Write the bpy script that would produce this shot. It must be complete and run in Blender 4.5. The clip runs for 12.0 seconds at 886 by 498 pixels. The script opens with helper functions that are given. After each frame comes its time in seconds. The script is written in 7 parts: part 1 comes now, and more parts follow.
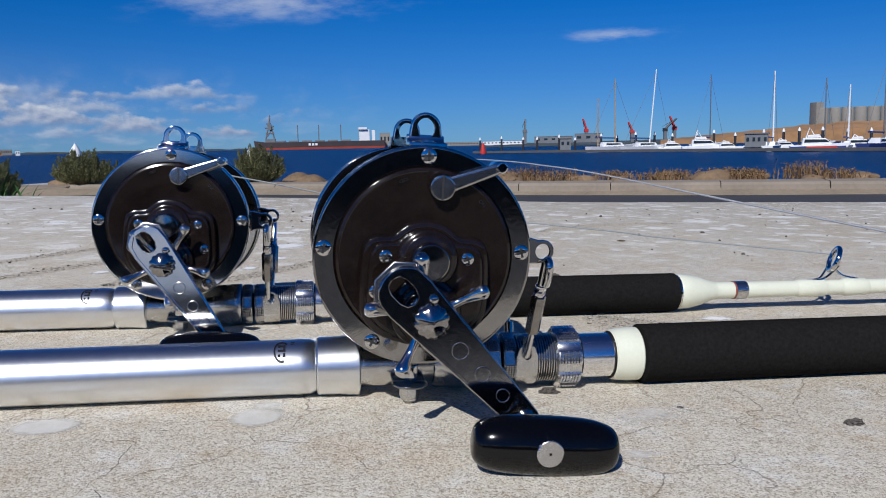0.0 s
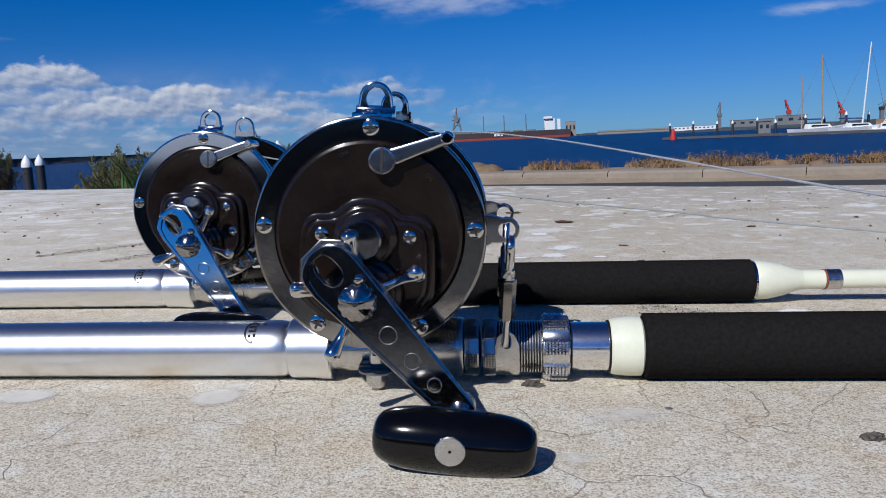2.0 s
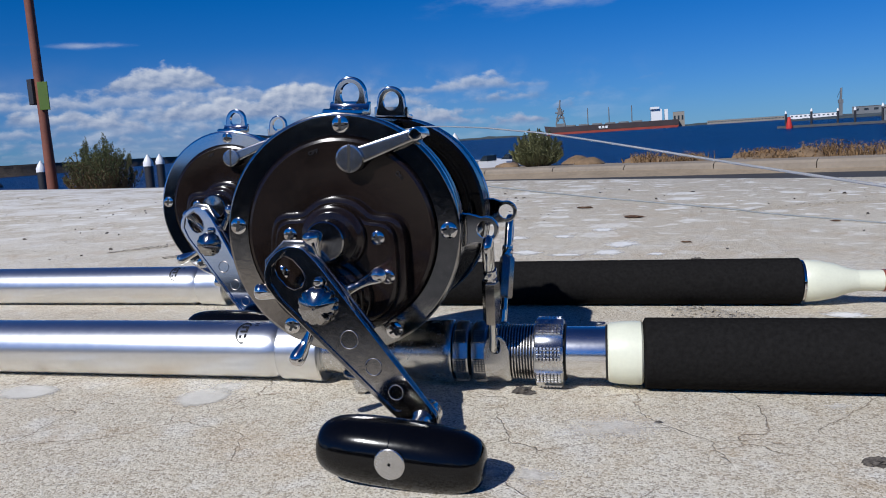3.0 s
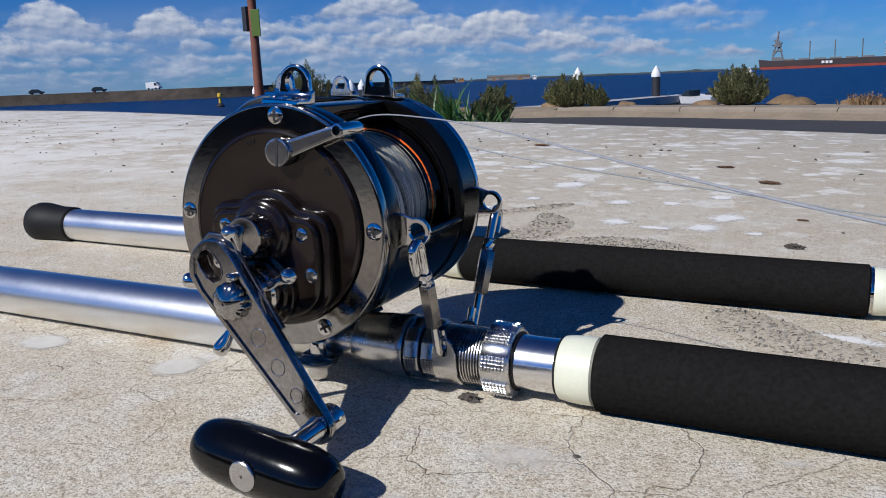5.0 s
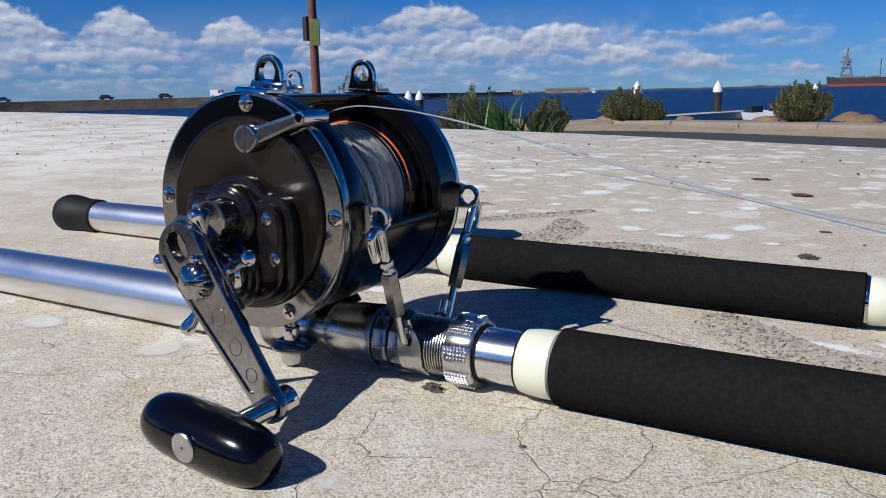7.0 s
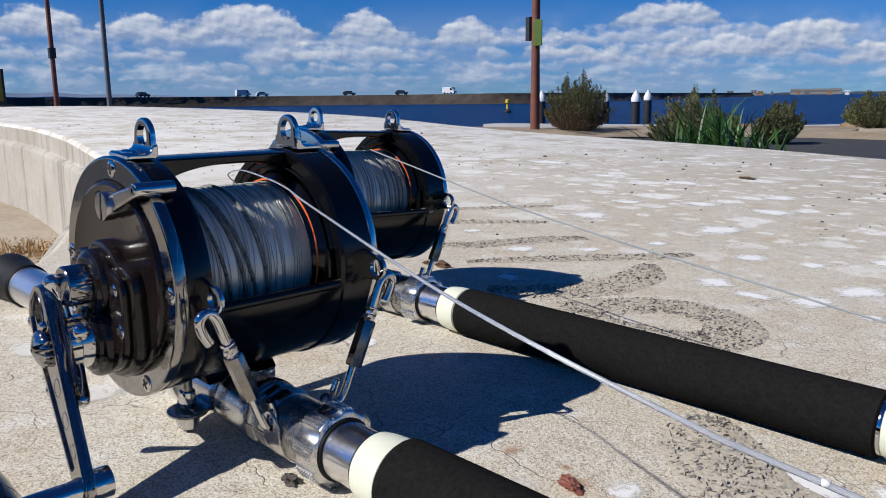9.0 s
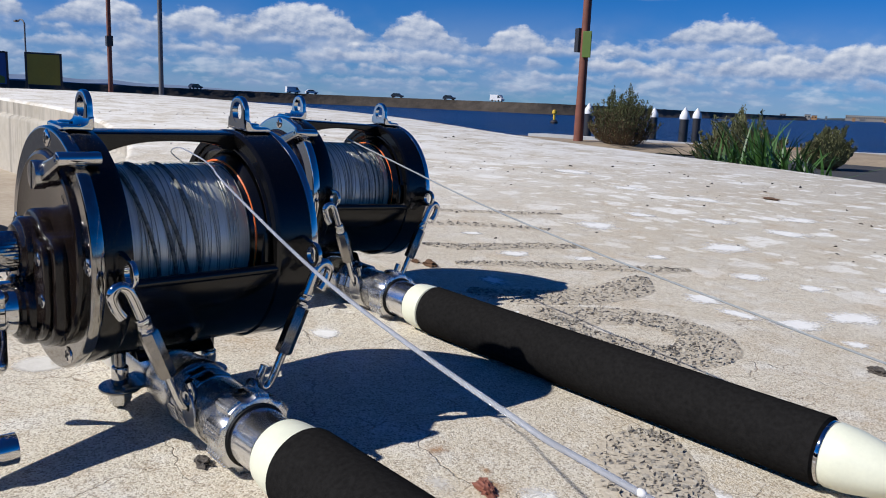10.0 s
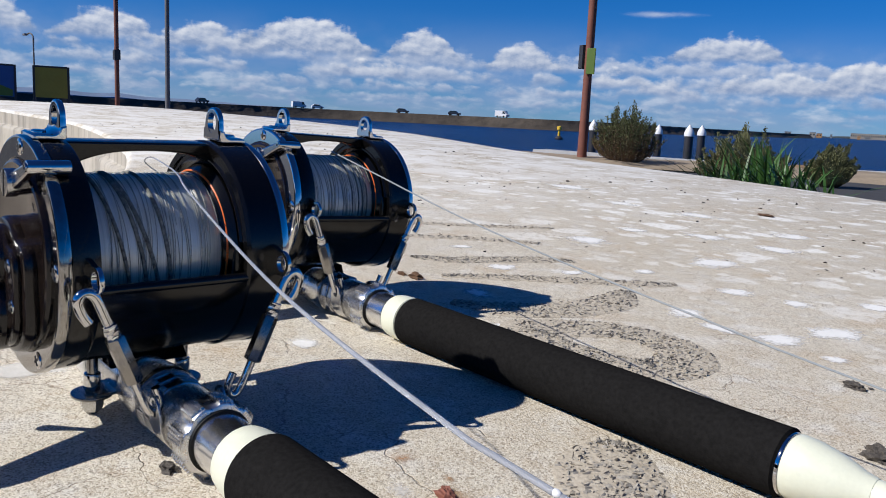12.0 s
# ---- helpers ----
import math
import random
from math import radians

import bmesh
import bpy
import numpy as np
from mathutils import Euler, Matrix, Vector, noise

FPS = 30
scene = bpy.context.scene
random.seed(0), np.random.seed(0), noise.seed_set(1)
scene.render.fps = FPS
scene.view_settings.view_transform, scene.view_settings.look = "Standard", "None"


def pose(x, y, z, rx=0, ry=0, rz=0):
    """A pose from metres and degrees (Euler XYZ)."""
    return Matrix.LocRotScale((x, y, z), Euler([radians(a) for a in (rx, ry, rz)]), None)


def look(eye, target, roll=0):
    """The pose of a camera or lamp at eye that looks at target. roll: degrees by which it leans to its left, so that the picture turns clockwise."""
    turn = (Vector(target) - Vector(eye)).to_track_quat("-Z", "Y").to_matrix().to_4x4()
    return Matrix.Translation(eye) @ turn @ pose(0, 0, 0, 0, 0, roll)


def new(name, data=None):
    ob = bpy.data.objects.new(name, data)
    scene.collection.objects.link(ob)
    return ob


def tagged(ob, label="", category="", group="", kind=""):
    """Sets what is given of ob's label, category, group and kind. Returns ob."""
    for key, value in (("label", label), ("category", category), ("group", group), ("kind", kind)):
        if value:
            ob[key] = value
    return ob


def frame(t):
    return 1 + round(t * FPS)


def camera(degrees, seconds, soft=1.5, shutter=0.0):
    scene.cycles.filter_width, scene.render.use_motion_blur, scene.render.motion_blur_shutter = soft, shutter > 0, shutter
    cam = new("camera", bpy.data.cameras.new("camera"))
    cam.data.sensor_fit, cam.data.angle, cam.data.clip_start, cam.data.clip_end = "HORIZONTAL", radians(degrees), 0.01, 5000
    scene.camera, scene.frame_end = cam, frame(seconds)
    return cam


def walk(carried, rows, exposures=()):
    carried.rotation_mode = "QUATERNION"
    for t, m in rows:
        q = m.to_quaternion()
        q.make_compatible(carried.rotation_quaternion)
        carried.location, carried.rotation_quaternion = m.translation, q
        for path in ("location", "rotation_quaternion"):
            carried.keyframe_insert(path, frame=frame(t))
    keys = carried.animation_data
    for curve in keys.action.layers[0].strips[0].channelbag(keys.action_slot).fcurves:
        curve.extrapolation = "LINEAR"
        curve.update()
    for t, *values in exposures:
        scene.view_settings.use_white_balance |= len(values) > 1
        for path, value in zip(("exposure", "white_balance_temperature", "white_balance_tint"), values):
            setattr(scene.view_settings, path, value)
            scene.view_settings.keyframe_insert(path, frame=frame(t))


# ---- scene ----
cam = camera(57.8, 12.0, 1.0)
# The concrete platform falls about 1.5 degrees; S carries its plane (z = 0) into the level world.
UP = Vector((-0.02508, -0.00500, 0.99967))
S = UP.rotation_difference(Vector((0, 0, 1))).to_matrix().to_4x4()

PATH = [
    (0, (0.06146, 0.12523, 0.15028), (0.17345, 1.11163, 0.03001), 0.210),
    (0.5, (0.06364, 0.12583, 0.15064), (0.17847, 1.11186, 0.03000), 0.116),
    (1, (0.07190, 0.12800, 0.14954), (0.17572, 1.11493, 0.02628), -0.010),
    (1.5, (0.12426, 0.13358, 0.14268), (0.10711, 1.12530, 0.01543), -0.645),
    (2, (0.18738, 0.15594, 0.13915), (0.07047, 1.14044, 0.00837), -1.273),
    (2.5, (0.23318, 0.17680, 0.13948), (0.02952, 1.14686, 0.00714), -1.848),
    (3, (0.24847, 0.18546, 0.13805), (0.00577, 1.14626, 0.00398), -2.277),
    (3.2, (0.24799, 0.18376, 0.13872), (0.00177, 1.14313, 0.00092), -2.342),
    (4.8, (0.34378, 0.22929, 0.16743), (-0.07418, 1.11464, -0.03621), -0.775),
    (5, (0.35750, 0.25339, 0.16543), (-0.09947, 1.11745, -0.04569), -0.912),
    (5.5, (0.38341, 0.26440, 0.15944), (-0.11443, 1.10653, -0.04787), -0.813),
    (6, (0.38913, 0.26703, 0.16103), (-0.11474, 1.10651, -0.04243), 0.123),
    (6.5, (0.39644, 0.26685, 0.15684), (-0.11311, 1.10384, -0.04268), 0.113),
    (6.7, (0.39633, 0.26615, 0.15531), (-0.10979, 1.10571, -0.04213), 0.073),
    (8.5, (0.47404, 0.37246, 0.17596), (-0.21133, 1.07323, -0.02201), -0.472),
    (9, (0.49976, 0.41888, 0.18930), (-0.22290, 1.08048, -0.01081), 0.544),
    (9.5, (0.51885, 0.45098, 0.18832), (-0.22880, 1.08426, -0.01159), 1.706),
    (10, (0.52937, 0.46387, 0.18275), (-0.22552, 1.09018, -0.01187), 3.543),
    (10.5, (0.53910, 0.46958, 0.18030), (-0.22011, 1.09234, -0.00884), 3.912),
    (11, (0.54379, 0.46967, 0.17951), (-0.21937, 1.08919, -0.00428), 3.949),
    (11.5, (0.54995, 0.47137, 0.17926), (-0.21307, 1.09237, -0.00012), 3.958),
    (12, (0.54585, 0.47549, 0.18246), (-0.21578, 1.09899, 0.00591), 3.909),
]
walk(cam, [(t, S @ look(eye, target, roll)) for t, eye, target, roll in PATH], exposures=((0.0, -0.08, 5950, 10), (3.0, -0.05, 5950, 10), (5.5, 0.01, 6100, 10), (8.5, 0.16, 6200, 10), (12.0, 0.25, 6250, 10)))

# ---- light ----
SUN_DIR = Vector((-0.47, -1.03, 1.00)).normalized()
SUN_EL = math.asin(SUN_DIR.z)
SUN_AZ = math.atan2(SUN_DIR.x, SUN_DIR.y)


def build_world():
    """A Nishita sky with fair-weather cumulus low over the horizon to the west, and thin cirrus above."""
    w = bpy.data.worlds.new("sky")
    scene.world = w
    w.use_nodes = True
    nt = w.node_tree
    nt.nodes.clear()
    N, L = nt.nodes.new, nt.links.new

    def m(op, a, b=None, clamp=False):
        n = N("ShaderNodeMath")
        n.operation, n.use_clamp = op, clamp
        for i, v in enumerate((a, b)):
            if v is None:
                continue
            if isinstance(v, (int, float)):
                n.inputs[i].default_value = v
            else:
                L(v, n.inputs[i])
        return n.outputs[0]

    def mixc(f, a, b):
        n = N("ShaderNodeMix")
        n.data_type = "RGBA"
        if isinstance(f, (int, float)):
            n.inputs["Factor"].default_value = f
        else:
            L(f, n.inputs["Factor"])
        for v, s in ((a, n.inputs[6]), (b, n.inputs[7])):
            if isinstance(v, tuple):
                s.default_value = (*v, 1)
            else:
                L(v, s)
        return n.outputs[2]

    def span(v, lo, hi):
        n = N("ShaderNodeMapRange")
        n.interpolation_type = "SMOOTHSTEP"
        n.inputs["From Min"].default_value, n.inputs["From Max"].default_value = lo, hi
        L(v, n.inputs["Value"])
        return n.outputs[0]

    out, bg = N("ShaderNodeOutputWorld"), N("ShaderNodeBackground")
    sky = N("ShaderNodeTexSky")
    sky.sky_type, sky.sun_disc = "NISHITA", False
    sky.sun_elevation, sky.sun_rotation = SUN_EL, SUN_AZ
    sky.altitude, sky.air_density, sky.dust_density, sky.ozone_density = 0.0, 0.8, 0.0, 3.0
    tc, sep = N("ShaderNodeTexCoord"), N("ShaderNodeSeparateXYZ")
    L(tc.outputs["Generated"], sep.inputs[0])
    az = m("MULTIPLY", m("ARCTAN2", sep.outputs[0], sep.outputs[1]), 57.2958)
    el = m("MULTIPLY", m("ARCSINE", sep.outputs[2]), 57.2958)
    # deeper blue overhead, paler at the horizon
    tone = mixc(span(el, 22.0, 55.0), mixc(span(el, 0.0, 13.0), SKY_LOW, SKY_HIGH), SKY_TOP)
    mul = N("ShaderNodeMix")
    mul.data_type, mul.blend_type = "RGBA", "MULTIPLY"
    mul.inputs["Factor"].default_value = 1.0
    L(sky.outputs[0], mul.inputs[6])
    L(tone, mul.inputs[7])
    blue = mul.outputs[2]

    def field(daz, del_, su, sv, detail, rough):
        c = N("ShaderNodeCombineXYZ")
        L(m("MULTIPLY", m("ADD", az, daz), su), c.inputs[0])
        # rows of cloud crowd together towards the horizon
        L(m("MULTIPLY", m("LOGARITHM", m("ADD", m("MAXIMUM", m("ADD", el, del_), 0.0), 2.2), 2.718), sv), c.inputs[1])
        n = N("ShaderNodeTexNoise")
        n.inputs["Scale"].default_value, n.inputs["Detail"].default_value, n.inputs["Roughness"].default_value = 1.0, detail, rough
        L(c.outputs[0], n.inputs["Vector"])
        return n.outputs[0]

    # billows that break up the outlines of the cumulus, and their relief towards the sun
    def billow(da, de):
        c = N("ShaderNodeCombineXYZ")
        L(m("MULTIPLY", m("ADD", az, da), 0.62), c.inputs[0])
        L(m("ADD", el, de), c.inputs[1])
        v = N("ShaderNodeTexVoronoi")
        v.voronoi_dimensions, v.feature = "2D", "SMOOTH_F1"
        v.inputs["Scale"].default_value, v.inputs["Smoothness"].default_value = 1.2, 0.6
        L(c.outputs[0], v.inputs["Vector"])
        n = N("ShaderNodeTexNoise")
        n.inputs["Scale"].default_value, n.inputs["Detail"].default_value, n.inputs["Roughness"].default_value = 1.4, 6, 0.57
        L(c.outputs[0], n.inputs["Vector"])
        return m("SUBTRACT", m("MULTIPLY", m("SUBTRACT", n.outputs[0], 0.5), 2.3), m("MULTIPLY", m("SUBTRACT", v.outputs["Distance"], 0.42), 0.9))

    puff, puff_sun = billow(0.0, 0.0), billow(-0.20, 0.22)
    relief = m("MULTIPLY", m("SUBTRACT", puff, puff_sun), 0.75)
    wob = m("SUBTRACT", field(57.0, 0.0, 0.5, 2.0, 4, 0.55), 0.5)
    az_w = m("ADD", az, m("MULTIPLY", wob, 2.6))
    el_low = m("ADD", el, m("MULTIPLY", wob, 0.5))
    el_w = m("SUBTRACT", el_low, m("MULTIPLY", puff, 0.62))
    thinning = m("SUBTRACT", 1.0, m("MULTIPLY", span(el, 0.2, 3.4), 0.97))
    # a milky veil low in the west
    veil = m("MULTIPLY", m("MULTIPLY", m("SUBTRACT", 1.0, span(az, -34.0, -2.0)), m("SUBTRACT", 1.0, span(el, 3.0, 7.5))), span(field(11.0, 0.0, 0.12, 1.6, 4, 0.55), 0.30, 0.62))
    col = mixc(m("MULTIPLY", veil, 0.42), blue, CLOUD_VEIL)

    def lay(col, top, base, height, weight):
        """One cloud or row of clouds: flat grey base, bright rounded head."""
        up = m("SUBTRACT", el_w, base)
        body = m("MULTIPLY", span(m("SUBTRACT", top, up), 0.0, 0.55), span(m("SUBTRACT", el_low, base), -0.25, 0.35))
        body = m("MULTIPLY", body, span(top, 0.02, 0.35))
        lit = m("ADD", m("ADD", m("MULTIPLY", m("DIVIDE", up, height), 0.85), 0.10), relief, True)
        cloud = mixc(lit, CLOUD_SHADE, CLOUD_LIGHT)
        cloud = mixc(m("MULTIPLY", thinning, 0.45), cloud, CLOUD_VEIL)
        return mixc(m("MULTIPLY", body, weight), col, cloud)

    west = m("SUBTRACT", 1.0, span(az, -22.0, 6.0))
    # broken grey-white cover between the cumulus heads
    cover, cover_sun = field(31.0, 0.0, 0.30, 2.6, 5, 0.52), field(30.6, 0.35, 0.30, 2.6, 5, 0.52)
    patch = m("MULTIPLY", m("MULTIPLY", span(cover, 0.45, 0.64), west), m("MULTIPLY", m("SUBTRACT", 1.0, span(el, 2.5, 6.0)), span(el, -0.5, 1.5)))
    lit = m("ADD", m("MULTIPLY", m("SUBTRACT", cover, cover_sun), 4.0), 0.42, True)
    col = mixc(m("MULTIPLY", patch, 0.50), col, mixc(lit, CLOUD_SHADE, CLOUD_LIGHT))
    for base, height, pitch, seed in CLOUD_ROWS:
        c = N("ShaderNodeCombineXYZ")
        L(m("MULTIPLY", az, 1.0 / pitch), c.inputs[0])
        c.inputs[1].default_value = seed
        n = N("ShaderNodeTexNoise")
        n.inputs["Scale"].default_value, n.inputs["Detail"].default_value = 1.0, 2
        L(c.outputs[0], n.inputs["Vector"])
        top = m("MULTIPLY", m("MULTIPLY", m("SUBTRACT", n.outputs[0], 0.36), height * 6.0), west)
        col = lay(col, m("MINIMUM", top, height), base, height, 0.72)
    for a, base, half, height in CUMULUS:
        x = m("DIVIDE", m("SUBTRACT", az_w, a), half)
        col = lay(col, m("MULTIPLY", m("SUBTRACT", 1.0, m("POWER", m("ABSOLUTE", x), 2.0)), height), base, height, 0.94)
    # thin high wisps
    wisp = None
    for a, e, wa, we in ((-5.5, 9.7, 8.0, 1.2), (18.2, 7.2, 3.2, 0.6), (-36.5, 7.5, 3.2, 0.22)):
        g = m("ADD", m("POWER", m("ABSOLUTE", m("DIVIDE", m("SUBTRACT", az, a), wa)), 2.0), m("POWER", m("ABSOLUTE", m("DIVIDE", m("SUBTRACT", el, e), we)), 2.0))
        g = m("EXPONENT", m("MULTIPLY", g, -1.0))
        wisp = g if wisp is None else m("MAXIMUM", wisp, g)
    thin = m("MULTIPLY", span(m("ADD", field(7.0, 0.0, 0.25, 9.0, 6, 0.6), m("MULTIPLY", wisp, 0.35)), 0.55, 1.0), m("MULTIPLY", wisp, 0.55))
    col = mixc(thin, col, CLOUD_LIGHT)
    bg.inputs["Strength"].default_value = 0.057
    L(col, bg.inputs["Color"])
    L(bg.outputs[0], out.inputs[0])


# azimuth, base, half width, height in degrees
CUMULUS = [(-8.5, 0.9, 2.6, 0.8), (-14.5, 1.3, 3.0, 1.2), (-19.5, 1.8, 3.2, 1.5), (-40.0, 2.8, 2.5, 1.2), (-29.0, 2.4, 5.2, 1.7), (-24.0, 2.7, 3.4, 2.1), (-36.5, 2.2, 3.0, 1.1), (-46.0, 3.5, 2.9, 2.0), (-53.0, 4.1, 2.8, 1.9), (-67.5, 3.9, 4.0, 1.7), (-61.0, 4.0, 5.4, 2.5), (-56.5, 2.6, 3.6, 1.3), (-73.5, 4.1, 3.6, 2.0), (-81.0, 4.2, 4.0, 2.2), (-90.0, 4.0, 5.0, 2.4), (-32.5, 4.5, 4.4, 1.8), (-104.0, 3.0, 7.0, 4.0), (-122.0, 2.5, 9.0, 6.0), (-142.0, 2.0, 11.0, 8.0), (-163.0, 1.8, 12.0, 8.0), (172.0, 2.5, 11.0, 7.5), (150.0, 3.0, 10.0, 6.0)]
# base, height, spacing in degrees, seed
CLOUD_ROWS = [(0.7, 0.35, 2.2, 1.3), (1.15, 0.5, 2.8, 4.7), (1.8, 0.7, 3.6, 8.1), (2.6, 1.0, 5.0, 12.9), (3.5, 1.1, 6.0, 17.2)]
SKY_LOW, SKY_HIGH, SKY_TOP = (0.30, 0.60, 1.12), (0.030, 0.57, 1.22), (0.17, 0.45, 0.94)
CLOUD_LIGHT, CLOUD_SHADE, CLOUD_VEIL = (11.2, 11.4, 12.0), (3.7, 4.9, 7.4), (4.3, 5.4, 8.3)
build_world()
sun = new("sun", bpy.data.lights.new("sun", "SUN"))
sun.data.energy, sun.data.angle, sun.data.color = 4.2, radians(0.55), (1.0, 0.95, 0.88)
sun.matrix_world = look((0, 0, 0), -SUN_DIR)

# ---- materials ----


def mat(name, color=(0.5, 0.5, 0.5), rough=0.5, metal=0.0, var=0.0, scale=50.0, bump=0.0, bump_scale=200.0, color2=None, coat=0.0, rvar=0.0, spec=0.5):
    """A principled material whose colour and roughness vary at two scales, with a fine relief."""
    m = bpy.data.materials.new(name)
    m.use_nodes = True
    nt = m.node_tree
    p = nt.nodes["Principled BSDF"]
    p.inputs["Roughness"].default_value, p.inputs["Metallic"].default_value = rough, metal
    p.inputs["Coat Weight"].default_value = coat
    p.inputs["Specular IOR Level"].default_value = spec
    p.inputs["Base Color"].default_value = (*color, 1)
    N, L = nt.nodes.new, nt.links.new
    tc = N("ShaderNodeTexCoord")
    if var > 0 or color2:
        n1, n2 = N("ShaderNodeTexNoise"), N("ShaderNodeTexNoise")
        for n, s, d in ((n1, scale, 4), (n2, scale * 9, 6)):
            n.inputs["Scale"].default_value, n.inputs["Detail"].default_value = s, d
            L(tc.outputs["Object"], n.inputs["Vector"])
        mix = N("ShaderNodeMath")
        mix.operation = "MULTIPLY_ADD"
        L(n1.outputs[0], mix.inputs[0])
        mix.inputs[1].default_value = 0.6
        half = N("ShaderNodeMath")
        half.operation = "MULTIPLY"
        half.inputs[1].default_value = 0.4
        L(n2.outputs[0], half.inputs[0])
        L(half.outputs[0], mix.inputs[2])
        ramp = N("ShaderNodeValToRGB")
        ramp.color_ramp.elements[0].position, ramp.color_ramp.elements[1].position = 0.32, 0.68
        c2 = color2 or tuple(c * (1 + var) for c in color)
        c1 = color if color2 else tuple(c * (1 - var) for c in color)
        ramp.color_ramp.elements[0].color, ramp.color_ramp.elements[1].color = (*c1, 1), (*c2, 1)
        L(mix.outputs[0], ramp.inputs[0])
        L(ramp.outputs[0], p.inputs["Base Color"])
        if rvar:
            mr = N("ShaderNodeMapRange")
            mr.inputs["To Min"].default_value, mr.inputs["To Max"].default_value = max(0.02, rough - rvar), rough + rvar
            L(mix.outputs[0], mr.inputs["Value"])
            L(mr.outputs[0], p.inputs["Roughness"])
    if bump > 0:
        b, n = N("ShaderNodeBump"), N("ShaderNodeTexNoise")
        n.inputs["Scale"].default_value, n.inputs["Detail"].default_value = bump_scale, 8
        b.inputs["Strength"].default_value, b.inputs["Distance"].default_value = bump, 0.3 / bump_scale
        L(tc.outputs["Object"], n.inputs["Vector"])
        L(n.outputs[0], b.inputs["Height"])
        L(b.outputs[0], p.inputs["Normal"])
    return m


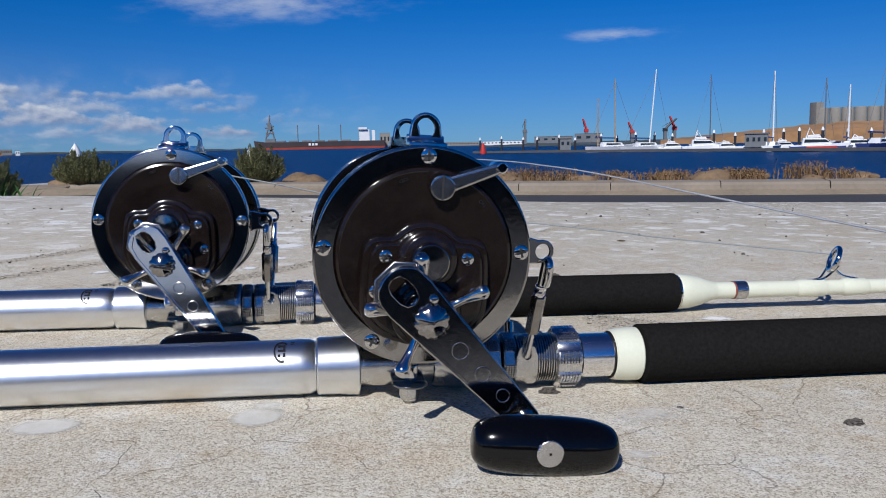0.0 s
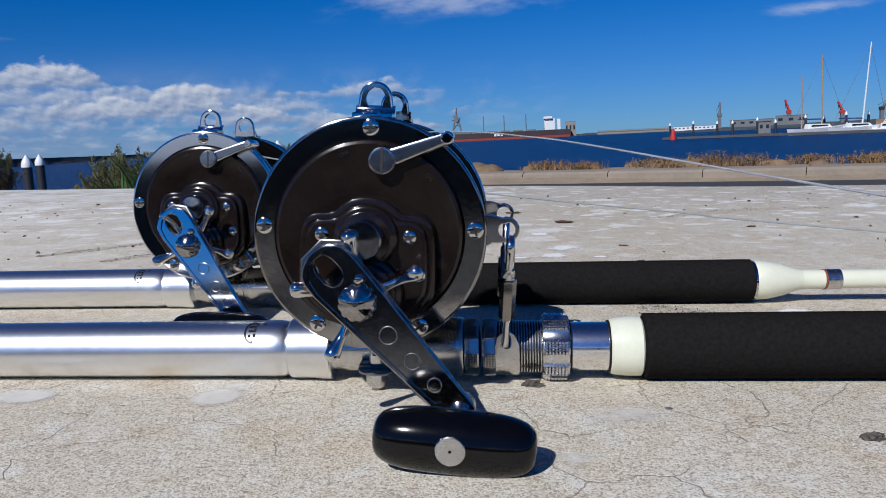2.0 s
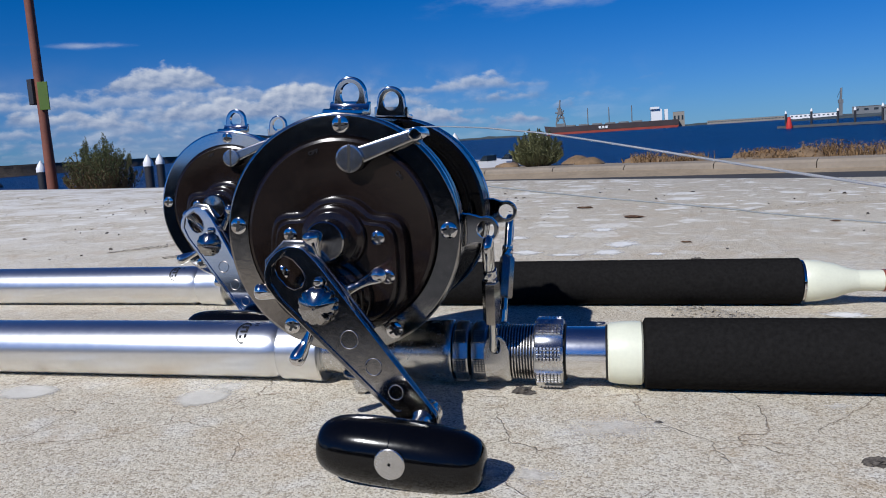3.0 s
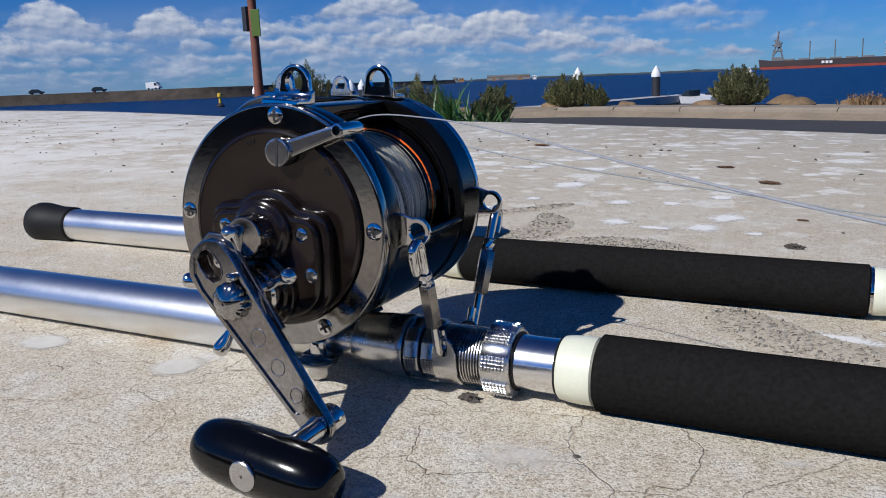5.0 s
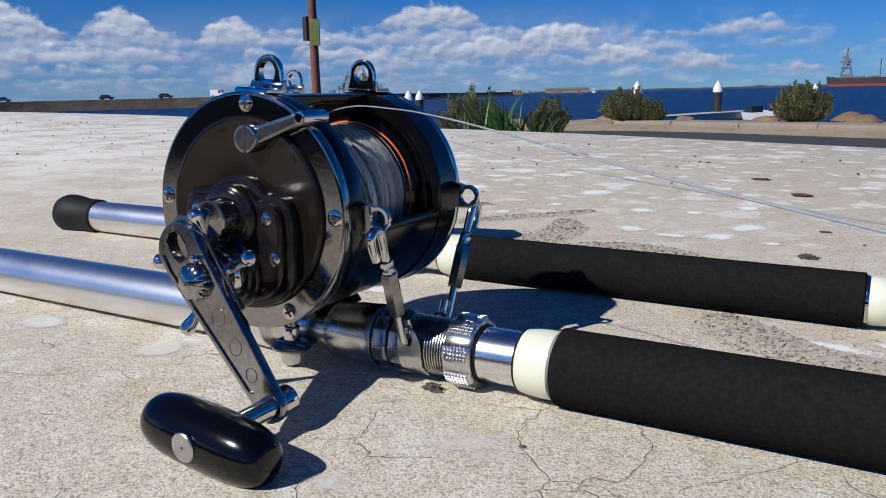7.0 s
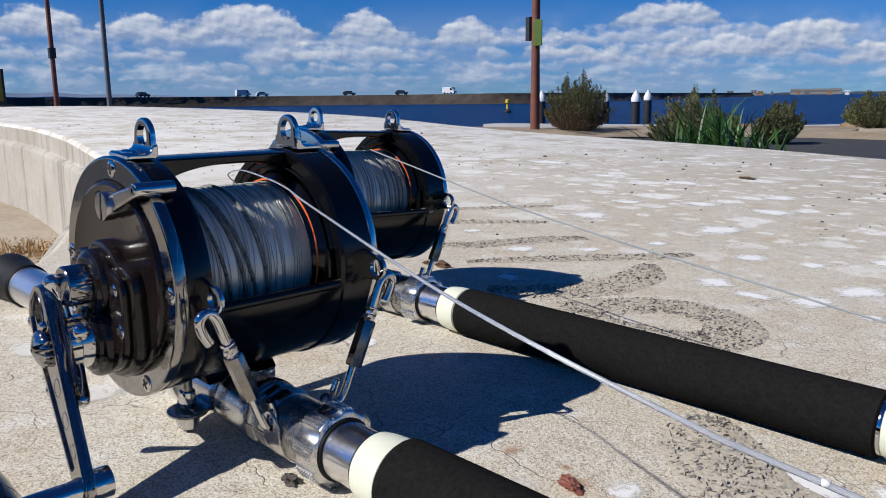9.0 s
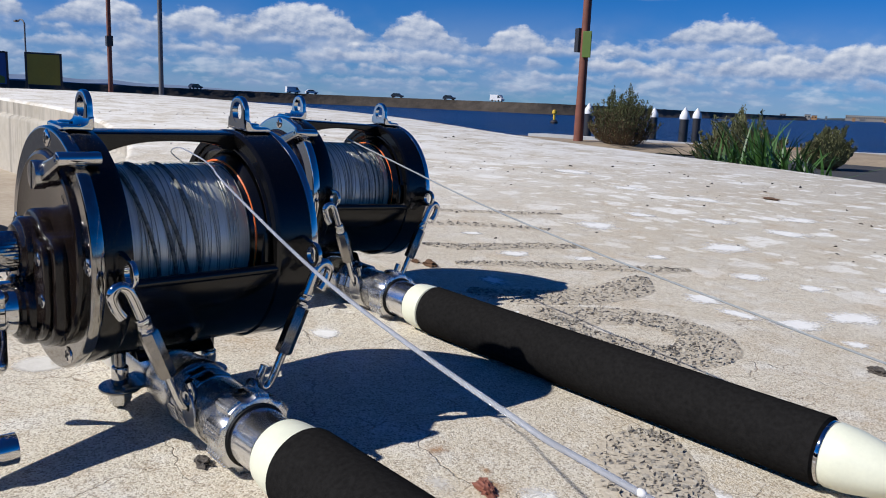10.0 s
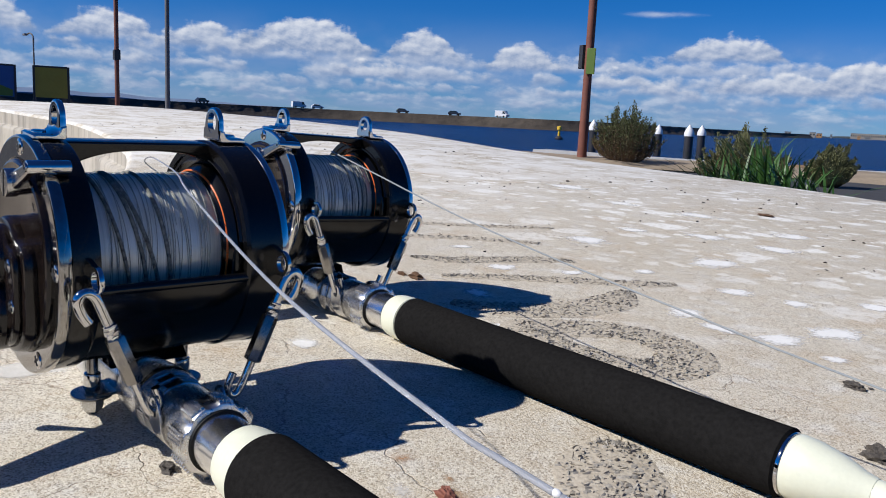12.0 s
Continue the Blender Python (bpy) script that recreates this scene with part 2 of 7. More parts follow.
M = {
    "chrome": mat("chrome", (0.63, 0.62, 0.61), 0.07, 1.0, 0.06, 60, 0.0, rvar=0.04),
    "chrome_dark": mat("dulled_chrome", (0.34, 0.33, 0.315), 0.09, 1.0, 0.22, 260, 0.03, 420, rvar=0.09),
    "chrome_worn": mat("chrome_worn", (0.37, 0.36, 0.35), 0.11, 1.0, 0.30, 420, 0.03, 700, rvar=0.07),
    "steel": mat("steel", (0.58, 0.575, 0.57), 0.26, 1.0, 0.10, 120, 0.04, 1500, rvar=0.08),
    "lever_metal": mat("satin_chrome", (0.46, 0.45, 0.44), 0.20, 1.0, 0.18, 260, 0.02, 700, rvar=0.06),
    "gunmetal": mat("gunmetal", (0.30, 0.285, 0.27), 0.24, 1.0, 0.15, 200, rvar=0.06),
    "alu": mat("brushed_aluminium", (0.82, 0.83, 0.84), 0.30, 1.0, 0.04, 30, 0.03, 700, rvar=0.05),
    "bakelite": mat("bakelite", (0.0105, 0.0070, 0.0058), 0.15, 0.0, 0.45, 55, 0.03, 300, rvar=0.07, spec=0.44),
    "black": mat("black_gloss", (0.0035, 0.0033, 0.0033), 0.16, 0.0, 0.2, 60, rvar=0.05, spec=0.42),
    "knob": mat("black_knob", (0.0022, 0.0022, 0.0025), 0.13, 0.0, 0.2, 60, 0.02, 300, rvar=0.05, coat=0.1, spec=0.34),
    "foam": mat("grip_foam", (0.0145, 0.0140, 0.0136), 1.0, 0.0, 0.32, 420, 0.7, 1300, spec=0.0),
    "rubber": mat("butt_rubber", (0.007, 0.007, 0.007), 0.6, 0.0, 0.2, 80, 0.1, 600, spec=0.3),
    "ivory": mat("ivory_plastic", (0.74, 0.75, 0.60), 0.32, 0.0, 0.05, 60, 0.03, 400, rvar=0.05),
    "satin": mat("satin_aluminium", (0.66, 0.66, 0.67), 0.27, 1.0, 0.05, 60, 0.05, 1200, rvar=0.06),
    "orange": mat("orange_line", (0.85, 0.16, 0.02), 0.4),
    "red": mat("red_stripe", (0.26, 0.07, 0.045), 0.4),
    "ink": mat("ink", (0.012, 0.012, 0.015), 0.4),
    "rust": mat("rusty_flakes", (0.28, 0.105, 0.030), 0.9, 0.0, 0.0, 300, 0.6, 600, color2=(0.62, 0.30, 0.09)),
    # near-black: the shade inside slots and thread grooves, given as colour
    "recess_shade": mat("recess_shade", (0.02, 0.02, 0.02), 0.7),
    "asphalt": mat("asphalt", (0.045, 0.045, 0.048), 0.9, 0.0, 0.2, 3, 0.4, 60),
    "kerb": mat("kerb_concrete", (0.27, 0.225, 0.175), 0.9, 0.0, 0.15, 2, 0.3, 40),
    "sand": mat("sandy_ground", (0.29, 0.23, 0.16), 0.95, 0.0, 0.25, 2, 0.4, 25),
    "rock": mat("shore_rock", (0.21, 0.140, 0.080), 0.9, 0.0, 0.35, 2, 0.6, 10),
    "dry": mat("dry_weeds", (0.22, 0.135, 0.065), 0.9, 0.0, 0.4, 6),
    "straw": mat("dry_straw", (0.42, 0.27, 0.12), 0.9, 0.0, 0.3, 20),
    "leaf": mat("shrub_leaf", (0.085, 0.092, 0.032), 0.7, 0.0, 0.0, 5, color2=(0.22, 0.215, 0.090)),
    "leaf2": mat("dark_shrub_leaf", (0.055, 0.072, 0.022), 0.7, 0.0, 0.0, 5, color2=(0.14, 0.140, 0.050)),
    "dead_leaf": mat("dead_leaf", (0.055, 0.036, 0.020), 0.8, 0.0, 0.0, 5, color2=(0.17, 0.10, 0.045)),
    "blade": mat("grass_blade", (0.04, 0.105, 0.018), 0.5, 0.0, 0.4, 6),
    "wood": mat("stem", (0.12, 0.08, 0.05), 0.9, 0.0, 0.3, 20),
    "white": mat("white_paint", (0.8, 0.8, 0.8), 0.4, 0.0, 0.05, 2),
    "pile": mat("dark_pile", (0.03, 0.03, 0.035), 0.5, 0.0, 0.2, 3),
    "pontoon": mat("pontoon_deck", (0.45, 0.44, 0.42), 0.8, 0.0, 0.15, 1),
    "pontoon_dark": mat("wet_pontoon", (0.10, 0.10, 0.10), 0.8, 0.0, 0.2, 1),
    "hull": mat("dark_hull", (0.05, 0.035, 0.035), 0.5, 0.0, 0.2, 0.05),
    "hull_red": mat("red_hull", (0.30, 0.05, 0.03), 0.5, 0.0, 0.2, 0.05),
    "grey": mat("grey_steel", (0.16, 0.17, 0.18), 0.6, 0.0, 0.2, 0.1),
    "rust": mat("rusty_pole", (0.20, 0.07, 0.045), 0.7, 0.0, 0.25, 6, 0.1, 80),
    "galv": mat("weathered_steel_pole", (0.14, 0.14, 0.15), 0.6, 0.0, 0.2, 4),
    "sign_y": mat("yellow_green_panel", (0.34, 0.27, 0.035), 0.6, 0.0, 0.1, 2),
    "sign_b": mat("blue_panel", (0.03, 0.10, 0.30), 0.5, 0.0, 0.1, 2),
    "sign_g": mat("green_panel", (0.10, 0.17, 0.025), 0.5, 0.0, 0.1, 4),
    "breakwater": mat("breakwater_rock", (0.050, 0.040, 0.031), 0.95, 0.0, 0.5, 0.3, 0.8, 0.8),
    "silo": mat("grain_silo_concrete", (0.27, 0.25, 0.22), 0.9, 0.0, 0.12, 0.05),
    "bank": mat("red_earth_bank", (0.36, 0.20, 0.09), 0.95, 0.0, 0.3, 0.03),
    # the blue of distance haze is put into this base colour
    "hill": mat("haze_tinted_hill", (0.16, 0.22, 0.33), 1.0, 0.0, 0.15, 0.005),
    "carpaint_w": mat("white_car_paint", (0.7, 0.7, 0.72), 0.3, 0.0, 0.05, 1),
    "carpaint_d": mat("dark_car_paint", (0.03, 0.035, 0.05), 0.25, 0.0, 0.1, 1),
    "glass": mat("dark_glass", (0.02, 0.03, 0.04), 0.08),
    "yellow": mat("yellow_buoy", (0.7, 0.45, 0.03), 0.5),
    "boat_red": mat("red_boat_paint", (0.55, 0.04, 0.03), 0.4),
    "boat_blue": mat("navy_boat_paint", (0.03, 0.05, 0.18), 0.4),
    "tan": mat("timber_spar", (0.42, 0.27, 0.14), 0.6, 0.0, 0.1, 1),
}

# ---- mesh helpers ----


def link(name, bm, material, parent=None, label="", m=None, smooth=True, angle=35):
    me = bpy.data.meshes.new(name)
    bmesh.ops.recalc_face_normals(bm, faces=bm.faces)
    if smooth:
        for f in bm.faces:
            f.smooth = True
        lim = radians(angle)
        for e in bm.edges:
            if len(e.link_faces) == 2 and e.calc_face_angle(0) > lim:
                e.smooth = False
    bm.to_mesh(me)
    bm.free()
    me.materials.append(material)
    ob = new(name, me)
    if parent:
        ob.parent = parent
    if m is not None:
        ob.matrix_basis = m
    if label:
        ob["label"] = label
    return ob


def part(name, bm, material, parent, label="", m=None):
    return link(name, bm, material, parent, label, m)


def thing(name, m, label, category, group="", kind=""):
    ob = new(name)
    ob.empty_display_size = 0.05
    ob.matrix_world = m
    return tagged(ob, label, category, group, kind)


def frame_of(axis):
    """A matrix whose z runs along axis."""
    return Vector(axis).to_track_quat("Z", "Y").to_matrix().to_4x4()


def add_lathe(bm, profile, m=Matrix(), n=48, closed=False):
    """Turns (radius, height) pairs about z."""
    rings = []
    for r, h in profile:
        if r <= 1e-6:
            rings.append([bm.verts.new(m @ Vector((0, 0, h)))])
        else:
            rings.append([bm.verts.new(m @ Vector((r * math.cos(2 * math.pi * k / n), r * math.sin(2 * math.pi * k / n), h))) for k in range(n)])
    pairs = list(zip(rings, rings[1:]))
    if closed:
        pairs.append((rings[-1], rings[0]))
    for a, b in pairs:
        for k in range(n):
            k2 = (k + 1) % n
            va = [a[0]] if len(a) == 1 else [a[k], a[k2]]
            vb = [b[0]] if len(b) == 1 else [b[k2], b[k]]
            if len(va) + len(vb) > 2:
                bm.faces.new(va + vb)
    return bm


def lathe(profile, m=Matrix(), n=48, closed=False):
    return add_lathe(bmesh.new(), profile, m, n, closed)


def rod_profile(r, h0, h1, b):
    return [(0, h0), (r - b * 1.4, h0), (r - b, h0), (r - b * 0.3, h0 + b * 0.3), (r, h0 + b), (r, h1 - b), (r - b * 0.3, h1 - b * 0.3), (r - b, h1), (r - b * 1.4, h1), (0, h1)]


def add_cyl(bm, p0, p1, r, b=None, n=20):
    p0, p1 = Vector(p0), Vector(p1)
    d = (p1 - p0).length
    b = min(r, d) * 0.18 if b is None else b
    return add_lathe(bm, rod_profile(r, 0, d, b), Matrix.Translation(p0) @ frame_of(p1 - p0), n)


def cyl(p0, p1, r, b=None, n=20):
    return add_cyl(bmesh.new(), p0, p1, r, b, n)


def ring_profile(ri, ro, h0, h1, b):
    return [(ri, h0 + b), (ri + b, h0), (ri + b * 1.4, h0), (ro - b * 1.4, h0), (ro - b, h0), (ro - b * 0.3, h0 + b * 0.3), (ro, h0 + b), (ro, h1 - b), (ro - b * 0.3, h1 - b * 0.3), (ro - b, h1), (ro - b * 1.4, h1), (ri + b * 1.4, h1), (ri + b, h1), (ri, h1 - b)]


def add_tube(bm, pts, r, n=10, cap=True, radii=None):
    """A round tube along points."""
    pts = [Vector(p) for p in pts]
    prev, u = None, None
    for i, p in enumerate(pts):
        d = (pts[min(i + 1, len(pts) - 1)] - pts[max(i - 1, 0)]).normalized()
        if u is None:
            u = d.orthogonal().normalized()
        u = (u - d * u.dot(d)).normalized()
        w = d.cross(u)
        rr = radii[i] if radii else r
        ring = [bm.verts.new(p + rr * (math.cos(2 * math.pi * k / n) * u + math.sin(2 * math.pi * k / n) * w)) for k in range(n)]
        if prev:
            for k in range(n):
                bm.faces.new((prev[k], prev[(k + 1) % n], ring[(k + 1) % n], ring[k]))
        elif cap:
            bm.faces.new(list(reversed(ring)))
        prev = ring
    if cap:
        bm.faces.new(prev)
    return bm


def tube(pts, r, n=10, cap=True, radii=None):
    return add_tube(bmesh.new(), pts, r, n, cap, radii)


def smooth_path(pts, k=8, loop=False):
    """Catmull-Rom through the points."""
    P = [Vector(p) for p in pts]
    out = []
    n = len(P)
    for i in range(n if loop else n - 1):
        g = (lambda j: P[j % n]) if loop else (lambda j: P[max(0, min(n - 1, j))])
        a, b, c, d = g(i - 1), g(i), g(i + 1), g(i + 2)
        for s in range(k):
            t = s / k
            out.append(0.5 * ((2 * b) + (c - a) * t + (2 * a - 5 * b + 4 * c - d) * t * t + (3 * b - a - 3 * c + d) * t ** 3))
    if not loop:
        out.append(P[-1])
    return out


def add_prism(bm, outline, y0, y1, bevel=0.0, m=Matrix(), holes=()):
    """An outline in x, z drawn out from y0 to y1, with softened front and back edges."""
    n = len(outline)
    def inset(ps, d):
        res = []
        for i in range(len(ps)):
            a, b, c = Vector(ps[i - 1]), Vector(ps[i]), Vector(ps[(i + 1) % len(ps)])
            t1, t2 = (b - a).normalized(), (c - b).normalized()
            nn = Vector((-(t1 + t2).y, (t1 + t2).x))
            nn = nn.normalized() if nn.length > 1e-9 else Vector((-t1.y, t1.x))
            res.append(b + nn * d)
        return res

    area = sum(outline[i - 1][0] * outline[i][1] - outline[i][0] * outline[i - 1][1] for i in range(n))
    ps = [Vector(p[:2]) for p in (outline if area > 0 else list(reversed(outline)))]
    rows = []
    for d, y in ((bevel * 1.4, y0), (bevel, y0), (bevel * 0.3, y0 + (y1 - y0) * 0 + math.copysign(bevel * 0.3, y1 - y0)), (0, y0 + math.copysign(bevel, y1 - y0)), (0, y1 - math.copysign(bevel, y1 - y0)), (bevel * 0.3, y1 - math.copysign(bevel * 0.3, y1 - y0)), (bevel, y1), (bevel * 1.4, y1)) if bevel else ((0, y0), (0, y1)):
        rows.append([bm.verts.new(m @ Vector((q.x, y, q.y))) for q in inset(ps, d)])
    for a, b in zip(rows, rows[1:]):
        for k in range(n):
            bm.faces.new((a[k], a[(k + 1) % n], b[(k + 1) % n], b[k]))
    caps = [rows[0], rows[-1]]
    if not holes:
        for c in caps:
            bm.faces.new(c)
    else:
        hole = [Vector(q[:2]) for q in holes[0]]
        hv = [[bm.verts.new(m @ Vector((q.x, y, q.y))) for q in hole] for y in (y0, y1)]
        k = len(hole)
        for i in range(k):
            bm.faces.new((hv[0][i], hv[0][(i + 1) % k], hv[1][(i + 1) % k], hv[1][i]))
        for c, h in zip(caps, hv):
            edges = [bm.edges.get((c[i], c[(i + 1) % n])) for i in range(n)] + [bm.edges.get((h[i], h[(i + 1) % k])) for i in range(k)]
            bmesh.ops.triangle_fill(bm, use_beauty=True, edges=edges)
    return bm


def prism(outline, y0, y1, bevel=0.0, m=Matrix(), holes=()):
    return add_prism(bmesh.new(), outline, y0, y1, bevel, m, holes)


def add_box(bm, lo, hi, b=0.0, m=Matrix()):
    (x0, y0, z0), (x1, y1, z1) = lo, hi
    return add_prism(bm, [(x0, z0), (x1, z0), (x1, z1), (x0, z1)], y0, y1, b, m)


def box(lo, hi, b=0.0, m=Matrix()):
    return add_box(bmesh.new(), lo, hi, b, m)


def circle(cx, cz, r, n=32, a0=0.0, a1=360.0):
    full = abs(a1 - a0) >= 360
    k = n if full else n + 1
    return [(cx + r * math.cos(radians(a0 + (a1 - a0) * i / n)), cz + r * math.sin(radians(a0 + (a1 - a0) * i / n))) for i in range(k)]


def capsule(x0, z0, r0, x1, z1, r1, n=16):
    """Outline of a bar with round ends of two radii."""
    a = math.degrees(math.atan2(z1 - z0, x1 - x0))
    d = math.hypot(x1 - x0, z1 - z0)
    o = math.degrees(math.asin((r0 - r1) / d))
    return circle(x1, z1, r1, n, a - 90 + o, a + 90 - o) + circle(x0, z0, r0, n, a + 90 - o, a + 270 + o)


def jitter(bm, amount, scale, seed=0.0):
    for v in bm.verts:
        v.co += Vector(noise.noise_vector(v.co * scale + Vector((seed, seed * 1.7, 3.1)))) * amount
    return bm


YAX = frame_of((0, 1, 0))
XAX = frame_of((1, 0, 0))

# ---- the concrete platform ----


def concrete_material():
    m = bpy.data.materials.new("platform_concrete")
    m.use_nodes = True
    nt = m.node_tree
    p = nt.nodes["Principled BSDF"]
    N, L = nt.nodes.new, nt.links.new
    tc = N("ShaderNodeTexCoord")

    def noise_tex(scale, detail=4, rough=0.55, vec=None):
        n = N("ShaderNodeTexNoise")
        n.inputs["Scale"].default_value, n.inputs["Detail"].default_value, n.inputs["Roughness"].default_value = scale, detail, rough
        L(vec or tc.outputs["Object"], n.inputs["Vector"])
        return n.outputs[0]

    def math_node(op, a, b=None, c=None, clamp=False):
        n = N("ShaderNodeMath")
        n.operation, n.use_clamp = op, clamp
        for i, v in enumerate((a, b, c)):
            if v is None:
                continue
            if isinstance(v, (int, float)):
                n.inputs[i].default_value = v
            else:
                L(v, n.inputs[i])
        return n.outputs[0]

    def ramp(f, lo, hi, c0=(0, 0, 0, 1), c1=(1, 1, 1, 1)):
        r = N("ShaderNodeValToRGB")
        r.color_ramp.elements[0].position, r.color_ramp.elements[1].position = lo, hi
        r.color_ramp.elements[0].color, r.color_ramp.elements[1].color = c0, c1
        L(f, r.inputs[0])
        return r.outputs[0]

    def mixc(f, a, b):
        n = N("ShaderNodeMix")
        n.data_type = "RGBA"
        L(f, n.inputs["Factor"])
        for v, s in ((a, n.inputs[6]), (b, n.inputs[7])):
            if isinstance(v, tuple):
                s.default_value = v
            else:
                L(v, s)
        return n.outputs[2]

    base = ramp(noise_tex(2.2, 6), 0.35, 0.68, (0.545, 0.475, 0.358, 1), (0.645, 0.595, 0.485, 1))
    base = mixc(ramp(noise_tex(11, 5), 0.54, 0.72), base, (0.52, 0.41, 0.275, 1))
    base = mixc(ramp(noise_tex(26, 6), 0.52, 0.68), base, (0.66, 0.625, 0.55, 1))
    # sand grains, each with a tone of its own
    def grains(scale):
        v = N("ShaderNodeTexVoronoi")
        v.inputs["Scale"].default_value = scale
        L(tc.outputs["Object"], v.inputs["Vector"])
        s = N("ShaderNodeSeparateColor")
        L(v.outputs["Color"], s.inputs[0])
        return s.outputs[0], v.outputs["Distance"]

    fine, fine_d = grains(1150)
    coarse, coarse_d = grains(620)
    base = mixc(ramp(noise_tex(60, 6, 0.7), 0.50, 0.72), base, (0.46, 0.375, 0.265, 1))
    base = mixc(math_node("MULTIPLY", ramp(fine, 0.45, 0.95), 0.45), base, (0.86, 0.82, 0.73, 1))
    base = mixc(math_node("MULTIPLY", math_node("SUBTRACT", 1.0, ramp(fine, 0.08, 0.38)), 0.62), base, (0.20, 0.155, 0.105, 1))
    base = mixc(math_node("MULTIPLY", math_node("SUBTRACT", 1.0, ramp(coarse, 0.030, 0.06)), 0.4), base, (0.14, 0.105, 0.075, 1))
    grain = fine_d
    ochre = math_node("MULTIPLY", ramp(noise_tex(9, 7, 0.68), 0.53, 0.68), ramp(noise_tex(170, 4, 0.6), 0.35, 0.6))
    base = mixc(math_node("MULTIPLY", ochre, 0.42), base, (0.50, 0.37, 0.21, 1))
    # pale lime and droppings: blotches of uneven size
    warp = N("ShaderNodeMixRGB")
    warp.inputs[0].default_value = 0.05
    nz = N("ShaderNodeTexNoise")
    nz.inputs["Scale"].default_value, nz.inputs["Detail"].default_value = 26, 4
    L(tc.outputs["Object"], nz.inputs["Vector"])
    L(tc.outputs["Object"], warp.inputs[1])
    L(nz.outputs["Color"], warp.inputs[2])
    white = None
    for sc, lo, hi in ((8.5, 0.15, 0.19), (15.0, 0.15, 0.20), (27.0, 0.13, 0.18)):
        v = N("ShaderNodeTexVoronoi")
        v.voronoi_dimensions = "2D"
        v.inputs["Scale"].default_value = sc
        L(warp.outputs[0], v.inputs["Vector"])
        sep = N("ShaderNodeSeparateColor")
        L(v.outputs["Color"], sep.inputs[0])
        # only some cells carry a blotch
        keep = math_node("MULTIPLY", math_node("SUBTRACT", sep.outputs[0], 0.30), 1.7, clamp=True)
        d = math_node("DIVIDE", v.outputs["Distance"], math_node("MAXIMUM", keep, 0.05))
        mask = math_node("SUBTRACT", 1.0, ramp(d, lo * 1.6, hi * 1.9))
        mask = math_node("MULTIPLY", mask, ramp(sep.outputs[1], 0.15, 0.55))
        white = mask if white is None else math_node("MAXIMUM", white, mask)
    # the near paving is cleaner than the far end
    sepx = N("ShaderNodeSeparateXYZ")
    L(tc.outputs["Object"], sepx.inputs[0])
    far = math_node("MULTIPLY", math_node("SUBTRACT", sepx.outputs[1], 0.95), 1.3, clamp=True)
    white = math_node("MULTIPLY", white, far)
    white = math_node("MULTIPLY", white, ramp(noise_tex(90, 5, 0.7), 0.34, 0.5))
    base = mixc(white, base, (0.86, 0.84, 0.78, 1))
    # weathered pale crust away from the rods
    crust = math_node("MULTIPLY", math_node("SUBTRACT", math_node("MULTIPLY", sepx.outputs[0], -1.0), 0.25), 0.8, clamp=True)
    base = mixc(math_node("MULTIPLY", crust, ramp(noise_tex(5, 8, 0.72), 0.42, 0.56)), base, (0.78, 0.755, 0.70, 1))
    # hair cracks
    vc = N("ShaderNodeTexVoronoi")
    vc.feature = "DISTANCE_TO_EDGE"
    vc.inputs["Scale"].default_value = 15.0
    w2 = N("ShaderNodeMixRGB")
    w2.inputs[0].default_value = 0.07
    nz2 = N("ShaderNodeTexNoise")
    nz2.inputs["Scale"].default_value, nz2.inputs["Detail"].default_value = 14, 6
    L(tc.outputs["Object"], nz2.inputs["Vector"])
    L(tc.outputs["Object"], w2.inputs[1])
    L(nz2.outputs["Color"], w2.inputs[2])
    L(w2.outputs[0], vc.inputs["Vector"])
    crack = math_node("SUBTRACT", 1.0, ramp(vc.outputs["Distance"], 0.002, 0.009))
    crack = math_node("MULTIPLY", crack, ramp(noise_tex(13, 4), 0.45, 0.55))
    base = mixc(math_node("MULTIPLY", crack, 0.56), base, (0.22, 0.15, 0.09, 1))
    L(base, p.inputs["Base Color"])
    p.inputs["Roughness"].default_value = 0.9
    h = math_node("SUBTRACT", math_node("MULTIPLY", noise_tex(130, 6, 0.7), 1.0), math_node("MULTIPLY", grain, 0.18))
    h = math_node("SUBTRACT", h, math_node("MULTIPLY", crack, 0.5))
    b = N("ShaderNodeBump")
    b.inputs["Strength"].default_value, b.inputs["Distance"].default_value = 0.9, 0.0013
    L(h, b.inputs["Height"])
    L(b.outputs[0], p.inputs["Normal"])
    return m


M["concrete"] = concrete_material()


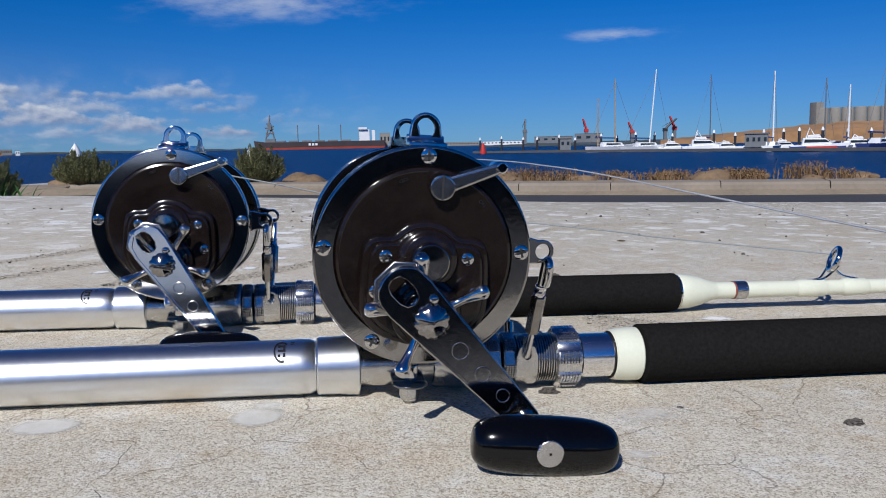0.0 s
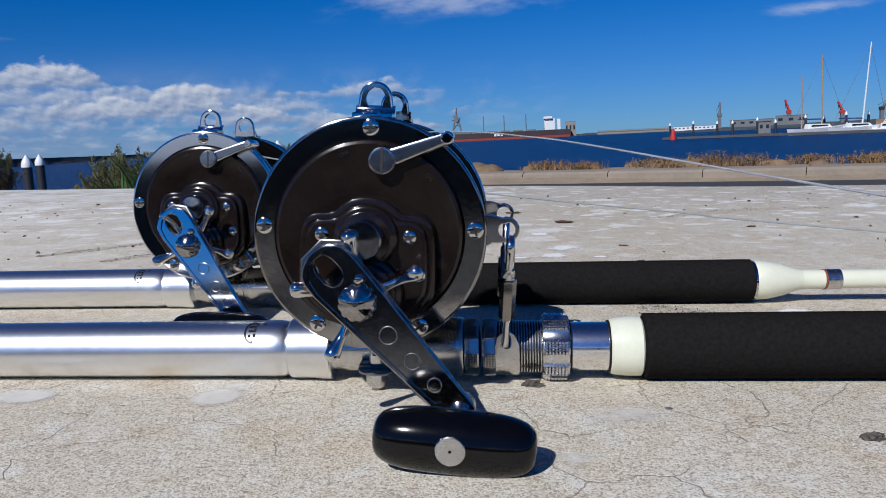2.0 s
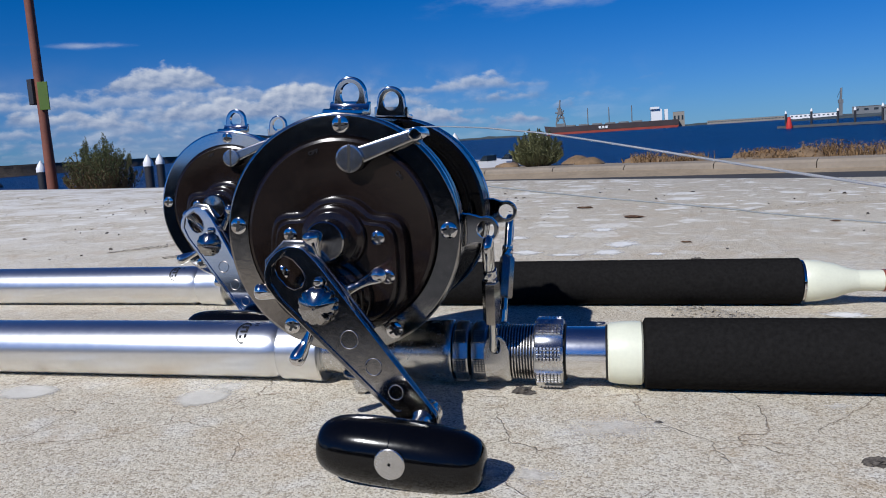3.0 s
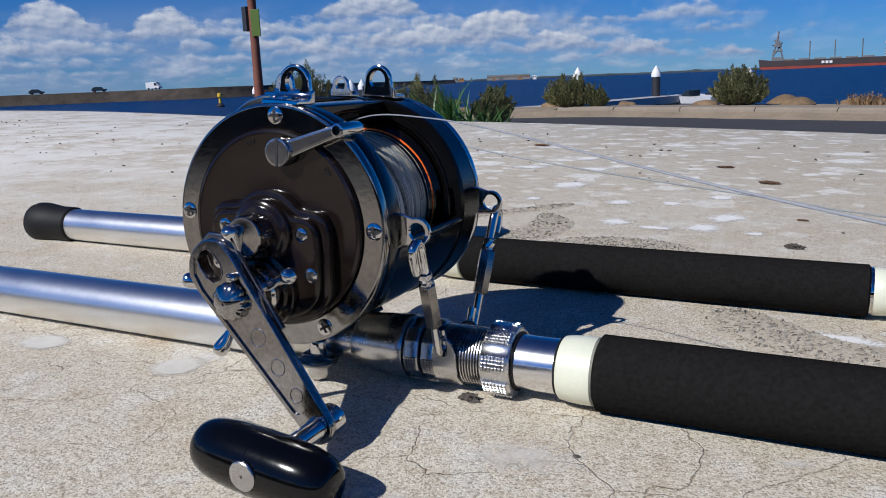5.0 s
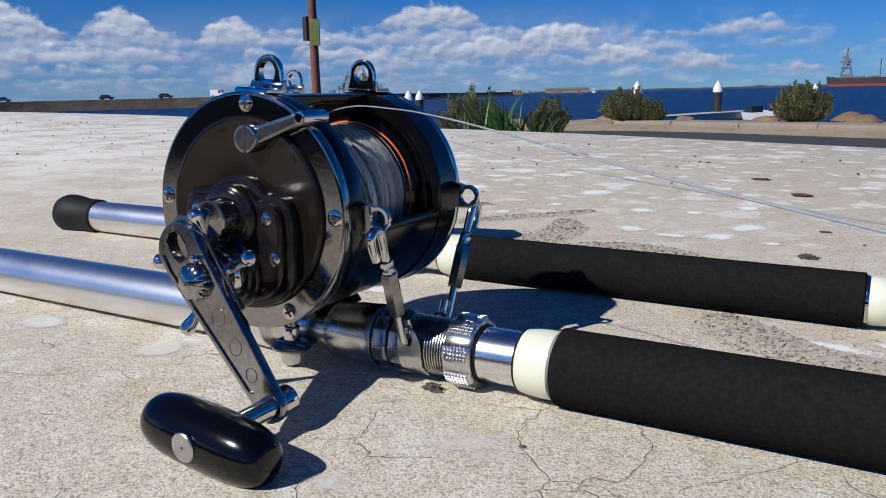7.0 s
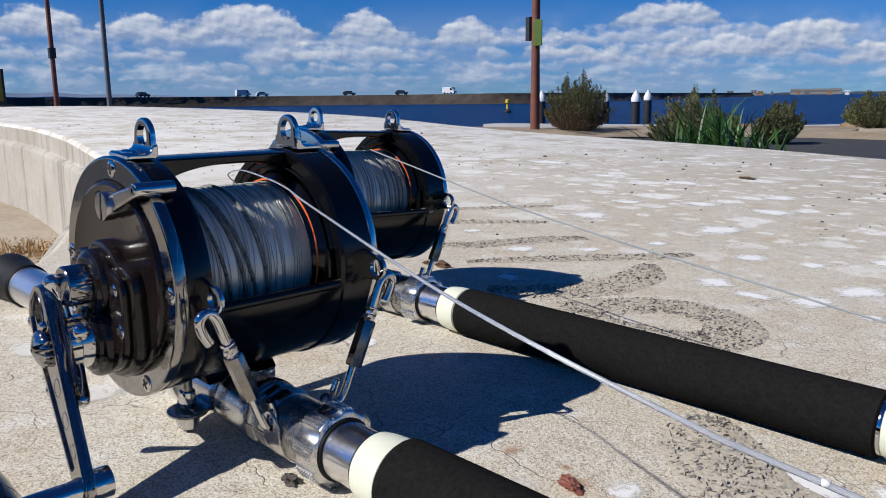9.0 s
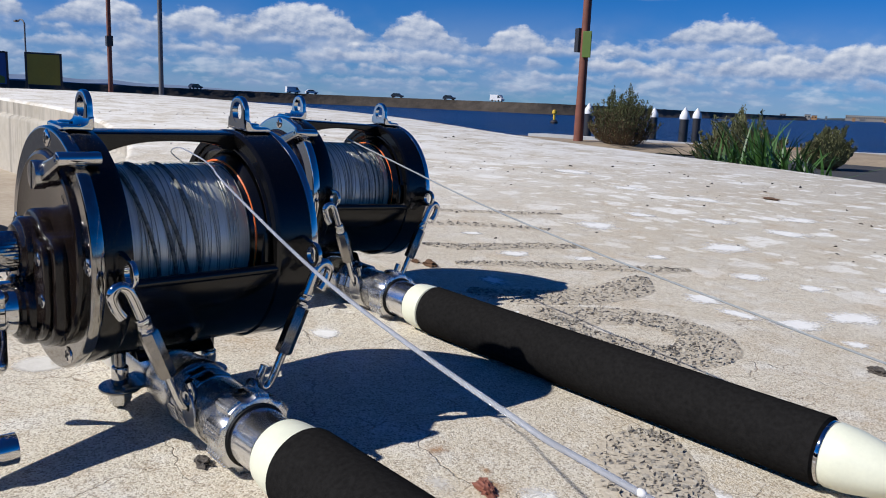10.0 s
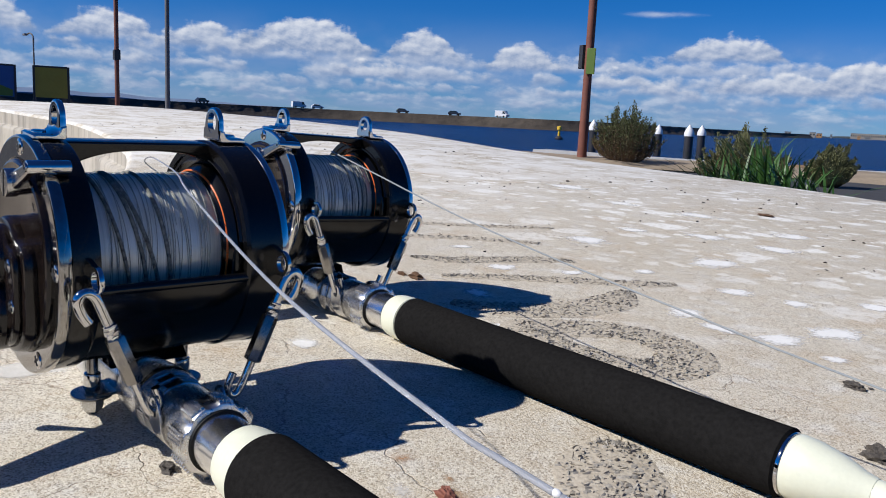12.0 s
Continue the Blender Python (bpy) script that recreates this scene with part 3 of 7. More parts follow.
def streaked_material():
    """Cast concrete with grey rain streaks running down it."""
    m = mat("platform_side", (0.40, 0.36, 0.29), 0.9, 0.0, 0.2, 3, 0.4, 120, color2=(0.54, 0.50, 0.43))
    nt = m.node_tree
    p = nt.nodes["Principled BSDF"]
    old = p.inputs["Base Color"].links[0].from_socket
    N, L = nt.nodes.new, nt.links.new
    tc, mp, n, r, mx = N("ShaderNodeTexCoord"), N("ShaderNodeMapping"), N("ShaderNodeTexNoise"), N("ShaderNodeValToRGB"), N("ShaderNodeMix")
    mp.inputs["Scale"].default_value = (14, 14, 1.2)
    n.inputs["Scale"].default_value, n.inputs["Detail"].default_value, n.inputs["Roughness"].default_value = 1.0, 6, 0.65
    r.color_ramp.elements[0].position, r.color_ramp.elements[1].position = 0.50, 0.68
    mx.data_type = "RGBA"
    mx.inputs[7].default_value = (0.26, 0.24, 0.205, 1)
    L(tc.outputs["Object"], mp.inputs["Vector"])
    L(mp.outputs[0], n.inputs["Vector"])
    L(n.outputs[0], r.inputs[0])
    L(r.outputs[0], mx.inputs["Factor"])
    L(old, mx.inputs[6])
    L(mx.outputs[2], p.inputs["Base Color"])
    return m


M["wall"] = streaked_material()


def crust_material(name, c1, c2, alpha, soft, broken=1.0):
    """A thin crust that breaks up towards its rim and lets the concrete through."""
    m = mat(name, c1, 0.9, 0.0, 0.0, 90, 0.5, 700, color2=c2)
    nt = m.node_tree
    p, out = nt.nodes["Principled BSDF"], nt.nodes["Material Output"]
    N, L = nt.nodes.new, nt.links.new
    tc = N("ShaderNodeTexCoord")
    v = N("ShaderNodeVectorMath")
    v.operation = "MULTIPLY_ADD"
    v.inputs[1].default_value, v.inputs[2].default_value = (2.0, 2.0, 0.0), (-1.0, -1.0, 0.0)
    L(tc.outputs["Generated"], v.inputs[0])
    ln = N("ShaderNodeVectorMath")
    ln.operation = "LENGTH"
    L(v.outputs[0], ln.inputs[0])
    total = ln.outputs["Value"]
    for sc, k in ((45, 0.75), (190, 0.6), (800, 0.5)):
        n = N("ShaderNodeTexNoise")
        n.inputs["Scale"].default_value, n.inputs["Detail"].default_value = sc, 3
        L(tc.outputs["Object"], n.inputs["Vector"])
        a = N("ShaderNodeMath")
        a.operation = "MULTIPLY_ADD"
        a.inputs[1].default_value = k * broken
        L(n.outputs[0], a.inputs[0])
        L(total, a.inputs[2])
        total = a.outputs[0]
    mr = N("ShaderNodeMapRange")
    mr.interpolation_type = "SMOOTHSTEP"
    mr.inputs["From Min"].default_value, mr.inputs["From Max"].default_value = 0.70 + 0.92 * broken - soft, 0.70 + 0.92 * broken
    mr.inputs["To Min"].default_value, mr.inputs["To Max"].default_value = alpha, 0.0
    L(total, mr.inputs["Value"])
    t, mix = N("ShaderNodeBsdfTransparent"), N("ShaderNodeMixShader")
    L(mr.outputs[0], mix.inputs[0])
    L(t.outputs[0], mix.inputs[1])
    L(p.outputs[0], mix.inputs[2])
    L(mix.outputs[0], out.inputs["Surface"])
    return m


M["lime"] = crust_material("white_droppings", (0.82, 0.80, 0.75), (0.93, 0.92, 0.88), 0.96, 0.46)
M["ring_spot"] = crust_material("pale_lime_stain", (0.80, 0.78, 0.73), (0.90, 0.88, 0.82), 0.72, 0.90, 0.85)
M["ring_solid"] = crust_material("whitish_ring_stain", (0.70, 0.67, 0.60), (0.86, 0.83, 0.76), 0.80, 0.30, 0.32)
M["rust_stain"] = crust_material("rust_stain", (0.40, 0.20, 0.08), (0.54, 0.33, 0.16), 0.62, 0.90)
M["pebble"] = mat("exposed_aggregate", (0.17, 0.155, 0.135), 0.85, 0.0, 0.0, 160, 0.4, 900, color2=(0.48, 0.44, 0.37))
M["grit"] = mat("aggregate_bed", (0.36, 0.30, 0.22), 0.95, 0.0, 0.0, 320, 1.0, 420, color2=(0.66, 0.59, 0.47))
M["debris"] = mat("dark_debris", (0.016, 0.014, 0.013), 0.9, 0.0, 0.0, 520, 0.8, 500, color2=(0.15, 0.13, 0.11))
M["seaweed"] = mat("dry_seaweed", (0.12, 0.065, 0.035), 0.9, 0.0, 0.5, 120, 0.6, 500)

SLAB = S @ Matrix.Translation((0, 0, -0.0010))
FRONT_EDGE = [(-6.15, 1.75), (-5.6, 1.42), (-4.9, 1.34), (-4.2, 1.38), (-3.4, 1.44), (-2.63, 1.37), (-1.94, 1.235), (-1.6, 1.15), (-1.15, 0.99), (-0.58, 0.74), (-0.41, 0.65), (-0.15, 0.48), (0.1, 0.30), (0.5, 0.02), (1.1, -0.5), (1.9, -1.3)]
FAR_EDGE = [(3.3, -0.6), (3.6, 0.8), (3.0, 2.1), (2.4, 2.42), (1.7, 2.48), (1.2, 2.50), (0.7, 2.54), (0.3, 2.69), (-0.27, 2.83), (-0.9, 2.95), (-1.6, 2.98), (-2.2, 3.08), (-3.3, 3.38), (-4.2, 3.42), (-5.2, 3.26), (-6.2, 2.75)]
GROUND_Z = -0.38


def platform():
    outline = smooth_path([(x, y, 0) for x, y in FRONT_EDGE + FAR_EDGE], 6, loop=True)
    n = len(outline)

    def offset(d):
        res = []
        for i in range(n):
            t = (outline[(i + 1) % n] - outline[i - 1]).normalized()
            res.append(outline[i] + Vector((-t.y, t.x, 0)) * d)
        return res

    def lip(x):
        """How far the ledge lies below the edge: the upper tier runs out towards the rods."""
        u = min(1.0, max(0.0, (-x - 0.85) / 1.7))
        return 0.058 * u * u * (3 - 2 * u)

    def wall_of(levels):
        bm = bmesh.new()
        rows = [[bm.verts.new((q.x, q.y, z - (lip(q.x) if deep else 0.0))) for q in offset(d)] for d, z, deep in levels]
        for a, b in zip(rows, rows[1:]):
            for k in range(n):
                bm.faces.new((a[k], a[(k + 1) % n], b[(k + 1) % n], b[k]))
        return bm, rows

    ob = thing("platform", SLAB, "low curved sandy concrete platform, flecked with white droppings", "platform", kind="structure")
    bm, rows = wall_of([(0.016, 0.0, False), (0.010, -0.0015, False), (0.004, -0.006, False), (0.0, -0.014, False)])
    bm.faces.new(rows[0])
    bmesh.ops.triangulate(bm, faces=[f for f in bm.faces if len(f.verts) > 4])
    part("top", bm, M["concrete"], ob)
    bm, rows = wall_of([(0.0, -0.014, False), (0.0, -0.016, True), (-0.003, -0.020, True), (-0.016, -0.024, True), (-0.022, -0.030, True), (-0.024, -0.040, True), (-0.026, -0.56, False)])
    part("side", bm, M["wall"], ob, "stained pale concrete side with a ledge")
    return ob


PLATFORM = platform()


def blotch(x, y, rx, ry, seed, turn=0.0, lobes=0.35):
    """An uneven, slightly raised crust on the platform."""
    bm = bmesh.new()
    rng = random.Random(seed)
    n = 40
    ph = [rng.uniform(0, 6.28) for _ in range(6)]
    rows = []
    for k, h in ((1.0, 0.0003), (0.93, 0.0005), (0.7, 0.0006), (0.35, 0.0006)):
        ring = []
        for i in range(n):
            a = 2 * math.pi * i / n
            w = 1 + lobes * (0.45 * math.sin(2 * a + ph[0]) + 0.3 * math.sin(3 * a + ph[1]) + 0.25 * math.sin(5 * a + ph[2]) + 0.16 * math.sin(9 * a + ph[3]) + 0.1 * math.sin(14 * a + ph[4]))
            px, py = rx * k * w * math.cos(a), ry * k * w * math.sin(a)
            ring.append(bm.verts.new((x + px * math.cos(turn) - py * math.sin(turn), y + px * math.sin(turn) + py * math.cos(turn), h)))
        rows.append(ring)
    for a, b in zip(rows, rows[1:]):
        for k in range(n):
            bm.faces.new((a[k], a[(k + 1) % n], b[(k + 1) % n], b[k]))
    bm.faces.new(rows[-1])
    return bm


SPOTS_FAR = [
    (-0.229, 1.385, 0.040, 0.046), (-0.038, 1.421, 0.034, 0.056), (-0.041, 1.274, 0.016, 0.019), (-0.070, 1.180, 0.015, 0.018),
    (-0.281, 1.558, 0.025, 0.029), (0.077, 1.281, 0.024, 0.027), (0.142, 1.298, 0.020, 0.019), (0.193, 1.373, 0.022, 0.028),
    (0.114, 1.142, 0.024, 0.025), (0.158, 1.122, 0.026, 0.017), (0.222, 1.213, 0.026, 0.040), (0.209, 1.140, 0.019, 0.032),
    (0.263, 1.129, 0.013, 0.015), (-0.182, 1.628, 0.038, 0.032), (-0.068, 1.634, 0.042, 0.040), (-0.140, 1.811, 0.039, 0.041),
    (-0.250, 1.157, 0.014, 0.016), (-0.128, 1.115, 0.018, 0.026), (-0.841, 1.996, 0.095, 0.050), (-0.378, 1.878, 0.055, 0.040), (-0.548, 1.858, 0.048, 0.036),
]
SPOTS_NEAR = [
    (0.034, 0.766, 0.017, 0.012, 0.3), (0.298, 0.724, 0.012, 0.012, 0.4), (0.352, 0.794, 0.030, 0.012, 0.6), (0.395, 0.815, 0.022, 0.012, 0.5),
    (0.336, 0.760, 0.010, 0.008, 0.9), (-0.04, 1.00, 0.022, 0.015, 0.8), (0.05, 1.02, 0.016, 0.022, 0.9), (0.07, 0.945, 0.02, 0.012, 0.9),
]
SPOTS_DULL = [
    (0.006, 0.577, 0.019, 0.019, 0.1), (-0.107, 0.572, 0.021, 0.016, 0.2), (0.236, 0.561, 0.034, 0.014, 0.5),
    (0.2925, 0.7255, 0.008, 0.007, 0.3), (0.262, 0.692, 0.010, 0.007, 0.6), (0.327, 0.799, 0.012, 0.007, 0.6), (0.0914, 0.955, 0.016, 0.010, 0.5), (0.055, 1.050, 0.022, 0.012, 0.5), (0.342, 0.604, 0.010, 0.006, 0.6), (0.200, 0.499, 0.015, 0.011, 0.6), (0.185, 0.500, 0.009, 0.008, 0.6), (0.012, 0.595, 0.017, 0.012, 0.5),
]
for i, row in enumerate(SPOTS_FAR + SPOTS_NEAR):
    x, y, rx, ry = row[:4]
    lobes = row[4] if len(row) > 4 else 0.45
    tagged(link("dropping", blotch(x, y, rx * 1.2, ry * 1.2, 100 + i, 0.4 * math.sin(i), lobes), M["lime"], m=SLAB.copy()), "chalky white bird dropping dried on the concrete", "bird dropping", "droppings on the platform")
for i, (x, y, rx, ry, lobes) in enumerate(SPOTS_DULL):
    tagged(link("lime_stain", blotch(x, y, rx * 1.4, ry * 1.4, 300 + i, 0.5 * math.sin(i), lobes), M["ring_solid" if lobes <= 0.2 else "ring_spot"], m=SLAB.copy()), "faded pale lime stain on the sandy concrete", "stain", "lime stains")


for i, (x, y, rx, ry) in enumerate(((0.276, 0.712, 0.012, 0.010), (0.262, 0.7205, 0.007, 0.005), (0.233, 0.714, 0.012, 0.008))):
    tagged(link("rust_stain", blotch(x, y, rx, ry, 400 + i, 0.5, 0.6), M["rust_stain"], m=SLAB.copy()), "thin orange rust stain on the sandy concrete", "stain", "rust stains")


def rubble(bm, p, r, rng, flat=0.6):
    """One small stone: a squashed, uneven lump."""
    m = Matrix.Translation(p) @ Euler((rng.uniform(0, 6), rng.uniform(0, 0.5), rng.uniform(0, 6))).to_matrix().to_4x4() @ Matrix.Diagonal((r * rng.uniform(0.8, 1.4), r * rng.uniform(0.7, 1.1), r * flat, 1))
    vs = [bm.verts.new(m @ Vector(v)) for v in ((1, 0, 0), (0.3, 0.9, 0.1), (-0.8, 0.6, 0), (-0.9, -0.5, 0.1), (0.2, -1, 0), (0.45, 0.3, 0.85), (-0.5, 0.1, 0.9), (0.0, -0.5, 0.8), (0, 0, -0.8))]
    for f in ((0, 1, 5), (1, 2, 6), (1, 6, 5), (2, 3, 6), (3, 4, 7), (3, 7, 6), (4, 0, 5), (4, 5, 7), (5, 6, 7), (1, 0, 8), (2, 1, 8), (3, 2, 8), (4, 3, 8), (0, 4, 8)):
        bm.faces.new([vs[k] for k in f])


def aggregate_band(pts, w, count, seed, loop=False):
    """A band of exposed aggregate let into the platform: a rough bed and its stones."""
    path = smooth_path([(x, y, 0) for x, y in pts], 10, loop)
    rng = random.Random(seed)
    bed = bmesh.new()
    prev = first = None
    n = len(path)
    for i, q in enumerate(path):
        t = (path[(i + 1) % n if loop else min(i + 1, n - 1)] - path[i - 1 if loop else max(i - 1, 0)]).normalized()
        nn = Vector((-t.y, t.x, 0))
        end = 1.0 if loop else min(1.0, (0.35 + 3.0 * min(i, n - 1 - i) / n))
        h = w * end * (1 + 0.18 * noise.noise(Vector((q.x * 40, q.y * 40, seed))))
        cur = [bed.verts.new(q + nn * s * h + Vector((0, 0, z))) for s, z in ((-1, 0.0002), (-0.9, 0.0007), (0.9, 0.0007), (1, 0.0002))]
        if prev:
            for k in range(3):
                bed.faces.new((prev[k], prev[k + 1], cur[k + 1], cur[k]))
        prev, first = cur, first or cur
    if loop:
        for k in range(3):
            bed.faces.new((prev[k], prev[k + 1], first[k + 1], first[k]))
    ob = thing("aggregate_band", SLAB, "rough grey band of exposed pebbles let into the concrete", "paving pattern", "aggregate bands", "structure")
    part("bed", bed, M["grit"], ob)
    st = bmesh.new()
    for _ in range(int(count * 2.6)):
        i = rng.randrange(n - 1)
        q, t = path[i], (path[i + 1] - path[i]).normalized()
        end = 1.0 if loop else min(1.0, 0.35 + 3.0 * min(i, n - 1 - i) / n)
        s = rng.uniform(-0.92, 0.92) * w * end
        rubble(st, q + Vector((-t.y, t.x, 0)) * s + t * rng.uniform(-0.004, 0.004) + Vector((0, 0, 0.0002)), rng.uniform(0.0010, 0.0024), rng, 0.24)
    tagged(part("stones", st, M["pebble"], ob), kind="stuff")
    return ob


aggregate_band([(-0.215, 1.055), (-0.185, 1.085), (-0.170, 1.13), (-0.148, 1.19), (-0.118, 1.235)], 0.019, 460, 1)
aggregate_band([(0.022, 1.245), (0.0, 1.205), (-0.046, 1.138), (-0.081, 1.085), (-0.118, 1.02)], 0.015, 440, 2)
aggregate_band([(0.022, 1.16), (0.048, 1.10), (0.046, 1.03), (0.022, 0.985), (-0.02, 0.955)], 0.026, 700, 3)
aggregate_band([(0.082, 0.958), (0.105, 1.007), (0.137, 1.031), (0.178, 1.030), (0.207, 1.000), (0.203, 0.962), (0.163, 0.943), (0.118, 0.938)], 0.026, 1300, 4, True)
aggregate_band([(0.280, 0.832), (0.300, 0.800), (0.330, 0.775), (0.375, 0.757), (0.43, 0.752)], 0.029, 620, 5)
aggregate_band([(-0.48, 1.16), (-0.43, 1.24), (-0.37, 1.34), (-0.33, 1.42)], 0.014, 300, 6)
aggregate_band([(-0.36, 1.11), (-0.30, 1.21), (-0.23, 1.29)], 0.014, 260, 7)
aggregate_band([(0.42, 1.62), (0.50, 1.70), (0.62, 1.76), (0.75, 1.77)], 0.022, 260, 8)


# dirt in the gap round a pebbled patch
gap = smooth_path([(0.2965, 0.7723, 0), (0.288, 0.7829, 0), (0.277, 0.797, 0), (0.2693, 0.8066, 0), (0.2715, 0.812, 0), (0.2760, 0.818, 0)], 8)
tagged(link("dirt_line", tube(gap, 0, 6, True, [0.0003 + 0.0008 * math.sin(math.pi * i / (len(gap) - 1)) * (0.7 + 0.5 * noise.noise(q * 300)) for i, q in enumerate(gap)]), M["debris"], m=SLAB.copy()), "dark dirt caught in the gap beside exposed pebbles", "dirt", kind="structure")


def lump(name, x, y, r, seed, material, label, category, group="", high=0.52):
    bm = bmesh.new()
    bmesh.ops.create_icosphere(bm, subdivisions=3, radius=1.0)
    for v in bm.verts:
        k = 1 + 0.55 * noise.noise(v.co * 1.6 + Vector((seed * 2.3, 0, 0))) + 0.6 * noise.noise(v.co * 4.1 + Vector((0, seed, 0))) + 0.3 * noise.noise(v.co * 9.0)
        v.co = Vector((x + v.co.x * r * 1.15 * k, y + v.co.y * r * 0.7 * k, max(0.0, r * 0.18 + v.co.z * r * high * k)))
    return tagged(link(name, bm, material, m=SLAB.copy(), angle=20), label, category, group)


lump("debris_clump", 0.184, 0.6080, 0.0047, 1, M["debris"], "small dark clump of grit beside the reel seat", "debris", high=0.62)
lump("debris_clump", -0.118, 0.984, 0.0075, 2, M["seaweed"], "brown dried seaweed clump on the concrete", "debris")
lump("debris_clump", 0.305, 1.07, 0.006, 3, M["debris"], "dark crumb of dirt on the concrete", "debris")
lump("debris_clump", 0.375, 0.952, 0.010, 4, M["debris"], "dark dried clump on the concrete", "debris")
lump("debris_clump", 0.3413, 0.5333, 0.0042, 5, M["debris"], "dark crumb of dirt on the concrete", "debris")
lump("debris_clump", 0.255, 0.571, 0.0016, 6, M["debris"], "tiny dark crumb on the pale stain", "debris", high=0.3)
lump("debris_clump", 0.2791, 0.7069, 0.0052, 7, M["rust"], "rust-brown crumbs on the concrete", "debris")
lump("debris_clump", 0.272, 0.712, 0.0028, 8, M["rust"], "rust-brown crumbs on the concrete", "debris")
lump("debris_clump", -0.138, 0.980, 0.0050, 9, M["seaweed"], "brown dried seaweed clump on the concrete", "debris")
for i, (x, y, r) in enumerate(((0.139, 1.732, 0.011), (0.232, 1.540, 0.012), (-0.321, 2.047, 0.014), (0.52, 1.45, 0.006), (0.30, 1.23, 0.005))):
    lump("dry_leaf", x, y, r, 20 + i, M["seaweed"], "curled brown scrap of dry seaweed on the concrete", "debris", "scraps on the platform", 0.16)


def crumbs():
    """Dirt crumbs scattered over the far half of the platform."""
    bm = bmesh.new()
    rng = random.Random(77)
    for _ in range(520):
        x, y = rng.uniform(-3.4, 2.2), 1.05 + 1.7 * rng.random()
        r = rng.uniform(0.0012, 0.0046) * (0.7 + 0.4 * (y - 1.0))
        if y < 2.35 - 0.12 * x and y > 1.0 - 0.16 * x:
            rubble(bm, Vector((x, y, 0.0004)), r, rng, 0.34)
    tagged(link("dirt_crumbs", bm, M["debris"], m=SLAB.copy()), "dark crumbs of dirt scattered over the pale concrete", "dirt", kind="stuff")


crumbs()


# ---- fishing reels ----
# A reel's own frame: x along the rod to its tip, y along the spool's axis away from the crank, z up; the origin is the spool's middle.


def screw(name, parent, x, y, z, r, material, cross=True, turn=0.6):
    """A domed screw in the crank-side plate, its head towards -y, with a dark raised cross or slot for the shade of the
    cut.
    """
    m = Matrix.Translation((x, y, z)) @ frame_of((0, -1, 0))
    ob = part(name, lathe([(0, -0.002), (r, -0.002), (r, 0.0002), (r * 0.95, 0.0006), (r * 0.8, 0.0009), (r * 0.5, 0.0012), (0, 0.0013)], m, 28), material, parent, "chrome screw head")
    bm = bmesh.new()
    for k in range(2 if cross else 1):
        a = turn + k * math.pi / 2
        rot = m @ Matrix.Rotation(a, 4, "Z")
        l, w, h = (r * 0.70, r * 0.15, 0.00142) if cross else (r * 1.0, r * 0.12, 0.0022)
        vs = [bm.verts.new(rot @ Vector(v)) for v in ((-l, -w, h * 0.55), (l, -w, h * 0.55), (l, w, h * 0.55), (-l, w, h * 0.55), (-l * 0.8, -w, h), (l * 0.8, -w, h), (l * 0.8, w, h), (-l * 0.8, w, h))]
        for f in ((4, 5, 6, 7), (0, 1, 5, 4), (1, 2, 6, 5), (2, 3, 7, 6), (3, 0, 4, 7)):
            bm.faces.new([vs[i] for i in f])
    part("slot", bm, M["recess_shade"], ob)
    return ob


def housing_outline(k=1.0, cz=-0.016, grow=0.0):
    pts = [(0.0350, -0.030), (0.0356, -0.010), (0.0338, 0.0055), (0.0285, 0.0110), (0.0185, 0.0122), (0.0142, 0.0152), (0.0085, 0.0188), (0, 0.0203)]
    right = [(0.0, -0.0482), (0.0135, -0.0470), (0.0265, -0.0415)] + pts
    left = [(-x, z) for x, z in reversed(right[1:-1])]
    o = smooth_path([(x, 0, z) for x, z in right + left], 4, loop=True)
    return [(q.x * k, cz + (q.z - cz) * k) for q in o]


def turnbuckle(parent, sgn):
    """A chrome hook, hexagon body and lower hook between a reel lug and the rod clamp. sgn: -1 on the crank side, 1 on the other."""
    top = Vector((0.0735, sgn * 0.0495, -0.004))
    low = Vector((0.0735, sgn * 0.0255, -0.0625))
    d = (low - top).normalized()
    side = d.cross(Vector((1, 0, 0))).normalized() * (1 if sgn < 0 else -1)
    a, b = top + d * 0.0215, top + d * 0.0475
    ob = part("turnbuckle", lathe([(0, 0), (0.0040, 0), (0.0046, 0.0008), (0.0046, (b - a).length - 0.0008), (0.0040, (b - a).length), (0, (b - a).length)], Matrix.Translation(a) @ frame_of(d), 6), M["gunmetal"], parent, "dark hexagonal turnbuckle body with chrome hooks")
    hook = [a + d * 0.002, a - d * 0.010, top - d * 0.0005 + side * 0.0003, top - d * 0.0045 + side * 0.0035, top - d * 0.0025 + side * 0.0078, top + d * 0.004 + side * 0.0085, top + d * 0.0095 + side * 0.0075]
    part("upper_hook", tube(smooth_path(hook, 6), 0.0025, 12), M["chrome"], ob, "bright chrome hook")
    coil = [a - d * (0.0035 - 0.0035 * i / 40) + 0.0030 * (math.cos(i * 0.8) * side.normalized() + math.sin(i * 0.8) * d.cross(side.normalized())) for i in range(-40, 40)]
    part("coil", tube(coil, 0.0006, 6), M["chrome"], ob)
    hook = [b - d * 0.002, b + d * 0.010, low - d * 0.003, low + d * 0.003 - side * 0.001, low + d * 0.0045 - side * 0.0045, low + d * 0.001 - side * 0.0075, low - d * 0.007 - side * 0.008]
    part("lower_hook", tube(smooth_path(hook, 6), 0.0022, 12), M["chrome"], ob, "bright chrome hook")
    return ob


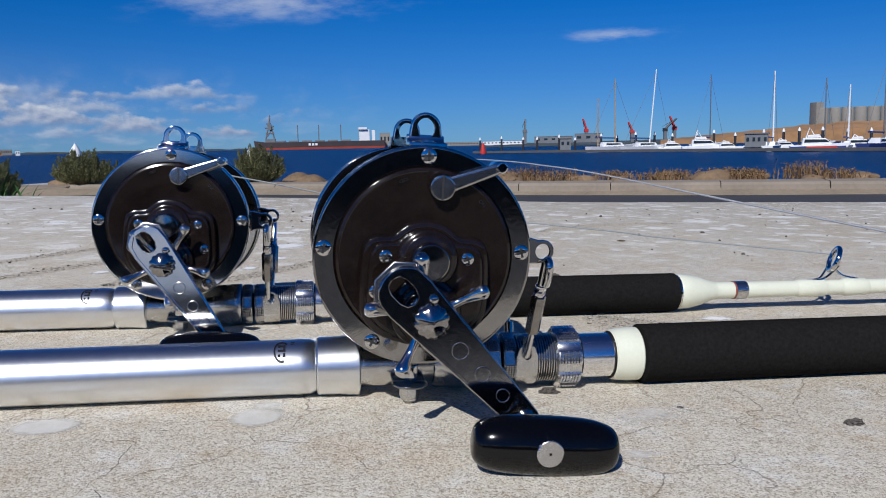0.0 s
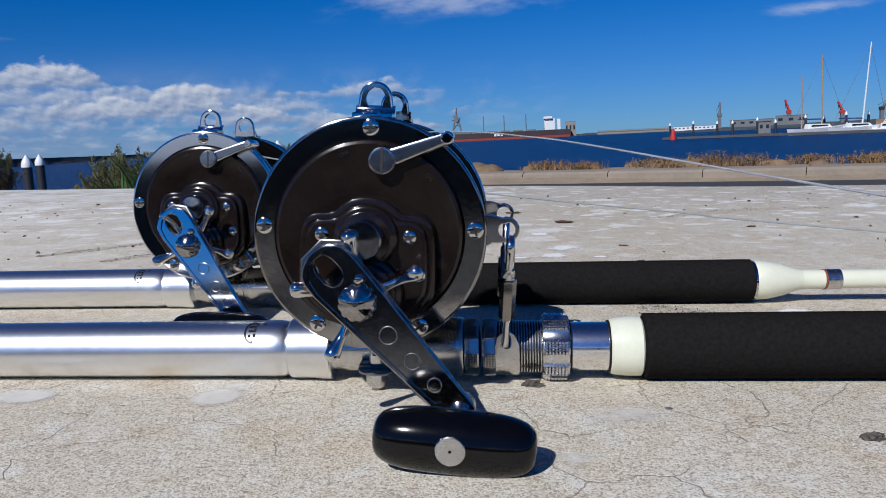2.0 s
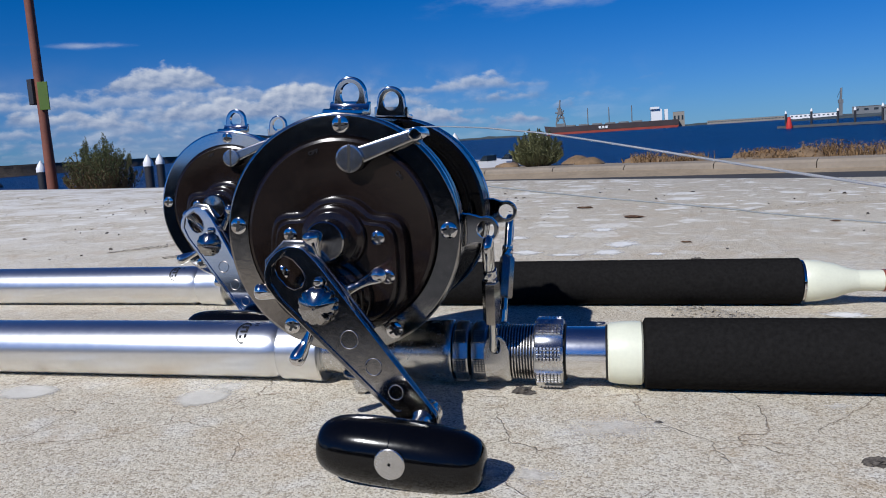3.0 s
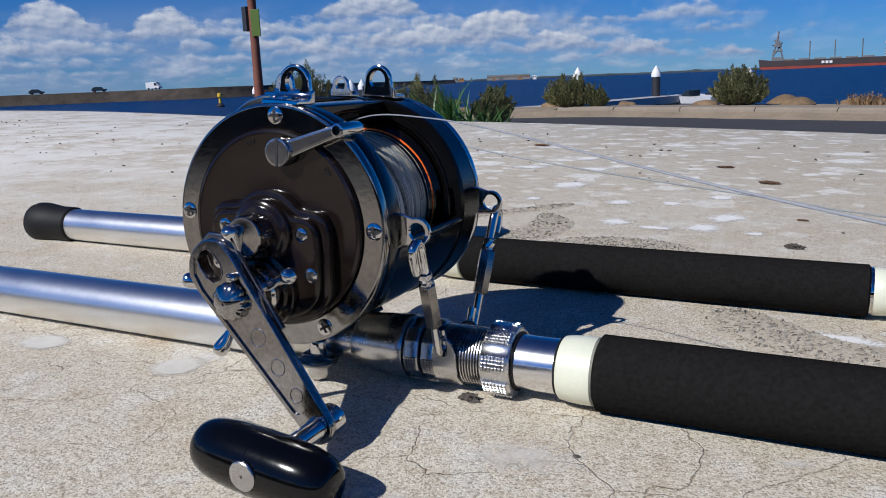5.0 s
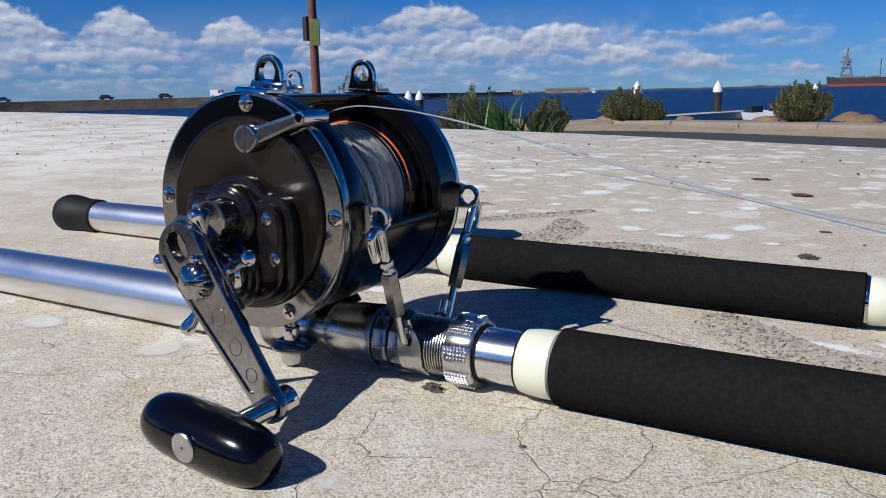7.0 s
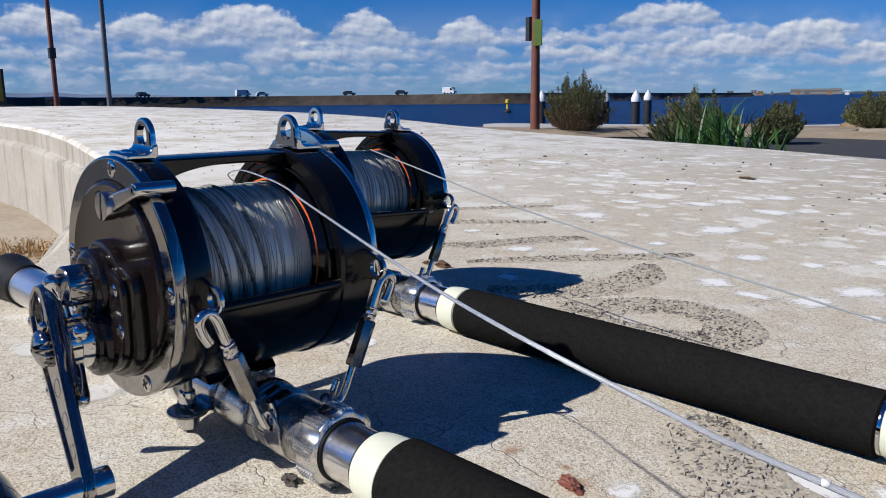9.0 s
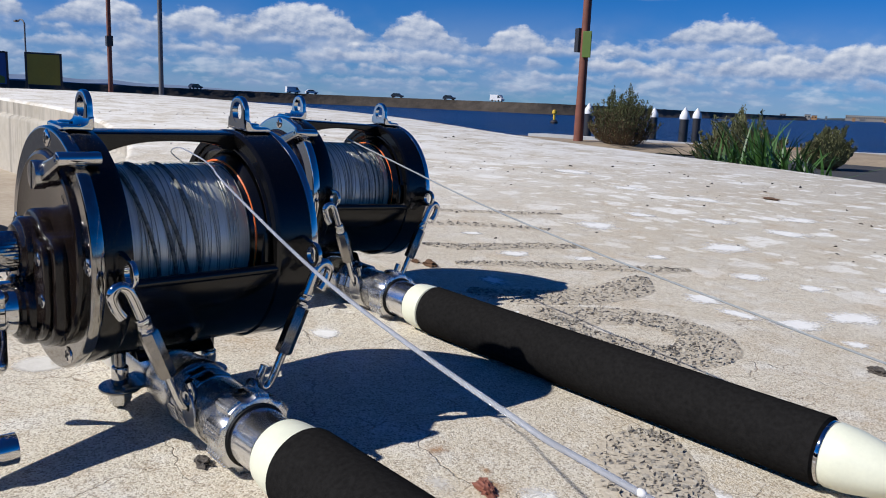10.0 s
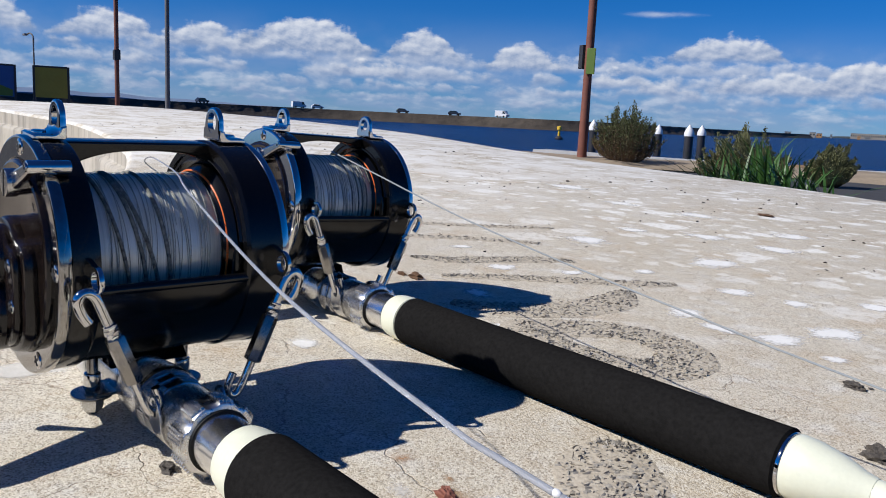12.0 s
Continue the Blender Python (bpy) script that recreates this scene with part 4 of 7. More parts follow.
def fishing_reel(m, crank, label, star_turn=27.8, arm_metal="chrome_worn", rim_metal="chrome_dark"):
    """A big chrome-ringed black trolling reel. crank: degrees by which its crank arm points below the horizontal."""
    ob = thing("fishing_reel", m, label, "fishing reel", "trolling reels")
    # crank-side plate with its chrome rim
    front = part("rim", lathe(ring_profile(0.0488, 0.0610, -0.0615, -0.0553, 0.0012), YAX, 96, True), M[rim_metal], ob, "mirror-bright chrome rim, finely scratched")
    plate = part("side_plate", lathe([(0.0489, -0.052), (0.0489, -0.0622), (0.0484, -0.0632), (0.0470, -0.0637), (0.0462, -0.0634), (0.02, -0.0642), (0, -0.0642)], YAX, 96), M["bakelite"], ob, "dark brown-black moulded side plate")
    for a in (90, 4, 177, 300, 241):
        screw("rim_screw", ob, 0.0552 * math.cos(radians(a)), -0.0613, 0.0552 * math.sin(radians(a)), 0.0044, M["chrome"], turn=a * 0.07)
    # gear housing in three steps
    hs = bmesh.new()
    add_prism(hs, housing_outline(1.0), -0.0700, -0.0600, 0.0026)
    part("gear_housing", hs, M["bakelite"], ob, "stepped black gear housing")
    hs = bmesh.new()
    add_prism(hs, housing_outline(0.885), -0.0738, -0.0690, 0.0018)
    part("housing_step", hs, M["bakelite"], ob)
    part("spool_boss", lathe([(0.0165, 0.070), (0.0165, 0.0752), (0.0158, 0.0763), (0.0142, 0.0769), (0.0135, 0.0779), (0.0125, 0.0783), (0, 0.0783)], frame_of((0, -1, 0)), 48), M["bakelite"], ob)
    part("crank_boss", lathe([(0.0195, 0.066), (0.0195, 0.0757), (0.0188, 0.0770), (0.0165, 0.0777), (0.0158, 0.0795), (0.0145, 0.0803), (0, 0.0803)], Matrix.Translation((0, 0, -0.0287)) @ frame_of((0, -1, 0)), 48), M["bakelite"], ob)
    for x, z in ((-0.0225, 0.0008), (0.0221, 0.0006), (0.0272, -0.0184), (-0.0272, -0.0184)):
        screw("cover_screw", ob, x, -0.0735, z, 0.0036, M["chrome"], turn=x * 90)
    # bearing cap: a knurled chrome knob
    bm = bmesh.new()
    cap = frame_of((0, -1, 0))
    n = 72
    rows = []
    for r, h, kn in ((0.0088, 0.0775, 0), (0.0099, 0.0787, 1), (0.0099, 0.0885, 1), (0.0096, 0.0893, 0), (0.0091, 0.0898, 0), (0.0087, 0.0898, 0), (0.0060, 0.0900, 0), (0.0028, 0.0902, 0), (0.0008, 0.0903, 0)):
        rows.append([bm.verts.new(cap @ Vector(((r - kn * 0.00035 * (i % 2)) * math.cos(2 * math.pi * i / n), (r - kn * 0.00035 * (i % 2)) * math.sin(2 * math.pi * i / n), h))) for i in range(n)])
    for a, b in zip(rows, rows[1:]):
        for k in range(n):
            bm.faces.new((a[k], a[(k + 1) % n], b[(k + 1) % n], b[k]))
    bm.faces.new(rows[-1])
    part("bearing_cap", bm, M["chrome_worn"], ob, "knurled chrome bearing cap")
    # free-spool lever
    hub, end = Vector((0.0071, 0, 0.0385)), Vector((0.0394, 0, 0.0508))
    lever = part("lever", prism(capsule(hub.x, hub.z, 0.0046, end.x, end.z, 0.0029, 10), -0.0690, -0.0650, 0.0012), M["lever_metal"], ob, "chrome clutch lever with a slotted screw")
    part("pivot", lathe([(0, 0.062), (0.0062, 0.062), (0.0062, 0.0650), (0.0070, 0.0654), (0.0070, 0.0705), (0.0067, 0.0711), (0.0060, 0.0713), (0.0056, 0.0713), (0, 0.0714)], Matrix.Translation(hub) @ frame_of((0, -1, 0)), 40), M["lever_metal"], lever)
    # a dark bar for the shade in the screw's slot
    part("slot", box((hub.x - 0.0006, -0.0716, hub.z - 0.0066), (hub.x + 0.0006, -0.0708, hub.z + 0.0066)), M["recess_shade"], lever)
    part("grip_pin", cyl((end.x, -0.0698, end.z), (end.x, -0.050, end.z), 0.0034, 0.0008, 20), M["chrome"], lever)
    part("rivet", lathe([(0.0008, 0), (0.0022, 0), (0.0022, 0.0007), (0.0012, 0.0007)], Matrix.Translation((end.x, -0.0698, end.z)) @ frame_of((0, -1, 0)), 20), M["chrome"], lever)
    for word, ang, turn in (("OFF", 108, 18), ("ON", 45, -45)):
        cu = bpy.data.curves.new("engraving", "FONT")
        cu.body, cu.size, cu.extrude, cu.align_x, cu.align_y = word, 0.0030, 0.0001, "CENTER", "CENTER"
        tx = new("engraving", cu)
        dg = bpy.context.evaluated_depsgraph_get()
        me = bpy.data.meshes.new_from_object(tx.evaluated_get(dg))
        bpy.data.objects.remove(tx)
        tx = new("engraving", me)
        me.materials.append(M["ink"])
        tx.parent = ob
        rr = 0.0432
        tx.matrix_basis = Matrix.Translation((rr * math.cos(radians(ang)), -0.0640, rr * math.sin(radians(ang)))) @ pose(0, 0, 0, 90) @ pose(0, 0, 0, 0, 0, turn)
    # drag star
    star = part("drag_star", lathe([(0.0060, 0.079), (0.0128, 0.079), (0.0134, 0.0797), (0.0134, 0.0852), (0.0130, 0.0858), (0.0130, 0.0864), (0.0136, 0.0870), (0.0136, 0.0918), (0.0128, 0.0928), (0.0098, 0.0932), (0.0098, 0.0955), (0.006, 0.0965)], Matrix.Translation((0, 0, -0.0287)) @ frame_of((0, -1, 0)), 40), M["chrome"], ob, "chrome drag star with five ball-ended arms")
    for a in [star_turn + 72.4 * k for k in range(5)]:
        c, s = math.cos(radians(a)), math.sin(radians(a))
        pts = [(0.006 * c, -0.0880, -0.0287 + 0.006 * s), (0.012 * c, -0.0880, -0.0287 + 0.012 * s), (0.020 * c, -0.0890, -0.0287 + 0.020 * s), (0.027 * c, -0.0912, -0.0287 + 0.027 * s), (0.0318 * c, -0.0932, -0.0287 + 0.0318 * s), (0.0342 * c, -0.0942, -0.0287 + 0.0342 * s)]
        part("star_arm", tube(smooth_path(pts, 4), 0, 14, True, [0.0046, 0.0042, 0.0037, 0.0032, 0.0028, 0.0026, 0.0024, 0.0023, 0.0023, 0.0024, 0.0027, 0.0030, 0.0034, 0.0037, 0.0039, 0.0040, 0.0039, 0.0036, 0.0031, 0.0022, 0.0008]), M["chrome"], star)
    # crank
    L_arm = 0.0715
    ca, sa = math.cos(radians(-crank)), math.sin(radians(-crank))

    def on_arm(u, v=0.0):
        return (u * ca - v * sa, -0.0287 + u * sa + v * ca)

    def arm_outline(g):
        """A long bar, its broad end cut to four facets and its narrow end round."""
        r0, r1 = 0.0143 + g, 0.0077 + g
        o = circle(L_arm, 0, r1, 14, -86, 86) + [(-0.0155, r0)] + [(-0.0200 + (0.0128 + g) * math.cos(radians(k)), r0 * math.sin(radians(k))) for k in (108, 122, 142, 158, 172, 188, 202, 218, 238, 252)] + [(-0.0155, -r0)]
        return [on_arm(u, v) for u, v in o]

    slot = [on_arm(u, v) for u, v in capsule(-0.0238, 0, 0.0056, -0.0172, 0, 0.0056, 4)]
    arm = part("crank_arm", prism(arm_outline(0), -0.1000, -0.0955, 0.0009, holes=(list(slot),)), M[arm_metal], ob, "worn chrome crank arm with a sunken face")
    # border round the sunken face; it closes before the knob shaft
    panel = [on_arm(u, v) for u, v in [(0.0575 + 0.0040 * math.cos(radians(k)), 0.0034 + 0.0030 * math.sin(radians(k))) for k in (0, 30, 60, 85)] + [(-0.0150, 0.0118), (-0.0235, 0.0106), (-0.0292, 0.0050), (-0.0292, -0.0050), (-0.0235, -0.0106), (-0.0150, -0.0118)] + [(0.0575 + 0.0040 * math.cos(radians(k)), -0.0034 - 0.0030 * math.sin(radians(k))) for k in (85, 60, 30, 0)]]
    part("arm_edge", prism(arm_outline(-0.0003), -0.1011, -0.0997, 0.0005, holes=(panel,)), M[arm_metal], arm)
    under = [on_arm(u, v) for u, v in [(-0.0345, -0.0070), (-0.0265, -0.0150), (0.012, -0.0128), (0.026, -0.0116), (0.026, 0.0116), (0.012, 0.0128), (-0.0265, 0.0150), (-0.0345, 0.0070)]]
    part("arm_back", prism(under, -0.0957, -0.0925, 0.0008, holes=([on_arm(u, v) for u, v in capsule(-0.0238, 0, 0.0060, -0.0172, 0, 0.0060, 4)],)), M["gunmetal"], arm, "darker plate behind the crank hub")
    part("slot_edge", tube([(x, -0.1001, z) for x, z in slot] + [(slot[0][0], -0.1001, slot[0][1])], 0.0003, 6, False), M[arm_metal], arm)
    for u, r in ((0.0216, 0.0046), (0.0385, 0.0042), (0.0539, 0.0037)):
        x, z = on_arm(u)
        part("boss_ring", lathe([(r, 0.0998), (r, 0.1001), (r - 0.0003, 0.1002), (r - 0.0006, 0.1001), (r - 0.0006, 0.0998)], Matrix.Translation((x, 0, z)) @ frame_of((0, -1, 0)), 32), M["gunmetal"], arm)
    # scalloped nut
    bm = bmesh.new()
    rows = []
    nm = Matrix.Translation((0, 0, -0.0287)) @ frame_of((0, -1, 0))
    for r, h, k in ((0.0092, 0.0998, 1), (0.0093, 0.1020, 1), (0.0086, 0.1031, 0.5), (0.0066, 0.1045, 0.05), (0.0030, 0.1060, 0), (0.0012, 0.1067, 0), (0.0008, 0.1067, 0), (0.0007, 0.1061, 0)):
        rows.append([bm.verts.new(nm @ Vector((rr * math.cos(a), rr * math.sin(a), h))) for a, rr in ((2 * math.pi * i / 96, r - k * 0.0010 * (0.5 + 0.5 * math.cos(12 * 2 * math.pi * i / 96)) ** 3) for i in range(96))])
    for a, b in zip(rows, rows[1:]):
        for k in range(96):
            bm.faces.new((a[k], a[(k + 1) % 96], b[(k + 1) % 96], b[k]))
    bm.faces.new(rows[-1])
    part("crank_nut", bm, M["chrome_worn"], arm, "scalloped chrome nut")
    x, z = on_arm(-0.0075, 0.0085)
    part("lock_screw", lathe([(0, 0.0995), (0.0024, 0.0995), (0.0024, 0.1015), (0.0016, 0.1026), (0, 0.1030)], Matrix.Translation((x, 0, z)) @ frame_of((0, -1, 0)), 20), M["chrome"], arm)
    # the arm is cranked outwards towards its knob
    for ob2 in (arm, *[c for c in arm.children if c.name.split(".")[0] in ("arm_edge", "arm_back", "slot_edge", "boss_ring")]):
        for v in ob2.data.vertices:
            v.co.y -= 0.11 * (v.co.x * ca + (v.co.z + 0.0287) * sa) - 0.001
    kx, kz = on_arm(L_arm)
    part("knob_shaft", lathe([(0, 0.094), (0.0072, 0.094), (0.0072, 0.1010), (0.0060, 0.105), (0.0050, 0.113), (0.0050, 0.145), (0, 0.145)], Matrix.Translation((kx, 0, kz)) @ frame_of((0, -1, 0)), 32), M["chrome"], arm, "polished knob shaft")
    return ob, (kx, kz)


def finish_reel(ob, kx, kz, knob_turn, braids):
    """The knob, frame, spool and line of a reel."""
    # knob: a barrel across its shaft
    prof = []
    hl, R = 0.0354, 0.0143
    for i in range(33):
        th = -math.pi / 2 + math.pi * i / 32
        u = math.copysign(abs(math.sin(th)) ** 0.55, th)
        prof.append((max(0.0, R * max(0.0, math.cos(th)) ** 0.50) * (1 - 0.05 * u * u), u * hl))
    km = Matrix.Translation((kx - 0.0010, -0.1462, kz - 0.0002)) @ pose(0, 0, 0, 0, knob_turn[0], knob_turn[1])
    knob = part("knob", lathe(prof, km @ XAX, 64), M["knob"], ob, "glossy black barrel-shaped crank knob")
    wm = Matrix.Translation((kx - 0.0014, -0.1462, kz + 0.0012)) @ pose(0, 0, 0, 2, 0, knob_turn[1])
    part("washer", lathe([(0, 0.0135), (0.0064, 0.0135), (0.0064, 0.0145), (0.0060, 0.0149), (0.0056, 0.0149), (0.0007, 0.0149), (0.0006, 0.0142), (0, 0.0142)], wm @ frame_of((0, -1, 0)), 40), M["steel"], knob, "dull steel end washer with a pin hole")
    part("seam", lathe([(R + 0.00002, -0.0002), (R + 0.00012, 0), (R + 0.00002, 0.0002)], km @ XAX @ Matrix.Translation((0, 0, -0.002)), 64), M["knob"], knob)
    # black frame rings and the far chrome rim
    part("frame_ring", lathe(ring_profile(0.0475, 0.0602, -0.0556, -0.0418, 0.0015), YAX, 96, True), M["black"], ob, "gloss black frame ring")
    part("frame_ring", lathe([(0.0495, 0.0350), (0.0503, 0.0340), (0.0512, 0.0340), (0.0520, 0.0352), (0.0538, 0.0352), (0.0545, 0.0342), (0.0588, 0.0342), (0.0602, 0.0360), (0.0602, 0.0548), (0.0440, 0.0548), (0.0445, 0.0440), (0.0462, 0.0400), (0.0470, 0.0365)], YAX, 96, True), M["black"], ob, "gloss black frame ring")
    part("rim", lathe(ring_profile(0.0440, 0.0610, 0.0545, 0.0590, 0.0012), YAX, 96, True), M["chrome"], ob, "mirror-bright chrome rim")
    part("tail_plate", lathe([(0.0445, 0.050), (0.0445, 0.0600), (0.043, 0.0615), (0.030, 0.0635), (0, 0.0640)], YAX, 64), M["bakelite"], ob)
    part("click_button", lathe([(0, 0.063), (0.008, 0.063), (0.008, 0.068), (0.006, 0.070), (0, 0.070)], Matrix.Translation((0.012, 0, 0.018)) @ YAX, 24), M["chrome"], ob)
    # upper cross bar, arched beneath
    o = [(-0.046, 0.0505)] + [(y, 0.0545 - 0.0060 * (abs(y) / 0.036) ** 2.6) for y in [-0.036 + 0.072 * i / 16 for i in range(17)]] + [(0.046, 0.0505), (0.046, 0.0592), (-0.046, 0.0592)]
    part("cross_bar", prism([(-y, z) for y, z in o], -0.0095, 0.0075, 0.0012, Matrix.Rotation(radians(-90), 4, "Z") @ Matrix.Identity(4)), M["black"], ob, "arched black cross bar")

    def curved_bar(a0, a1, name):
        bm = bmesh.new()
        k = 20
        rows = []
        for y in (-0.0495, 0.0495):
            outer = [(0.0592 * math.cos(radians(a0 + (a1 - a0) * i / k)), 0.0592 * math.sin(radians(a0 + (a1 - a0) * i / k))) for i in range(k + 1)]
            inner = [(0.0550 * math.cos(radians(a0 + (a1 - a0) * i / k)), 0.0550 * math.sin(radians(a0 + (a1 - a0) * i / k))) for i in range(k, -1, -1)]
            rows.append([bm.verts.new((x, y, z)) for x, z in outer + inner])
        for i in range(len(rows[0])):
            j = (i + 1) % len(rows[0])
            bm.faces.new((rows[0][i], rows[0][j], rows[1][j], rows[1][i]))
        return part(name, bm, M["black"], ob, "curved black frame bar")

    curved_bar(-58, -7, "frame_bar")
    curved_bar(187, 238, "frame_bar")
    part("bar_lip", tube([(0.0566, -0.049, -0.0065), (0.0566, 0.049, -0.0065)], 0.0028, 14), M["black"], ob)
    # little stop lug inside the far ring
    part("stop_lug", prism([(0.0485, -0.008), (0.0535, -0.008), (0.0530, 0.006), (0.0515, 0.012), (0.0500, 0.006)], 0.0300, 0.0352, 0.0008), M["black"], ob)
    # harness lugs on top of both rims
    for sgn, y in ((-1, -0.0440), (1, 0.0413)):
        o = [(-0.0100, 0.0610), (0.0100, 0.0610), (0.0094, 0.0660), (0.0090, 0.0700)] + circle(0, 0.0706, 0.0088, 22, 0, 180) + [(-0.0090, 0.0700), (-0.0094, 0.0660)]
        hole = [(0.0052 * math.cos(radians(k * 12)), 0.0705 + 0.0058 * math.sin(radians(k * 12))) for k in range(30)]
        lug = part("harness_lug", prism(o, y - 0.0017, y + 0.0017, 0.0010, holes=(hole,)), M["chrome"], ob, "chrome eye lug bent up from its foot on the rim")
        # the foot, with the bend that carries the eye
        bend = [(y + sgn * (0.0052 - 0.0036 * math.cos(radians(k))), 0.0663 - 0.0036 * math.sin(radians(k))) for k in (0, 20, 45, 70, 90)]
        o = [(y - sgn * 0.0015, 0.0670)] + bend + [(y + sgn * 0.0128, 0.0628), (y + sgn * 0.0142, 0.0620), (y + sgn * 0.0144, 0.0606), (y + sgn * 0.0130, 0.0600), (y, 0.0600), (y - sgn * 0.0016, 0.0610)]
        part("lug_foot", prism([(-p, q) for p, q in o], -0.0106, 0.0106, 0.0008, Matrix.Rotation(radians(-90), 4, "Z")), M["chrome"], lug)
        part("lug_bolt", cyl((0, y + sgn * 0.0090, 0.060), (0, y + sgn * 0.0090, 0.0640), 0.0036, 0.0008, 16), M["chrome"], lug)
    # side lugs for the rod clamps
    for sgn in (-1, 1):
        y = sgn * 0.0485
        o = [(0.0560, -0.0085), (0.0640, -0.0040)] + circle(0.0715, 0.0035, 0.0068, 18, -80, 110) + [(0.0630, 0.0115), (0.0560, 0.0115)]
        part("side_lug", prism(o, y - 0.0012, y + 0.0012, 0.0005, holes=(circle(0.0715, 0.0035, 0.0045, 24),)), M["chrome"], ob, "chrome side lug")
        turnbuckle(ob, sgn)
    # foot and its clamp studs
    part("reel_foot", prism([(-0.028, -0.0635), (0.016, -0.0635), (0.014, -0.0605), (0.010, -0.0570), (-0.014, -0.0570), (-0.024, -0.0605)], -0.022, 0.022, 0.001), M["black"], ob, "black reel foot")
    for sgn in (-1, 1):
        x, y = 0.0006, sgn * 0.0262
        stud = part("clamp_stud", cyl((x, y, -0.0945), (x, y, -0.060), 0.0030, 0.0005, 16), M["gunmetal"], ob)
        part("sleeve", cyl((x, y, -0.0800), (x, y, -0.0700), 0.0045, 0.0008, 24), M["chrome"], stud)
        part("washer", lathe(ring_profile(0.003, 0.0112, -0.0832, -0.0815, 0.0005), Matrix.Translation((x, y, 0)), 32, True), M["gunmetal"], stud)
        part("nut", lathe([(0, -0.0920), (0.0052, -0.0920), (0.0062, -0.0890), (0.0062, -0.0838), (0.0052, -0.0830), (0, -0.0830)], Matrix.Translation((x, y, 0)), 6), M["steel"], stud)
    part("clamp_plate", prism([(-0.010, -0.0815), (0.010, -0.0815), (0.010, -0.0800), (-0.010, -0.0800)], -0.027, 0.027, 0.0004), M["gunmetal"], ob, "flat steel clamp plate across the reel seat")
    # spool
    part("spool", lathe([(0.010, -0.0410), (0.0455, -0.0410), (0.0460, -0.0396), (0.0455, -0.0380), (0.030, -0.0368), (0.030, 0.0275), (0.0405, 0.0287), (0.0440, 0.0322), (0.0462, 0.0352), (0.0462, 0.0368), (0.0440, 0.0376), (0.010, 0.0376)], YAX, 72), M["black"], ob, "black spool flanges")
    bm = bmesh.new()
    n, k = 96, 56
    rows = []
    for j in range(k + 1):
        y = -0.0374 + 0.0660 * j / k
        fill = 0.0412 - 0.0016 * (2 * j / k - 1) ** 4
        ring = []
        for i in range(n):
            a = 2 * math.pi * i / n
            r = fill + 0.0005 * noise.noise(Vector((y * 90, math.cos(a) * 1.2, math.sin(a) * 1.2)))
            ring.append(bm.verts.new((r * math.sin(a), y, r * math.cos(a))))
        rows.append(ring)
    for a, b in zip(rows, rows[1:]):
        for i in range(n):
            bm.faces.new((a[i], a[(i + 1) % n], b[(i + 1) % n], b[i]))
    line = part("wound_line", bm, M["nylon"], ob, "closely wound clear grey nylon line")
    part("orange_turn", tube([(0.0427 * math.cos(2 * math.pi * i / 60), 0.0306 + 0.0006 * math.sin(3 * 2 * math.pi * i / 60), 0.0427 * math.sin(2 * math.pi * i / 60)) for i in range(61)], 0.0006, 6, False), M["orange"], line, "single orange turn of line")
    for y0, y1, w in braids:
        pts = []
        for i in range(73):
            a = 2 * math.pi * i / 72
            pts.append((0.0415 * math.sin(a), y0 + (y1 - y0) * (0.5 - 0.5 * math.cos(a)), 0.0415 * math.cos(a)))
        part("braid_turn", tube(pts, w * 1.12, 8, False), M["braid"], line, "dark speckled braid turn")
    for s in range(44):
        rng = random.Random(900 + s)
        y0 = rng.uniform(-0.036, 0.025)
        dy = rng.uniform(-0.014, 0.014)
        a0 = rng.uniform(0, 6.28)
        pts = []
        for i in range(49):
            a = a0 + 2 * math.pi * i / 60
            y = max(-0.0365, min(0.0275, y0 + dy * (i / 48)))
            pts.append((0.0416 * math.sin(a), y, 0.0416 * math.cos(a)))
        part("loose_turn", tube(pts, 0.00020, 5, False), M["wound_strand"], line)
    # the crank side stands out a little less than its parts add up to
    for child in ob.children_recursive:
        if child.type == "MESH":
            for v in child.data.vertices:
                if v.co.y < -0.0640:
                    v.co.y = -0.0640 + (v.co.y + 0.0640) * 0.945


